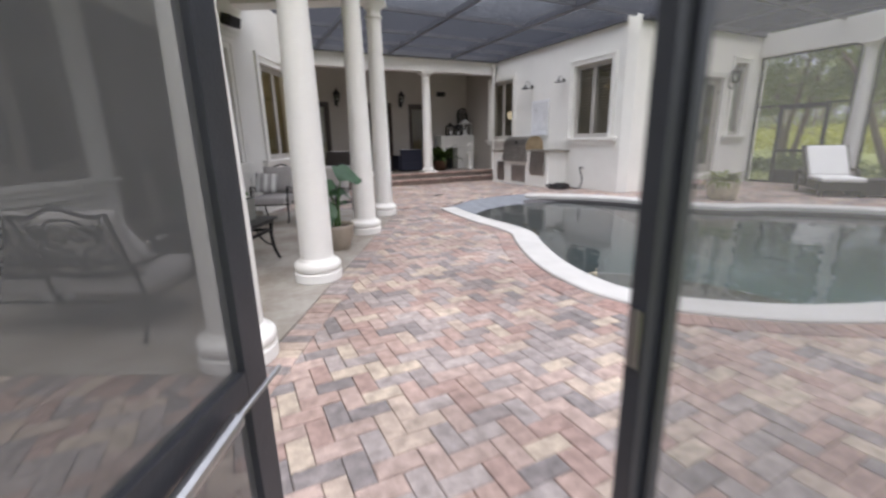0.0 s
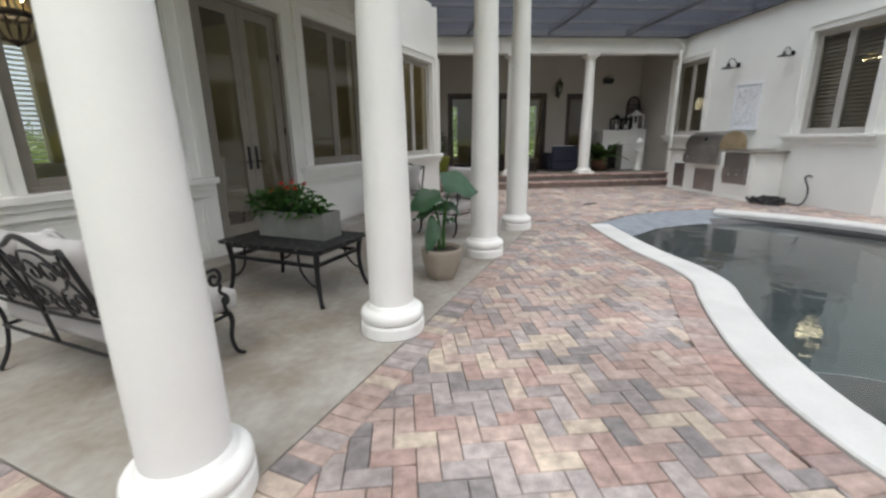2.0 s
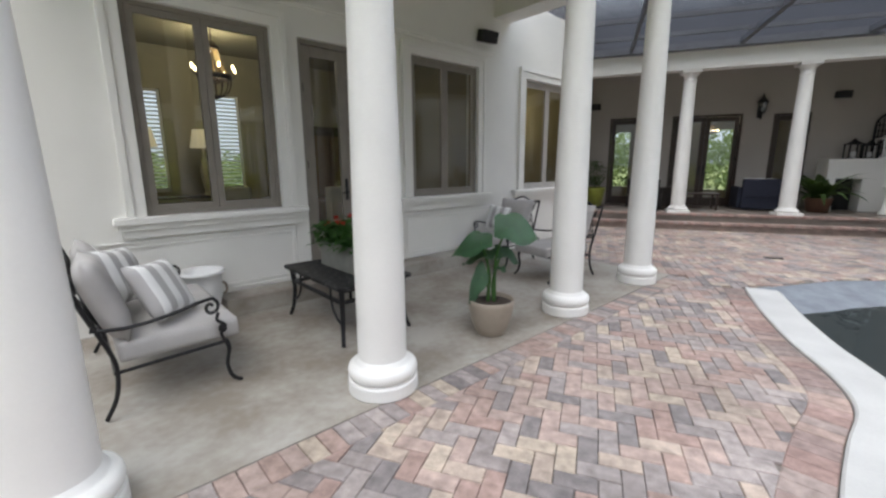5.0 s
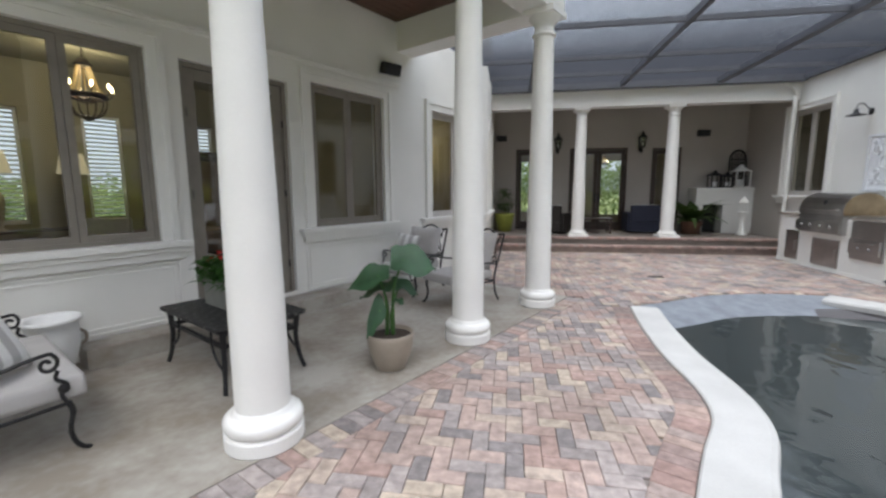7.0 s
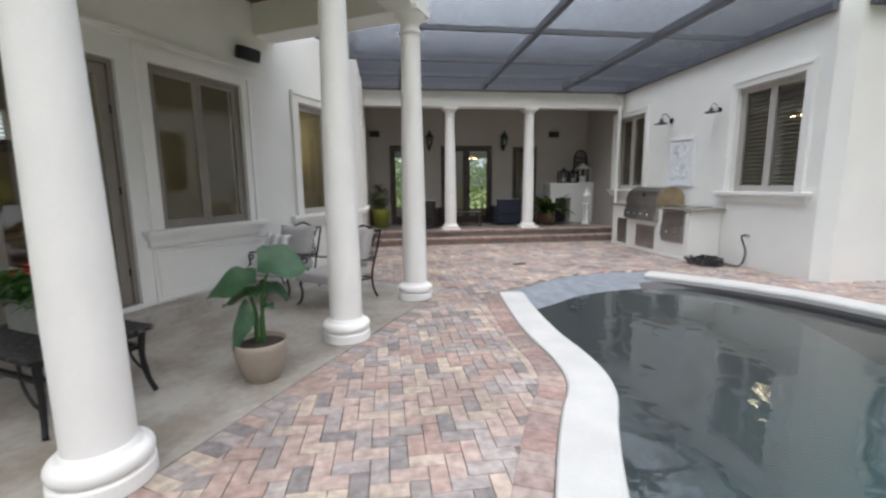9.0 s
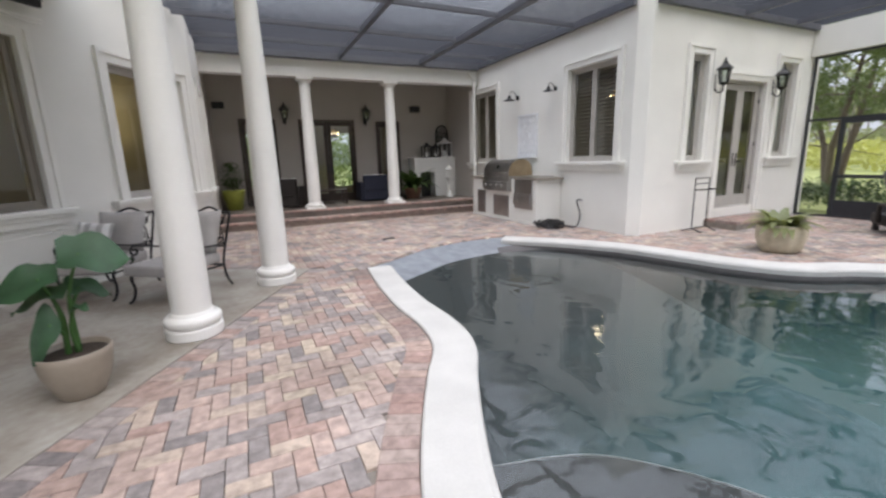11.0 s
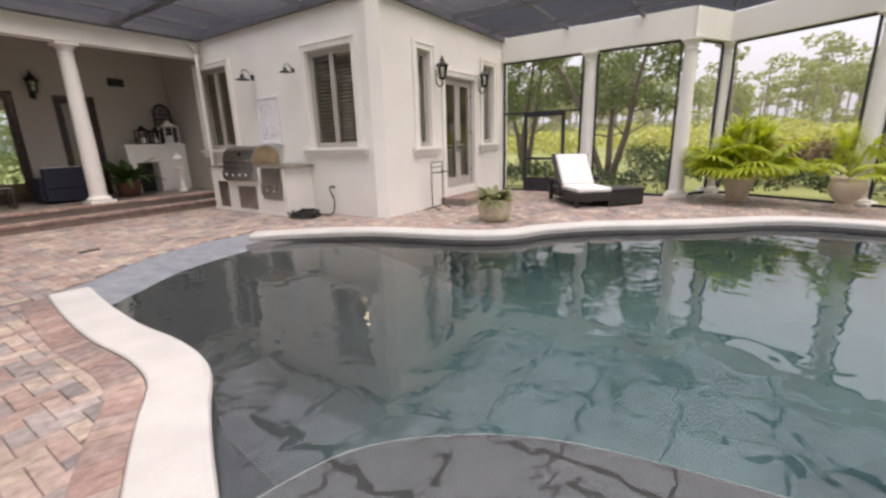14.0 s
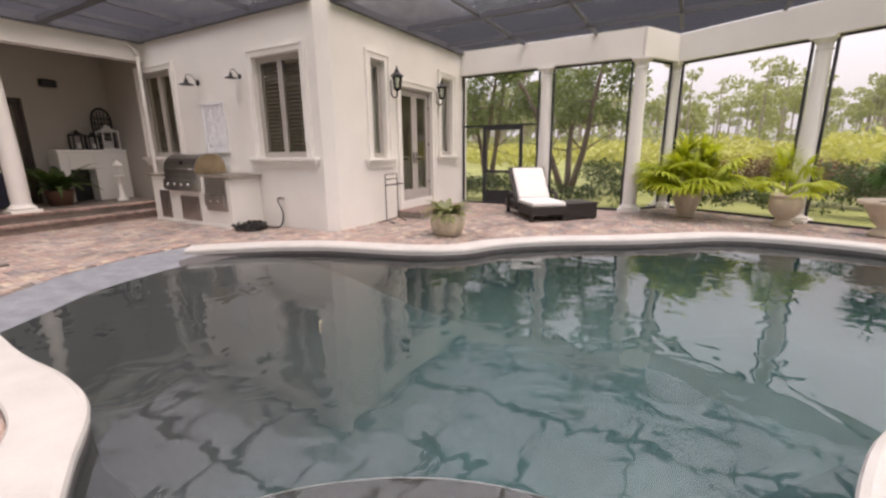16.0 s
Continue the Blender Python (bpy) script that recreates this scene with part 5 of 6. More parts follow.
# garden hose and its tap
rng = random.Random(8)
t = thing("garden_hose", pose(8.6, 9.48, 0.0), "coiled black garden hose on the brick paving", "hose")
pts = []
for k in range(150):
    a = k * 0.26
    r = 0.24 + 0.05 * math.sin(k * 0.37) + 0.025 * rng.random()
    pts.append((r * math.cos(a), 1.25 * r * math.sin(a), 0.018 + 0.12 * (k / 150) + 0.012 * math.sin(k * 1.7)))
part("coil", tube(pts, 0.016, n=7), BLACK, t, smooth=True)
part("feed", tube(smooth_line([(0.2, -0.2, 0.05), (0.4, -0.42, 0.03), (0.48, -0.45, 0.3), (0.42, -0.4, 0.56), (0.47, -0.4, 0.62), (0.565, -0.4, 0.6)], 6), 0.016, n=7), BLACK, t, smooth=True)
part("tap", lathe([(0, 0), (0.025, 0), (0.02, 0.05), (0.03, 0.06), (0, 0.07)], 12), STEEL, t, m=Matrix.Translation((0.5, -0.4, 0.6)) @ Matrix.Rotation(radians(90), 4, "Y"))

# ---- south door: brick step, lanterns, towel stand ----
bs = thing("door_step", pose(12.22, 7.3, 0), "brick step below the grey double door", "step", kind="structure")
part("core", boxes((-0.95, 0.95, -0.3, 0.375, -0.02, 0.15)), SAND, bs)


def lantern(m, label="black carriage lantern on the white wall"):
    t = thing("wall_lantern", m, label, "wall lamp", "carriage lanterns")
    part("wall_plate", boxes((-0.055, 0.055, -0.025, 0, -0.2, 0.12), bevel=0.012), IRON, t)
    part("arm", tube(smooth_line([(0, -0.02, -0.1), (0, -0.1, -0.24), (0, -0.2, -0.22), (0, -0.21, -0.1)], 6), 0.013), IRON, t, smooth=True)
    L = Matrix.Translation((0, -0.21, 0))
    part("base", lathe([(0, -0.13), (0.03, -0.12), (0.075, -0.09), (0.085, -0.07), (0, -0.07)], 6), IRON, t, m=L)
    part("glass", lathe([(0.075, -0.07), (0.105, 0.17)], 6), GLASS, t, m=L).visible_shadow = False
    bm = bmesh.new()
    for k in range(6):
        a = k * math.pi / 3
        tube([(0.077 * math.cos(a), 0.077 * math.sin(a), -0.07), (0.107 * math.cos(a), 0.107 * math.sin(a), 0.17)], 0.007, bm, n=5)
    part("cage", bm, IRON, t, m=L)
    part("roof", lathe([(0.14, 0.17), (0.145, 0.185), (0.09, 0.24), (0.045, 0.28), (0.05, 0.3), (0.02, 0.33), (0.025, 0.36), (0, 0.4)], 6), IRON, t, m=L)
    part("candle", lathe([(0, -0.07), (0.018, -0.07), (0.018, 0.05), (0, 0.06)], 10), WHITECLOTH, t, m=L)
    return t


ln = lantern(F_DOOR @ pose(11.14, -0.001, 2.95))
copy_thing(ln, F_DOOR @ pose(13.12, -0.001, 2.95))
copy_thing(ln, F_LOG @ pose(3.74, -0.001, 2.98))
copy_thing(ln, F_LOG @ pose(6.21, -0.001, 2.98))

t = thing("towel_stand", pose(10.7, 7.4, 0.0, 0, 0, 4), "black iron towel stand with scroll feet", "towel stand")
for x in (-0.24, 0.24):
    part("post", tube([(x, 0, 0.06), (x, 0, 1.06)], 0.011), IRON, t)
    part("foot", tube(smooth_line([(x, -0.2, 0.03), (x, -0.19, 0.012), (x, -0.15, 0.02), (x, 0, 0.07), (x, 0.15, 0.02), (x, 0.19, 0.012), (x, 0.2, 0.03)], 4), 0.011), IRON, t)
for z in (0.07, 0.83, 0.95, 1.06):
    part("rail", tube([(-0.24, 0, z), (0.24, 0, z)], 0.01), IRON, t)
part("side_rail", tube([(0.24, 0, 0.84), (0.24, -0.16, 0.84), (-0.24, -0.16, 0.84), (-0.24, 0, 0.84)], 0.009), IRON, t)

# ---- loggia ----
t = thing("fireplace", pose(8.41, 15.27, 0.352), "white outdoor fireplace with a dark firebox", "fireplace")
part("surround", boxes((-0.75, -0.56, 0, 0.62, 0, 1.24), (-0.03, 0.75, 0, 0.62, 0, 1.24), (-0.56, -0.03, 0, 0.62, 0.82, 1.24), (-0.56, -0.03, 0.5, 0.62, 0, 0.82), bevel=0.008), STUCCO, t)
part("mantel", boxes((-0.77, 0.752, -0.025, 0.622, 1.242, 1.31), bevel=0.01), TRIM, t)
part("firebox", boxes((-0.555, -0.035, 0.4, 0.495, 0.002, 0.815)), BLACK, t)


def floor_lantern(m, h, label, material):
    t = thing("candle_lantern", m, label, "lantern", "mantel lanterns")
    w = h * 0.3
    part("base", boxes((-w, w, -w, w, 0, 0.03), bevel=0.004), material, t)
    bm = bmesh.new()
    for sx in (-1, 1):
        for sy in (-1, 1):
            box(bm, sx * (w - 0.02) - 0.014, sx * (w - 0.02) + 0.014, sy * (w - 0.02) - 0.014, sy * (w - 0.02) + 0.014, 0.03, h * 0.7)
    box(bm, -w, w, -w, w, h * 0.7, h * 0.7 + 0.025)
    part("frame", bm, material, t)
    part("roof", lathe([(w * 1.15, h * 0.7 + 0.025), (w * 0.4, h * 0.88), (w * 0.3, h * 0.95), (0, h)], 4), material, t, m=Matrix.Rotation(radians(45), 4, "Z"))
    part("candle", lathe([(0, 0.03), (w * 0.4, 0.03), (w * 0.4, h * 0.35), (0, h * 0.35)], 14), WHITECLOTH, t)
    return t


floor_lantern(pose(8.88, 15.5, 1.663), 0.66, "tall white wooden lantern on the mantel", TRIM)
floor_lantern(pose(8.52, 15.5, 1.663), 0.45, "small dark metal lantern on the mantel", IRON)
floor_lantern(pose(8.22, 15.55, 1.663), 0.5, "small dark metal lantern on the mantel", IRON)
# arched mirror leaning behind the lanterns
t = thing("arched_ornament", pose(8.92, 15.8, 1.663), "dark arched metal wall ornament standing on the mantel", "ornament")
arch = [(-0.22, 0), (-0.22, 0.78)] + [(0.22 * math.cos(radians(a)), 0.78 + 0.3 * math.sin(radians(a))) for a in range(165, 0, -15)] + [(0.22, 0.78), (0.22, 0)]
part("rim", tube([(x, 0, z) for x, z in arch], 0.025, closed=True), IRON, t)
bm = bmesh.new()
for k in range(-2, 3):
    tube([(k * 0.075, 0, 0), (k * 0.075, 0, 0.78 + 0.24 * math.cos(k * 0.5))], 0.013, bm, n=6)
for k in range(6):
    tube([(-0.22, 0, 0.12 + 0.14 * k), (0.22, 0, 0.12 + 0.14 * k)], 0.013, bm, n=6)
part("grille", bm, IRON, t)

t = thing("pedestal_lantern", pose(8.6, 14.62, 0.352), "white birdhouse lantern on a slim white pedestal", "pedestal")
part("pedestal", lathe([(0, 0), (0.13, 0), (0.13, 0.04), (0.07, 0.1), (0.055, 0.35), (0.07, 0.55), (0.12, 0.62), (0.13, 0.65), (0, 0.65)], 20), TRIM, t, smooth=True)
bm = bmesh.new()
for k in range(6):
    a = k * math.pi / 3
    tube([(0.1 * math.cos(a), 0.1 * math.sin(a), 0.65), (0.1 * math.cos(a), 0.1 * math.sin(a), 0.9)], 0.012, bm, n=6)
part("cage", bm, TRIM, t)
part("roof", lathe([(0.14, 0.9), (0.12, 0.93), (0.03, 1.03), (0, 1.1)], 6), TRIM, t)


def lounge_chair(m, material, label):
    t = thing("loggia_armchair", m, label, "chair", "loggia seating")
    part("base", boxes((-0.42, 0.42, -0.4, 0.4, 0.05, 0.34), bevel=0.02), material, t)
    part("backrest", boxes((-0.42, 0.42, 0.28, 0.42, 0.34, 0.82), bevel=0.04), material, t)
    for sx in (-1, 1):
        part("arm", boxes((sx * 0.42 - 0.07, sx * 0.42 + 0.07, -0.4, 0.3, 0.06, 0.6), bevel=0.03), material, t)
    part("seat_cushion", boxes((-0.34, 0.34, -0.4, 0.27, 0.342, 0.46), bevel=0.035), WHITECLOTH, t)
    for sx in (-1, 1):
        c = pillow_mesh(0.36, 0.36, 0.14, 8)
        c.transform(Matrix.Translation((sx * 0.17, 0.14, 0.66)) @ Matrix.Rotation(radians(-15), 4, "X"))
        part("pillow", c, WHITECLOTH, t, smooth=True)
    return t


lounge_chair(pose(6.18, 15.22, 0.352, 0, 0, 180), NAVY, "dark navy armchair with white pillows in the loggia")
lounge_chair(pose(3.55, 14.85, 0.352, 0, 0, 150), WICKER, "dark wicker armchair in the loggia")
t = thing("low_table", pose(4.75, 15.0, 0.352), "dark wooden low table in the loggia", "table")
part("top", boxes((-0.5, 0.5, -0.3, 0.3, 0.4, 0.44), bevel=0.006), DARKWOOD, t)
for sx in (-1, 1):
    for sy in (-1, 1):
        part("leg", boxes((sx * 0.44 - 0.025, sx * 0.44 + 0.025, sy * 0.25 - 0.025, sy * 0.25 + 0.025, 0, 0.4)), DARKWOOD, t)


def bushy(t, n, centre, radius, size, material, seed, name="foliage", squash=1.0):
    rng = random.Random(seed)
    bm = bmesh.new()
    for k in range(n):
        while True:
            p = Vector((rng.uniform(-1, 1), rng.uniform(-1, 1), rng.uniform(-1, 1)))
            if 0.25 < p.length < 1:
                break
        d = p.normalized() + Vector((rng.uniform(-0.6, 0.6), rng.uniform(-0.6, 0.6), rng.uniform(-0.3, 0.7)))
        leaf_blade(bm, Vector(centre) + Vector((p.x * radius, p.y * radius, p.z * radius * squash)), d, size * rng.uniform(0.6, 1.2), size * rng.uniform(0.35, 0.6), 0.6, n=2)
    return part(name, bm, material, t)


LIME = mat("lime_glazed_pot", (0.30, 0.33, 0.06), 0.4, vary=0.15, scale=8)
t = potted("potted_topiary", pose(2.13, 15.2, 0.352), "round clipped shrub in a lime green square pot", [(0, 0), (0.2, 0), (0.3, 0.5), (0.31, 0.55), (0.27, 0.55), (0.25, 0.45), (0, 0.45)], LIME, 0.5, 0.25)
bushy(t, 700, (0, 0, 0.95), 0.34, 0.09, LEAFHEDGE, 11)
part("trunk", tube([(0, 0, 0.48), (0.01, 0, 0.8)], 0.02), BARK, t)
t = potted("potted_fern", pose(7.42, 14.92, 0.352), "leafy dark green plant in a basket pot beside the fireplace", [(0, 0), (0.22, 0), (0.27, 0.3), (0.29, 0.36), (0.25, 0.36), (0, 0.3)], mat("brown_basket_weave", (0.16, 0.08, 0.05), 0.8, vary=0.3, scale=30, bump=0.5), 0.33, 0.24)
rng = random.Random(5)
bm = bmesh.new()
for k in range(46):
    a = rng.uniform(0, 6.28)
    leaf_blade(bm, (0.05 * math.cos(a), 0.05 * math.sin(a), 0.28), (math.cos(a), math.sin(a), rng.uniform(0.9, 3.2)), rng.uniform(0.75, 1.25), rng.uniform(0.14, 0.24), 1.5, n=5)
part("fronds", bm, LEAFHEDGE, t)

# ---- gutters, drain ----
for x, y in ((9.02, 13.56), (1.62, 13.56)):
    t = thing("downspout", pose(x, y, 0), "white rain downspout with an elbow under the beam", "downspout", "downspouts")
    s = -1 if x > 5 else 1
    part("pipe", tube(smooth_line([(s * 0.22, 0.1, 4.14), (s * 0.1, 0.02, 4.02), (0.0, 0.05, 3.86), (0.0, 0.07, 3.6), (0.0, 0.07, 0.2), (s * 0.05, -0.02, 0.06)], 4), 0.045, n=10), TRIM, t, smooth=True)
t = thing("floor_drain", pose(5.0, 10.15, 0.004), "small dark drain grate in the brick paving", "drain")
part("rim", ring(bmesh.new(), -0.13, 0.13, -0.012, 0.008, 0.006, -0.06, 0.06, 0.0), BLACK, t)
part("plate", boxes((-0.12, 0.12, -0.055, 0.055, -0.012, 0.004)), BLACK, t)


# ---- poolside at the screens ----
L = pose(12.86, 4.82, 0.0, 0, 0, -51.5)
t = thing("sun_lounger", L, "dark wicker sun lounger with white cushion and raised back", "lounger")
t.scale = (1.2, 1.02, 1.0)
part("frame", boxes((-0.36, 0.36, -0.85, 0.95, 0.14, 0.33), bevel=0.02), WICKER, t)
for sx in (-1, 1):
    for y in (-0.78, 0.85):
        part("leg", boxes((sx * 0.31 - 0.035, sx * 0.31 + 0.035, y - 0.035, y + 0.035, 0, 0.14)), WICKER, t)
    part("armrest", tube(smooth_line([(sx * 0.4, 0.5, 0.2), (sx * 0.42, 0.45, 0.5), (sx * 0.42, 0.2, 0.55), (sx * 0.42, -0.05, 0.5), (sx * 0.4, -0.1, 0.2)], 4), 0.035), WICKER, t, smooth=True)
bk_ = bmesh.new()
box(bk_, -0.38, 0.38, 0.0, 0.95, -0.03, 0.03, 0.02)
bk_.transform(Matrix.Translation((0, 0.12, 0.36)) @ Matrix.Rotation(radians(52), 4, "X"))
part("backrest_frame", bk_, WICKER, t)
part("seat_cushion", boxes((-0.32, 0.32, -0.84, 0.14, 0.332, 0.43), bevel=0.035), WHITECLOTH, t, smooth=True)
c = bmesh.new()
box(c, -0.32, 0.32, 0.0, 0.86, 0.032, 0.12, 0.035)
c.transform(Matrix.Translation((0, 0.12, 0.37)) @ Matrix.Rotation(radians(52), 4, "X"))
part("back_cushion", c, WHITECLOTH, t, smooth=True)
t = thing("wicker_side_table", pose(12.98, 3.98, 0, 0, 0, -42) @ Matrix.Diagonal((1.3, 1.15, 1.0, 1.0)), "low dark wicker side table beside the lounger", "table")
part("top", boxes((-0.36, 0.36, -0.3, 0.3, 0.34, 0.38), bevel=0.01), WICKER, t)
part("body", boxes((-0.34, 0.34, -0.28, 0.28, 0.04, 0.338), bevel=0.01), WICKER, t)
for sx in (-1, 1):
    for sy in (-1, 1):
        part("foot", boxes((sx * 0.3 - 0.03, sx * 0.3 + 0.03, sy * 0.24 - 0.03, sy * 0.24 + 0.03, 0, 0.045)), WICKER, t)

# screen gate in the first bay (the bay runs from y 7.68 down to 5.2)
g = thing("screen_gate", pose(14.7, 7.0, 0, 0, 0, -90), "dark framed screen gate with a solid kick panel", "gate")
part("gate_frame", boxes((0, 0.09, -0.035, 0.035, 0.03, 2.2), (1.1, 1.19, -0.035, 0.035, 0.03, 2.2), (0.09, 1.1, -0.03, 0.03, 2.1, 2.2), (0.09, 1.1, -0.03, 0.03, 0.9, 0.98), bevel=0.004), BRONZE, g)
part("kick_panel", boxes((0.09, 1.1, -0.015, 0.015, 0.03, 0.4), bevel=0.003), BRONZE, g)
part("handle", tube([(1.06, -0.03, 1.0), (1.06, -0.07, 1.0), (1.06, -0.07, 1.14), (1.06, -0.03, 1.14)], 0.008), BLACK, g)

# low planter with a hosta-like plant near the pool
t = potted("potted_shrub", pose(9.96, 5.58, 0.0), "low leafy plant in a weathered beige planter", [(0, 0), (0.23, 0), (0.28, 0.06), (0.33, 0.24), (0.325, 0.38), (0.31, 0.43), (0.28, 0.41), (0, 0.36)], BEIGEPOT, 0.4, 0.28)
rng = random.Random(21)
bm = bmesh.new()
for k in range(70):
    a = rng.uniform(0, 6.28)
    leaf_blade(bm, (0.12 * math.cos(a), 0.12 * math.sin(a), 0.4), (math.cos(a), math.sin(a), rng.uniform(0.5, 3.2)), rng.uniform(0.25, 0.5), rng.uniform(0.1, 0.17), 1.5, n=4)
part("foliage", bm, leafmat("grey_green_leaf", (0.22, 0.25, 0.12)), t)

# big fan palm in a tall urn, small palm in a baluster urn, third planter
def fan_palm(t, z, n, reach, size, seed, material):
    rng = random.Random(seed)
    for k in range(n):
        a = 2.4 * k + rng.uniform(-0.3, 0.3)
        el = rng.uniform(0.02, 1.45)
        r = reach * rng.uniform(0.6, 1.0)
        tip = Vector((math.cos(a) * r * math.cos(el) * 1.0, math.sin(a) * r * math.cos(el), z + 0.1 + r * math.sin(el)))
        bm = tube(smooth_line([(0, 0, z), tip * 0.5 + Vector((0, 0, z * 0.5 + 0.08)), tip], 3), 0.008, n=5)
        d = (tip - Vector((0, 0, z))).normalized()
        side = d.cross(Vector((0, 0, 1)))
        side = side.normalized() if side.length > 1e-3 else Vector((1, 0, 0))
        up = side.cross(d)
        for j in range(19):
            th = radians(-125 + 250 * j / 18)
            q = (d * math.cos(th) + side * math.sin(th) + up * 0.15).normalized()
            leaf_blade(bm, tip, q, size * rng.uniform(0.85, 1.05), 0.15 * size, 1.15, n=4, fold=0.3, shape=0.8)
        part("frond", bm, material, t)


PALEURN = mat("sandy_terracotta_urn", (0.58, 0.49, 0.38), 0.75, vary=0.15, scale=6)
t = potted("potted_fan_palm", pose(14.4, 1.7, 0.0) @ Matrix.Diagonal((0.95, 0.95, 0.86, 1.0)), "large lime green fan palm in a tall sandy urn", [(0, 0), (0.17, 0), (0.18, 0.03), (0.23, 0.2), (0.31, 0.5), (0.345, 0.68), (0.345, 0.74), (0.355, 0.76), (0.34, 0.78), (0.315, 0.74), (0, 0.68)], PALEURN, 0.72, 0.31)
fan_palm(t, 0.72, 50, 1.08, 0.62, 3, LEAFLIME)
t = potted("potted_small_palm", pose(13.85, -0.02, 0.0), "small lime palm in a white baluster urn", [(0, 0), (0.2, 0), (0.2, 0.04), (0.11, 0.1), (0.12, 0.13), (0.24, 0.25), (0.29, 0.4), (0.27, 0.52), (0.25, 0.56), (0.29, 0.6), (0.28, 0.63), (0.23, 0.61), (0, 0.55)], PALEURN, 0.58, 0.22)
fan_palm(t, 0.6, 18, 0.75, 0.36, 9, LEAFLIME)
t = potted("potted_agave", pose(13.3, -1.45, 0.0), "spiky plant in a wide sandy stone planter", [(0, 0), (0.3, 0), (0.3, 0.06), (0.2, 0.14), (0.28, 0.24), (0.42, 0.52), (0.52, 0.56), (0.52, 0.62), (0.44, 0.62), (0, 0.55)], PALEURN, 0.58, 0.4)
fan_palm(t, 0.58, 10, 0.75, 0.4, 14, LEAF)


# ---- garden beyond the screens ----
def leaf_cloud(name, centres, per, leaf, material, seed, parent=None, flat=0.8):
    """Many small leaves scattered round clump centres (x, y, z, r)."""
    g = np.random.default_rng(seed)
    v, f = [], []
    for x, y, z, r in centres:
        n = max(6, int(per * r * r))
        p = g.normal(size=(n, 3))
        p /= np.linalg.norm(p, axis=1)[:, None]
        p *= (g.uniform(0.2, 1.0, n) ** 0.5)[:, None] * r
        p[:, 2] *= flat
        p += (x, y, z)
        a, b = g.normal(size=(n, 3)), g.normal(size=(n, 3))
        a /= np.linalg.norm(a, axis=1)[:, None]
        b -= (a * b).sum(1)[:, None] * a
        b /= np.linalg.norm(b, axis=1)[:, None]
        s = leaf * g.uniform(0.6, 1.3, n)[:, None]
        base = len(v)
        q = np.stack([p - a * s, p + b * s * 0.42, p + a * s, p - b * s * 0.42], 1).reshape(-1, 3)
        v.extend(map(tuple, q))
        f.extend((base + 4 * k, base + 4 * k + 1, base + 4 * k + 2, base + 4 * k + 3) for k in range(n))
    me = bpy.data.meshes.new(name)
    me.from_pydata(v, [], f)
    me.materials.append(material)
    ob = new(name, me)
    if parent is not None:
        ob.parent = parent
    return ob


def garden_tree(m, h, seed, label, stems=5):
    rng = random.Random(seed)
    t = thing("crape_tree", m, label, "tree", "garden trees")
    tips = []
    for s in range(stems):
        a = 2 * math.pi * s / stems + rng.uniform(-0.4, 0.4)
        lean = rng.uniform(0.12, 0.32)
        pts = [Vector((0.12 * math.cos(a), 0.12 * math.sin(a), -0.1))]
        d = Vector((math.cos(a) * lean, math.sin(a) * lean, 1)).normalized()
        for k in range(7):
            d = (d + Vector((rng.uniform(-0.14, 0.14) + 0.05 * math.cos(a), rng.uniform(-0.14, 0.14) + 0.05 * math.sin(a), 0))).normalized()
            pts.append(pts[-1] + d * h * 0.13)
        rad = [0.135 * (1 - 0.11 * k) for k in range(len(pts))]
        part("trunk", tube(pts, rad, n=8), BARK, t, smooth=True)
        for k in range(2, 8):
            for j in range(3):
                b = rng.uniform(0, 6.28)
                q, e, br = pts[k], Vector((math.cos(b), math.sin(b), rng.uniform(0.05, 0.8))).normalized(), []
                br.append(q)
                for i in range(3):
                    e = (e + Vector((rng.uniform(-0.3, 0.3), rng.uniform(-0.3, 0.3), rng.uniform(-0.2, 0.2)))).normalized()
                    br.append(br[-1] + e * h * rng.uniform(0.06, 0.11))
                    if i > 0 and k > 2:
                        tips.append((br[-1].x, br[-1].y, br[-1].z, rng.uniform(0.3, 0.65)))
                if j < 2:
                    part("limb", tube(br, [0.035, 0.025, 0.016, 0.008], n=5), BARK, t)
    leaf_cloud("crown", tips, 620, 0.085, LEAFTREE, seed, t)
    return t


garden_tree(pose(19.2, 5.6, -0.06), 6.6, 2, "multi-stemmed garden tree with an open leafy crown", 3)
garden_tree(pose(22.5, 10.2, -0.06), 7.2, 13, "multi-stemmed garden tree with an open leafy crown", 4)


def hedge(name, x0, y0, x1, y1, h, w, material, seed, label):
    g = random.Random(seed)
    n = max(2, int(math.hypot(x1 - x0, y1 - y0) / 0.28))
    cs = []
    for k in range(n + 1):
        x, y = x0 + (x1 - x0) * k / n, y0 + (y1 - y0) * k / n
        for j in range(3):
            cs.append((x + g.uniform(-w, w) * 0.4, y + g.uniform(-w, w) * 0.4, h * g.uniform(0.25, 0.72), h * g.uniform(0.3, 0.42)))
    ob = leaf_cloud(name, cs, 900, 0.05, material, seed)
    return tagged(ob, label, "hedge", kind="stuff")


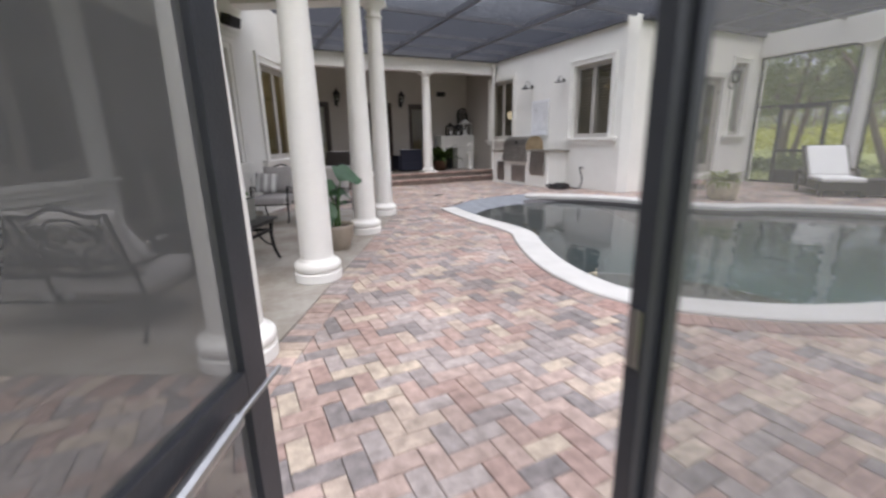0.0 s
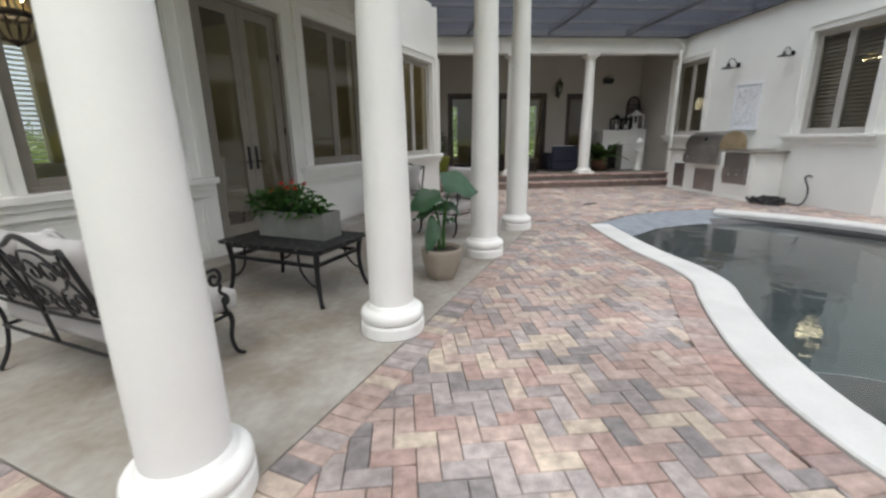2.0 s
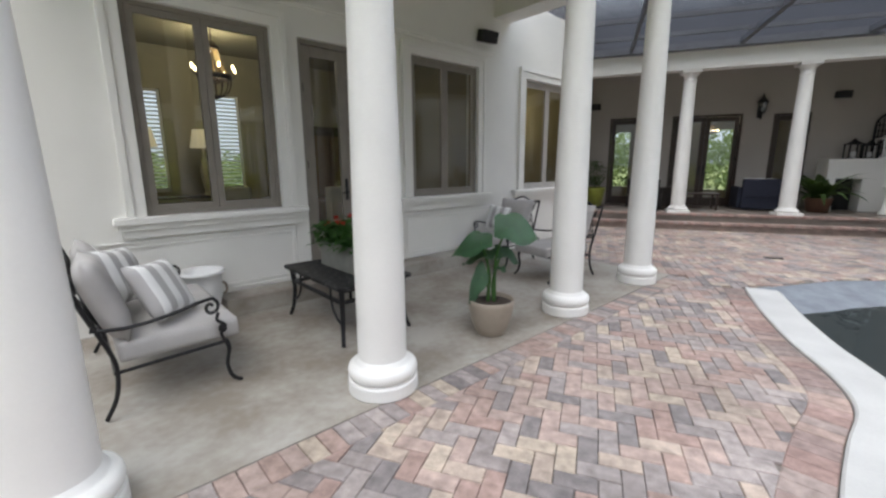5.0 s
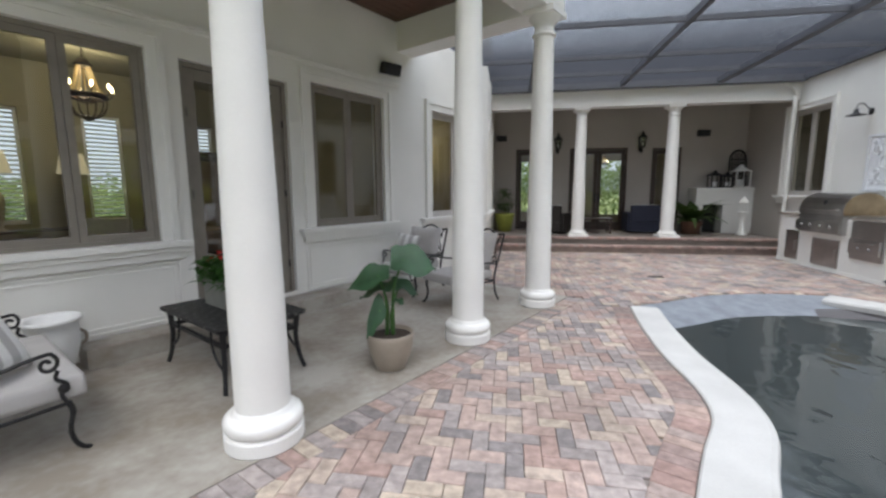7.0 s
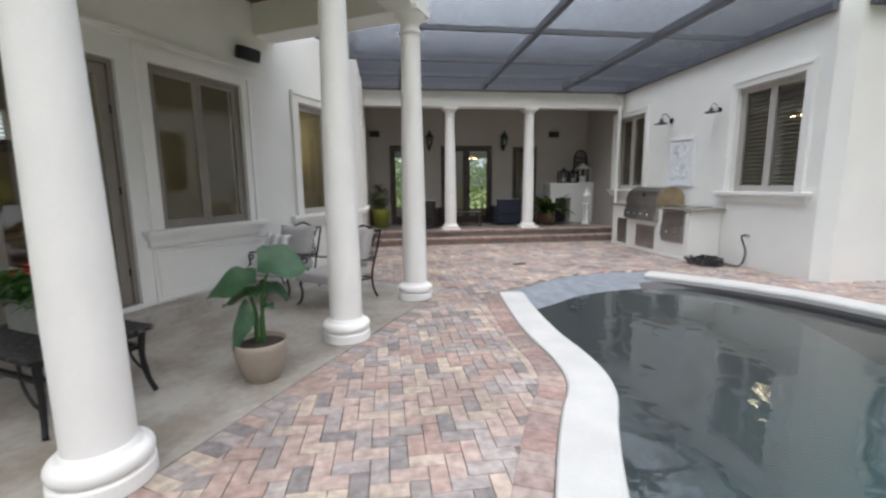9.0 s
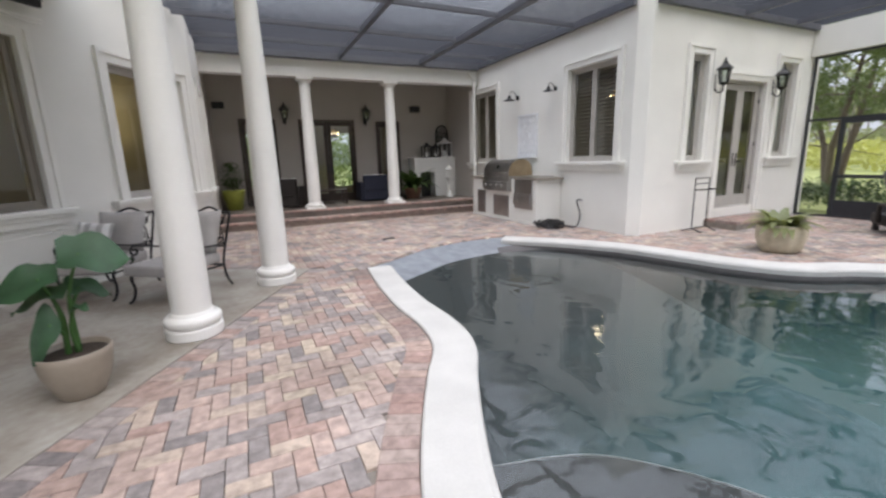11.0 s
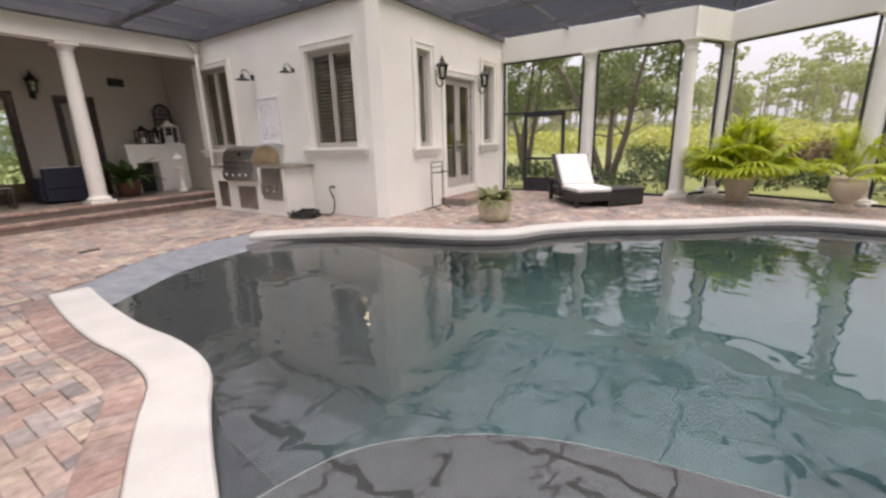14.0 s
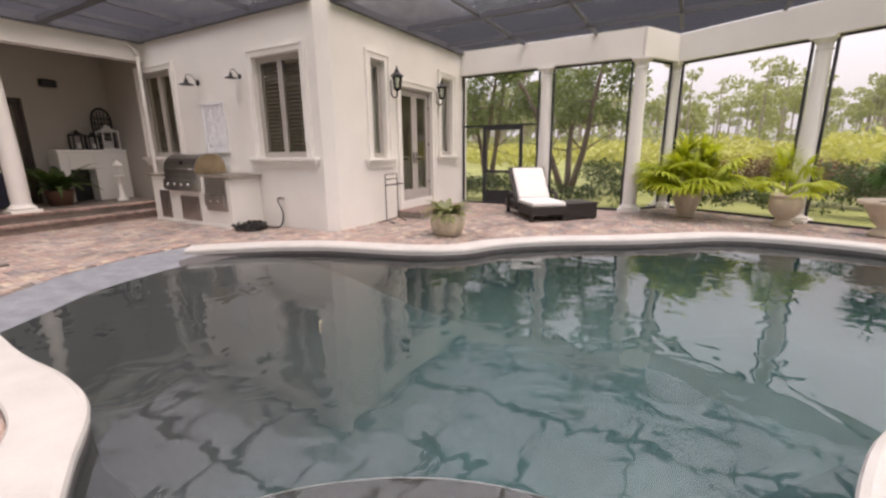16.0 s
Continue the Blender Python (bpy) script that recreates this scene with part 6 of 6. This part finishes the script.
hedge("hedge", 16.1, 8.6, 16.1, 5.9, 0.95, 0.5, LEAFHEDGE, 31, "dark green clipped hedge behind the screen gate")
hedge("hedge", 15.6, 5.3, 15.7, 3.0, 0.72, 0.6, LEAFHEDGE, 32, "low loose green hedge outside the screens")
hedge("hedge", 18.6, 4.5, 19.6, 3.2, 1.35, 0.6, LEAFHEDGE, 33, "rounded dark green shrub outside the screens")
hedge("hedge", 16.7, 2.7, 15.5, -0.1, 0.8, 0.6, LEAFHEDGE, 34, "low loose green hedge outside the screens")
hedge("hedge", 19.6, 1.6, 17.0, -4.8, 1.5, 0.8, LEAFRED, 35, "brown-red hedge outside the screens")
hedge("hedge", 16.3, -1.4, 15.6, -3.2, 1.25, 0.6, LEAFHEDGE, 36, "leafy green shrub outside the screens")

# scrub and pine woods in the distance
g = random.Random(50)
cs = [(g.uniform(42, 75), g.uniform(-70, 75), g.uniform(0.2, 1.6), g.uniform(0.9, 2.2)) for k in range(520)]
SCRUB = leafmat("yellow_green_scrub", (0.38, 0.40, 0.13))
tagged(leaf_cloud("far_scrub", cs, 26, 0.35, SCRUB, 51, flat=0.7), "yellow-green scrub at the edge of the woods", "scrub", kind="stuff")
trunks, crowns = bmesh.new(), []
for k in range(430):
    x, y = g.uniform(80, 150), g.uniform(-130, 150)
    h = g.uniform(9, 15.5)
    tube([(x, y, -0.2), (x + g.uniform(-0.3, 0.3), y, h * 0.6), (x + g.uniform(-0.5, 0.5), y, h)], [0.22, 0.16, 0.05], trunks, n=5)
    for j in range(g.randint(4, 8)):
        crowns.append((x + g.uniform(-2.2, 2.2), y + g.uniform(-2.2, 2.2), h * g.uniform(0.62, 1.0), g.uniform(0.8, 1.9)))
tagged(link("far_pine_trunks", trunks, HAZEBARK), "bare tall pine trunks in the far woods", "woods", kind="stuff")
tagged(leaf_cloud("far_pine_crowns", crowns, 22, 0.42, HAZEPINE, 53, flat=0.6), "loose green pine crowns of the far woods", "woods", kind="stuff")
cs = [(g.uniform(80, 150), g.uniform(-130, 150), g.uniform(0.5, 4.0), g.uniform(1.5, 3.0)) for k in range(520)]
tagged(leaf_cloud("far_undergrowth", cs, 14, 0.55, HAZEPINE, 54, flat=0.8), "green undergrowth below the far pines", "woods", kind="stuff")
cs = [(-14 + g.uniform(-5, 5), g.uniform(-4, 26), g.uniform(0.2, 1.5), g.uniform(0.8, 1.8)) for k in range(220)] + [(g.uniform(-6, 14), 28 + g.uniform(-3, 4), g.uniform(0.3, 3.0), g.uniform(0.8, 1.8)) for k in range(220)]
tagged(leaf_cloud("shrubbery", cs, 45, 0.16, LEAFTREE, 55), "green garden shrubbery seen through the house windows", "shrubs", kind="stuff")

# ---- entry: open screen door and its posts ----
J, RP = (-0.415, 0.225), (0.73, 0.365)
for x, y in (J, RP):
    t = thing("screen_post", pose(x, y, -0.03), "dark bronze aluminium post of the screen enclosure", "post", "entry posts")
    part("post", boxes((-0.02, 0.02, -0.022, 0.022, 0, 4.25), bevel=0.004), BRONZE, t)
    part("strike", boxes((-0.03, -0.0245, -0.012, 0.012, 0.98, 1.1), bevel=0.002), STEEL, t)
beam(J, RP, 2.25, 2.33, 0.06, "entry_header", BRONZE, "dark bronze header over the screen door")
for a, b in (((0.752, 0.35), (3.3, -0.95)), ((3.3, -0.95), (7.8, -3.1)), ((7.8, -3.1), (12.3, -4.4)), ((-3.1, 1.9), (-0.44, 0.245))):
    screen_bay(a, b, 0.0, 4.2, net=ENTRYNET)
D = pose(J[0], J[1] + 0.03, 0.02, 0, 0, 60)
t = thing("screen_door", D, "open dark bronze screen door with grey mesh and a closer", "door")
part("door_frame", boxes((0.02, 0.1, -0.02, 0.02, 0, 2.15), (0.83, 0.93, -0.02, 0.02, 0, 2.15), (0.1, 0.83, -0.02, 0.02, 0, 0.12), (0.1, 0.83, -0.02, 0.02, 2.05, 2.15), (0.1, 0.83, -0.02, 0.02, 0.72, 0.8), bevel=0.004), BRONZE, t)
bm = bmesh.new()
bm.faces.new([bm.verts.new(p) for p in ((0.1, 0, 0.12), (0.83, 0, 0.12), (0.83, 0, 2.05), (0.1, 0, 2.05))])
part("mesh", bm, DOORNET, t)
bm = tube([(0.3, -0.05, 0.7), (0.72, -0.05, 0.74)], 0.02, n=10)
tube([(0.72, -0.05, 0.74), (0.93, -0.06, 0.76)], 0.007, bm, n=8)
part("closer", bm, STEEL, t, "silver pneumatic door closer")


# ---- brick paving: herringbone field, soldier courses along slab and coping ----
def paver_mat(name, per_island, tones):
    m = bpy.data.materials.new(name)
    m.use_nodes = True
    nt = m.node_tree
    b = nt.nodes["Principled BSDF"]
    if per_island:
        rnd = nt.nodes.new("ShaderNodeNewGeometry").outputs["Random Per Island"]
    else:
        rnd = nt.nodes.new("ShaderNodeObjectInfo").outputs["Random"]
    ramp = nt.nodes.new("ShaderNodeValToRGB")
    ramp.color_ramp.interpolation = "CONSTANT"
    els = ramp.color_ramp.elements
    for k, c in enumerate(tones):
        e = els[k] if k < 2 else els.new(k / len(tones))
        e.position, e.color = k / len(tones), (*c, 1)
    nt.links.new(rnd, ramp.inputs[0])
    geo = nt.nodes.new("ShaderNodeNewGeometry")
    n1, n2, n3 = (nt.nodes.new("ShaderNodeTexNoise") for k in range(3))
    for n, s, d in ((n1, 1.1, 4), (n2, 14, 5), (n3, 180, 2)):
        n.inputs["Scale"].default_value, n.inputs["Detail"].default_value = s, d
        nt.links.new(geo.outputs["Position"], n.inputs["Vector"])
    last = ramp.outputs[0]
    for n, lo, hi in ((n1, 0.72, 1.22), (n2, 0.70, 1.25), (n3, 0.85, 1.12)):
        mr, mx = nt.nodes.new("ShaderNodeMapRange"), nt.nodes.new("ShaderNodeMix")
        mr.inputs["From Min"].default_value, mr.inputs["From Max"].default_value = 0.3, 0.7
        mr.inputs["To Min"].default_value, mr.inputs["To Max"].default_value = lo, hi
        nt.links.new(n.outputs["Fac"], mr.inputs["Value"])
        mx.data_type, mx.blend_type = "RGBA", "MULTIPLY"
        mx.inputs["Factor"].default_value = 1.0
        nt.links.new(last, mx.inputs["A"])
        nt.links.new(mr.outputs[0], mx.inputs["B"])
        last = mx.outputs["Result"]
    nt.links.new(last, b.inputs["Base Color"])
    b.inputs["Roughness"].default_value = 0.72
    bp = nt.nodes.new("ShaderNodeBump")
    bp.inputs["Strength"].default_value, bp.inputs["Distance"].default_value = 0.35, 0.006
    add = nt.nodes.new("ShaderNodeMath")
    nt.links.new(n2.outputs["Fac"], add.inputs[0])
    nt.links.new(n3.outputs["Fac"], add.inputs[1])
    nt.links.new(add.outputs[0], bp.inputs["Height"])
    nt.links.new(bp.outputs[0], b.inputs["Normal"])
    return m


TONES = [(0.429, 0.341, 0.281), (0.383, 0.27, 0.232), (0.313, 0.27, 0.259), (0.394, 0.292, 0.254), (0.22, 0.193, 0.189), (0.406, 0.303, 0.265), (0.464, 0.38, 0.302), (0.348, 0.237, 0.205), (0.348, 0.297, 0.281), (0.278, 0.237, 0.227)]
REDS = [(0.34, 0.215, 0.185), (0.30, 0.195, 0.17), (0.37, 0.265, 0.225), (0.28, 0.20, 0.18), (0.35, 0.235, 0.205), (0.31, 0.24, 0.215)]
# weathered: every tone is a little greyer than fresh clay
TONES, REDS = ([tuple(0.92 * v + 0.08 * sum(c) / 3 * k for v, k in zip(c, (1.06, 1.0, 0.9))) for c in tones] for tones in (TONES, REDS))
PAVER_ONE = paver_mat("paver_single", False, TONES)
PAVER_MANY = paver_mat("paver_field", True, TONES)
PAVER_RED = paver_mat("paver_red_border", True, REDS)
PAVER_RED_ONE = paver_mat("paver_red_single", False, REDS)
PW = 0.11
lan_inv = LAN.inverted()


def inside(pts, poly):
    x, y = pts[:, 0], pts[:, 1]
    r = np.zeros(len(pts), bool)
    n = len(poly)
    for i in range(n):
        x0, y0, x1, y1 = *poly[i], *poly[(i + 1) % n]
        hit = ((y0 > y) != (y1 > y)) & (x < (x1 - x0) * (y - y0) / ((y1 - y0) or 1e-9) + x0)
        r ^= hit
    return r


def clip(poly, k, limit, keep_less):
    """Cut a polygon of slab-frame points at coordinate k = limit."""
    out = []
    for i in range(len(poly)):
        a, b = poly[i], poly[(i + 1) % len(poly)]
        ia, ib = (a[k] <= limit) == keep_less, (b[k] <= limit) == keep_less
        if ia:
            out.append(a)
        if ia != ib:
            t = (limit - a[k]) / (b[k] - a[k])
            out.append(tuple(a[q] + t * (b[q] - a[q]) for q in (0, 1)))
    return out


def add_piece(v, f, poly, z=0.0, chamfer=0.005, depth=0.03):
    """One paver from its outline (counter-clockwise), with chamfered upper edges."""
    n = len(poly)
    cx, cy = sum(p[0] for p in poly) / n, sum(p[1] for p in poly) / n
    base = len(v)
    for s, zz in ((0.0, z - depth), (0.0, z - chamfer), (chamfer, z)):
        for x, y in poly:
            d = math.hypot(x - cx, y - cy) or 1
            v.append((x - (x - cx) / d * s * 1.4, y - (y - cy) / d * s * 1.4, zz))
    for lv in (0, 1):
        for i in range(n):
            j = (i + 1) % n
            f.append((base + lv * n + i, base + lv * n + j, base + (lv + 1) * n + j, base + (lv + 1) * n + i))
    f.append(tuple(base + 2 * n + i for i in range(n)))


def from_lists(name, v, f, material, parent=None, m=None):
    me = bpy.data.meshes.new(name)
    me.from_pydata(v, [], f)
    me.materials.append(material)
    ob = new(name, me)
    if parent is not None:
        ob.parent = parent
    if m is not None:
        ob.matrix_basis = m
    return ob


paving = thing("pavement", Matrix(), "weathered brick pavers in red, buff and grey herringbone", "pavement", kind="structure")
pool_cut = [(p.x, p.y) for p in offset(LEFT_OUT, -0.17)] + [(p.x, p.y + 0.12) for p in BEACH_TOP[1:-1]]
cells = []
for i in range(-38, 150):
    for j in range(-42, 122):
        k = (i - j) % 4
        if k == 0:
            cells.append((i * PW, j * PW, 2 * PW, PW))
        elif k == 3:
            cells.append((i * PW, j * PW, PW, 2 * PW))
cells = np.array(cells)
mid = cells[:, :2] + cells[:, 2:] / 2
cells = cells[inside(mid, PATIO) & ~inside(mid, pool_cut)]
gap = 0.0019
rng = random.Random(99)
v, f, singles = [], [], []
S_IN, S_OUT, Y_IN = 2.21 - 0.228, 8.95 + 0.004, 1.22 - 0.228
for x, y, w, h in cells:
    quad = [(x + gap, y + gap), (x + w - gap, y + gap), (x + w - gap, y + h - gap), (x + gap, y + h - gap)]
    loc = [tuple(lan_inv @ Vector((*p, 0)))[:2] for p in quad]
    hits = [S_IN < s < S_OUT and c > Y_IN for s, c in loc]
    cut = False
    if any(hits):
        if all(hits):
            continue
        sm, cm = sum(p[0] for p in loc) / 4, sum(p[1] for p in loc) / 4
        if S_IN < sm < S_OUT and cm < Y_IN + 0.2:
            loc = clip(loc, 1, Y_IN, True)
        elif sm <= (S_IN + S_OUT) / 2:
            loc = clip(loc, 0, S_IN, True)
        else:
            loc = clip(loc, 0, S_OUT, False)
        if len(loc) < 3:
            continue
        quad = [tuple(LAN @ Vector((*p, 0)))[:2] for p in loc]
        cut = True
    if not cut and 0.9 < x < 2.75 and 3.0 < y < 6.3 and len(singles) < 300:
        singles.append((x, y, w, h))
    else:
        add_piece(v, f, quad, rng.uniform(-0.003, 0.0015))
tagged(from_lists("pavers", v, f, PAVER_MANY, paving), "brick pavers of the further terrace", kind="stuff")
shapes = {}
for key, (w, h) in (("lying", (2 * PW, PW)), ("standing", (PW, 2 * PW))):
    pv, pf = [], []
    add_piece(pv, pf, [(-w / 2 + gap, -h / 2 + gap), (w / 2 - gap, -h / 2 + gap), (w / 2 - gap, h / 2 - gap), (-w / 2 + gap, h / 2 - gap)])
    me = bpy.data.meshes.new("brick")
    me.from_pydata(pv, [], pf)
    me.materials.append(PAVER_ONE)
    shapes[key] = me
for x, y, w, h in singles:
    ob = new("brick", shapes["lying" if w > h else "standing"])
    ob.parent = paving
    ob.matrix_basis = pose(x + w / 2, y + h / 2, rng.uniform(-0.003, 0.0015), rng.uniform(-0.4, 0.4), rng.uniform(-0.4, 0.4), rng.uniform(-0.5, 0.5))

# soldier course along the slab
edge_course = thing("slab_border", LAN, "soldier course of pavers along the porch slab", "pavement", kind="structure")
sv, sf = [], []
add_piece(sv, sf, [(-PW / 2 + gap, 0.003), (PW / 2 - gap, 0.003), (PW / 2 - gap, 0.222), (-PW / 2 + gap, 0.222)])
sold = bpy.data.meshes.new("brick")
sold.from_pydata(sv, [], sf)
sold.materials.append(PAVER_ONE)
s = 2.21 - 0.17
while s < 8.9:
    ob = new("brick", sold)
    ob.parent = edge_course
    ob.matrix_basis = pose(s, 0.992, rng.uniform(-0.002, 0.002), 0, 0, rng.uniform(-0.8, 0.8))
    s += PW
c = 1.27
while c < 3.9:
    ob = new("brick", sold)
    ob.parent = edge_course
    ob.matrix_basis = pose(2.205, c, rng.uniform(-0.002, 0.002), 0, 0, 90 + rng.uniform(-0.8, 0.8))
    c += PW

# soldier course round the coping
rim = thing("coping_border", Matrix(), "red soldier course of pavers around the pool coping", "pavement", kind="structure")
dense = []
for a, b in zip(LEFT_OUT, LEFT_OUT[1:]):
    for k in range(10):
        dense.append(a + (b - a) * k / 10)
acc, last, marks = 0.0, dense[0], [(dense[0], (dense[1] - dense[0]).normalized())]
for p, q in zip(dense[1:], dense[2:]):
    acc += (p - last).length
    last = p
    if acc >= PW:
        acc -= PW
        marks.append((p, (q - p).normalized()))
rv, rf = [], []
smooth_marks = []
for i in range(len(marks)):
    d = Vector((0, 0))
    for j in range(max(0, i - 2), min(len(marks), i + 3)):
        d += marks[j][1]
    smooth_marks.append((marks[i][0], d.normalized()))
for i, ((p, d), (q, e)) in enumerate(zip(smooth_marks, smooth_marks[1:])):
    n0, n1 = Vector((d.y, -d.x)), Vector((e.y, -e.x))
    a0, b0 = p + n0 * 0.006 + d * gap, q + n1 * 0.006 - e * gap
    a1, b1 = p + n0 * 0.225 + d * gap, q + n1 * 0.225 - e * gap
    poly = [(a1.x, a1.y), (b1.x, b1.y), (b0.x, b0.y), (a0.x, a0.y)]
    area = sum(poly[k][0] * poly[(k + 1) % 4][1] - poly[(k + 1) % 4][0] * poly[k][1] for k in range(4))
    if area < 0:
        poly = poly[::-1]
    z = 0.006 + rng.uniform(-0.001, 0.0015)
    if 12 < i < 70:
        cx, cy = sum(t[0] for t in poly) / 4, sum(t[1] for t in poly) / 4
        pv, pf = [], []
        add_piece(pv, pf, [(t[0] - cx, t[1] - cy) for t in poly], 0.0, depth=0.035)
        from_lists("brick", pv, pf, PAVER_RED_ONE, rim, pose(cx, cy, z))
    else:
        add_piece(rv, rf, poly, z, depth=0.035)
tagged(from_lists("border_pavers", rv, rf, PAVER_RED, rim), "red pavers round the far pool edge", kind="stuff")

# brick noses of the loggia step and the door step
nv, nf = [], []
add_piece(nv, nf, [(-PW / 2 + gap, -0.02), (PW / 2 - gap, -0.02), (PW / 2 - gap, 0.2), (-PW / 2 + gap, 0.2)], 0.0, 0.012, 0.06)
nose = bpy.data.meshes.new("brick")
nose.from_pydata(nv, [], nf)
nose.materials.append(PAVER_RED_ONE)
for name, y, z, x0, x1, label in (("loggia_step_nosing", 13.2, 0.192, 1.6, 9.15, "brick nosing of the lower loggia step"), ("loggia_edge_nosing", 13.58, 0.365, 1.82, 9.15, "brick nosing of the loggia floor edge")):
    t = thing(name, Matrix(), label, "step", kind="structure")
    x = x0
    while x < x1:
        ob = new("brick", nose)
        ob.parent = t
        ob.matrix_basis = pose(x, y, z, 0, 0, rng.uniform(-0.6, 0.6))
        x += PW
x = -0.9
while x < 0.92:
    for y in (-0.29, -0.065, 0.16):
        ob = new("brick", nose)
        ob.parent = bs
        ob.matrix_basis = pose(x, y, 0.172, 0, 0, rng.uniform(-0.6, 0.6))
    x += PW
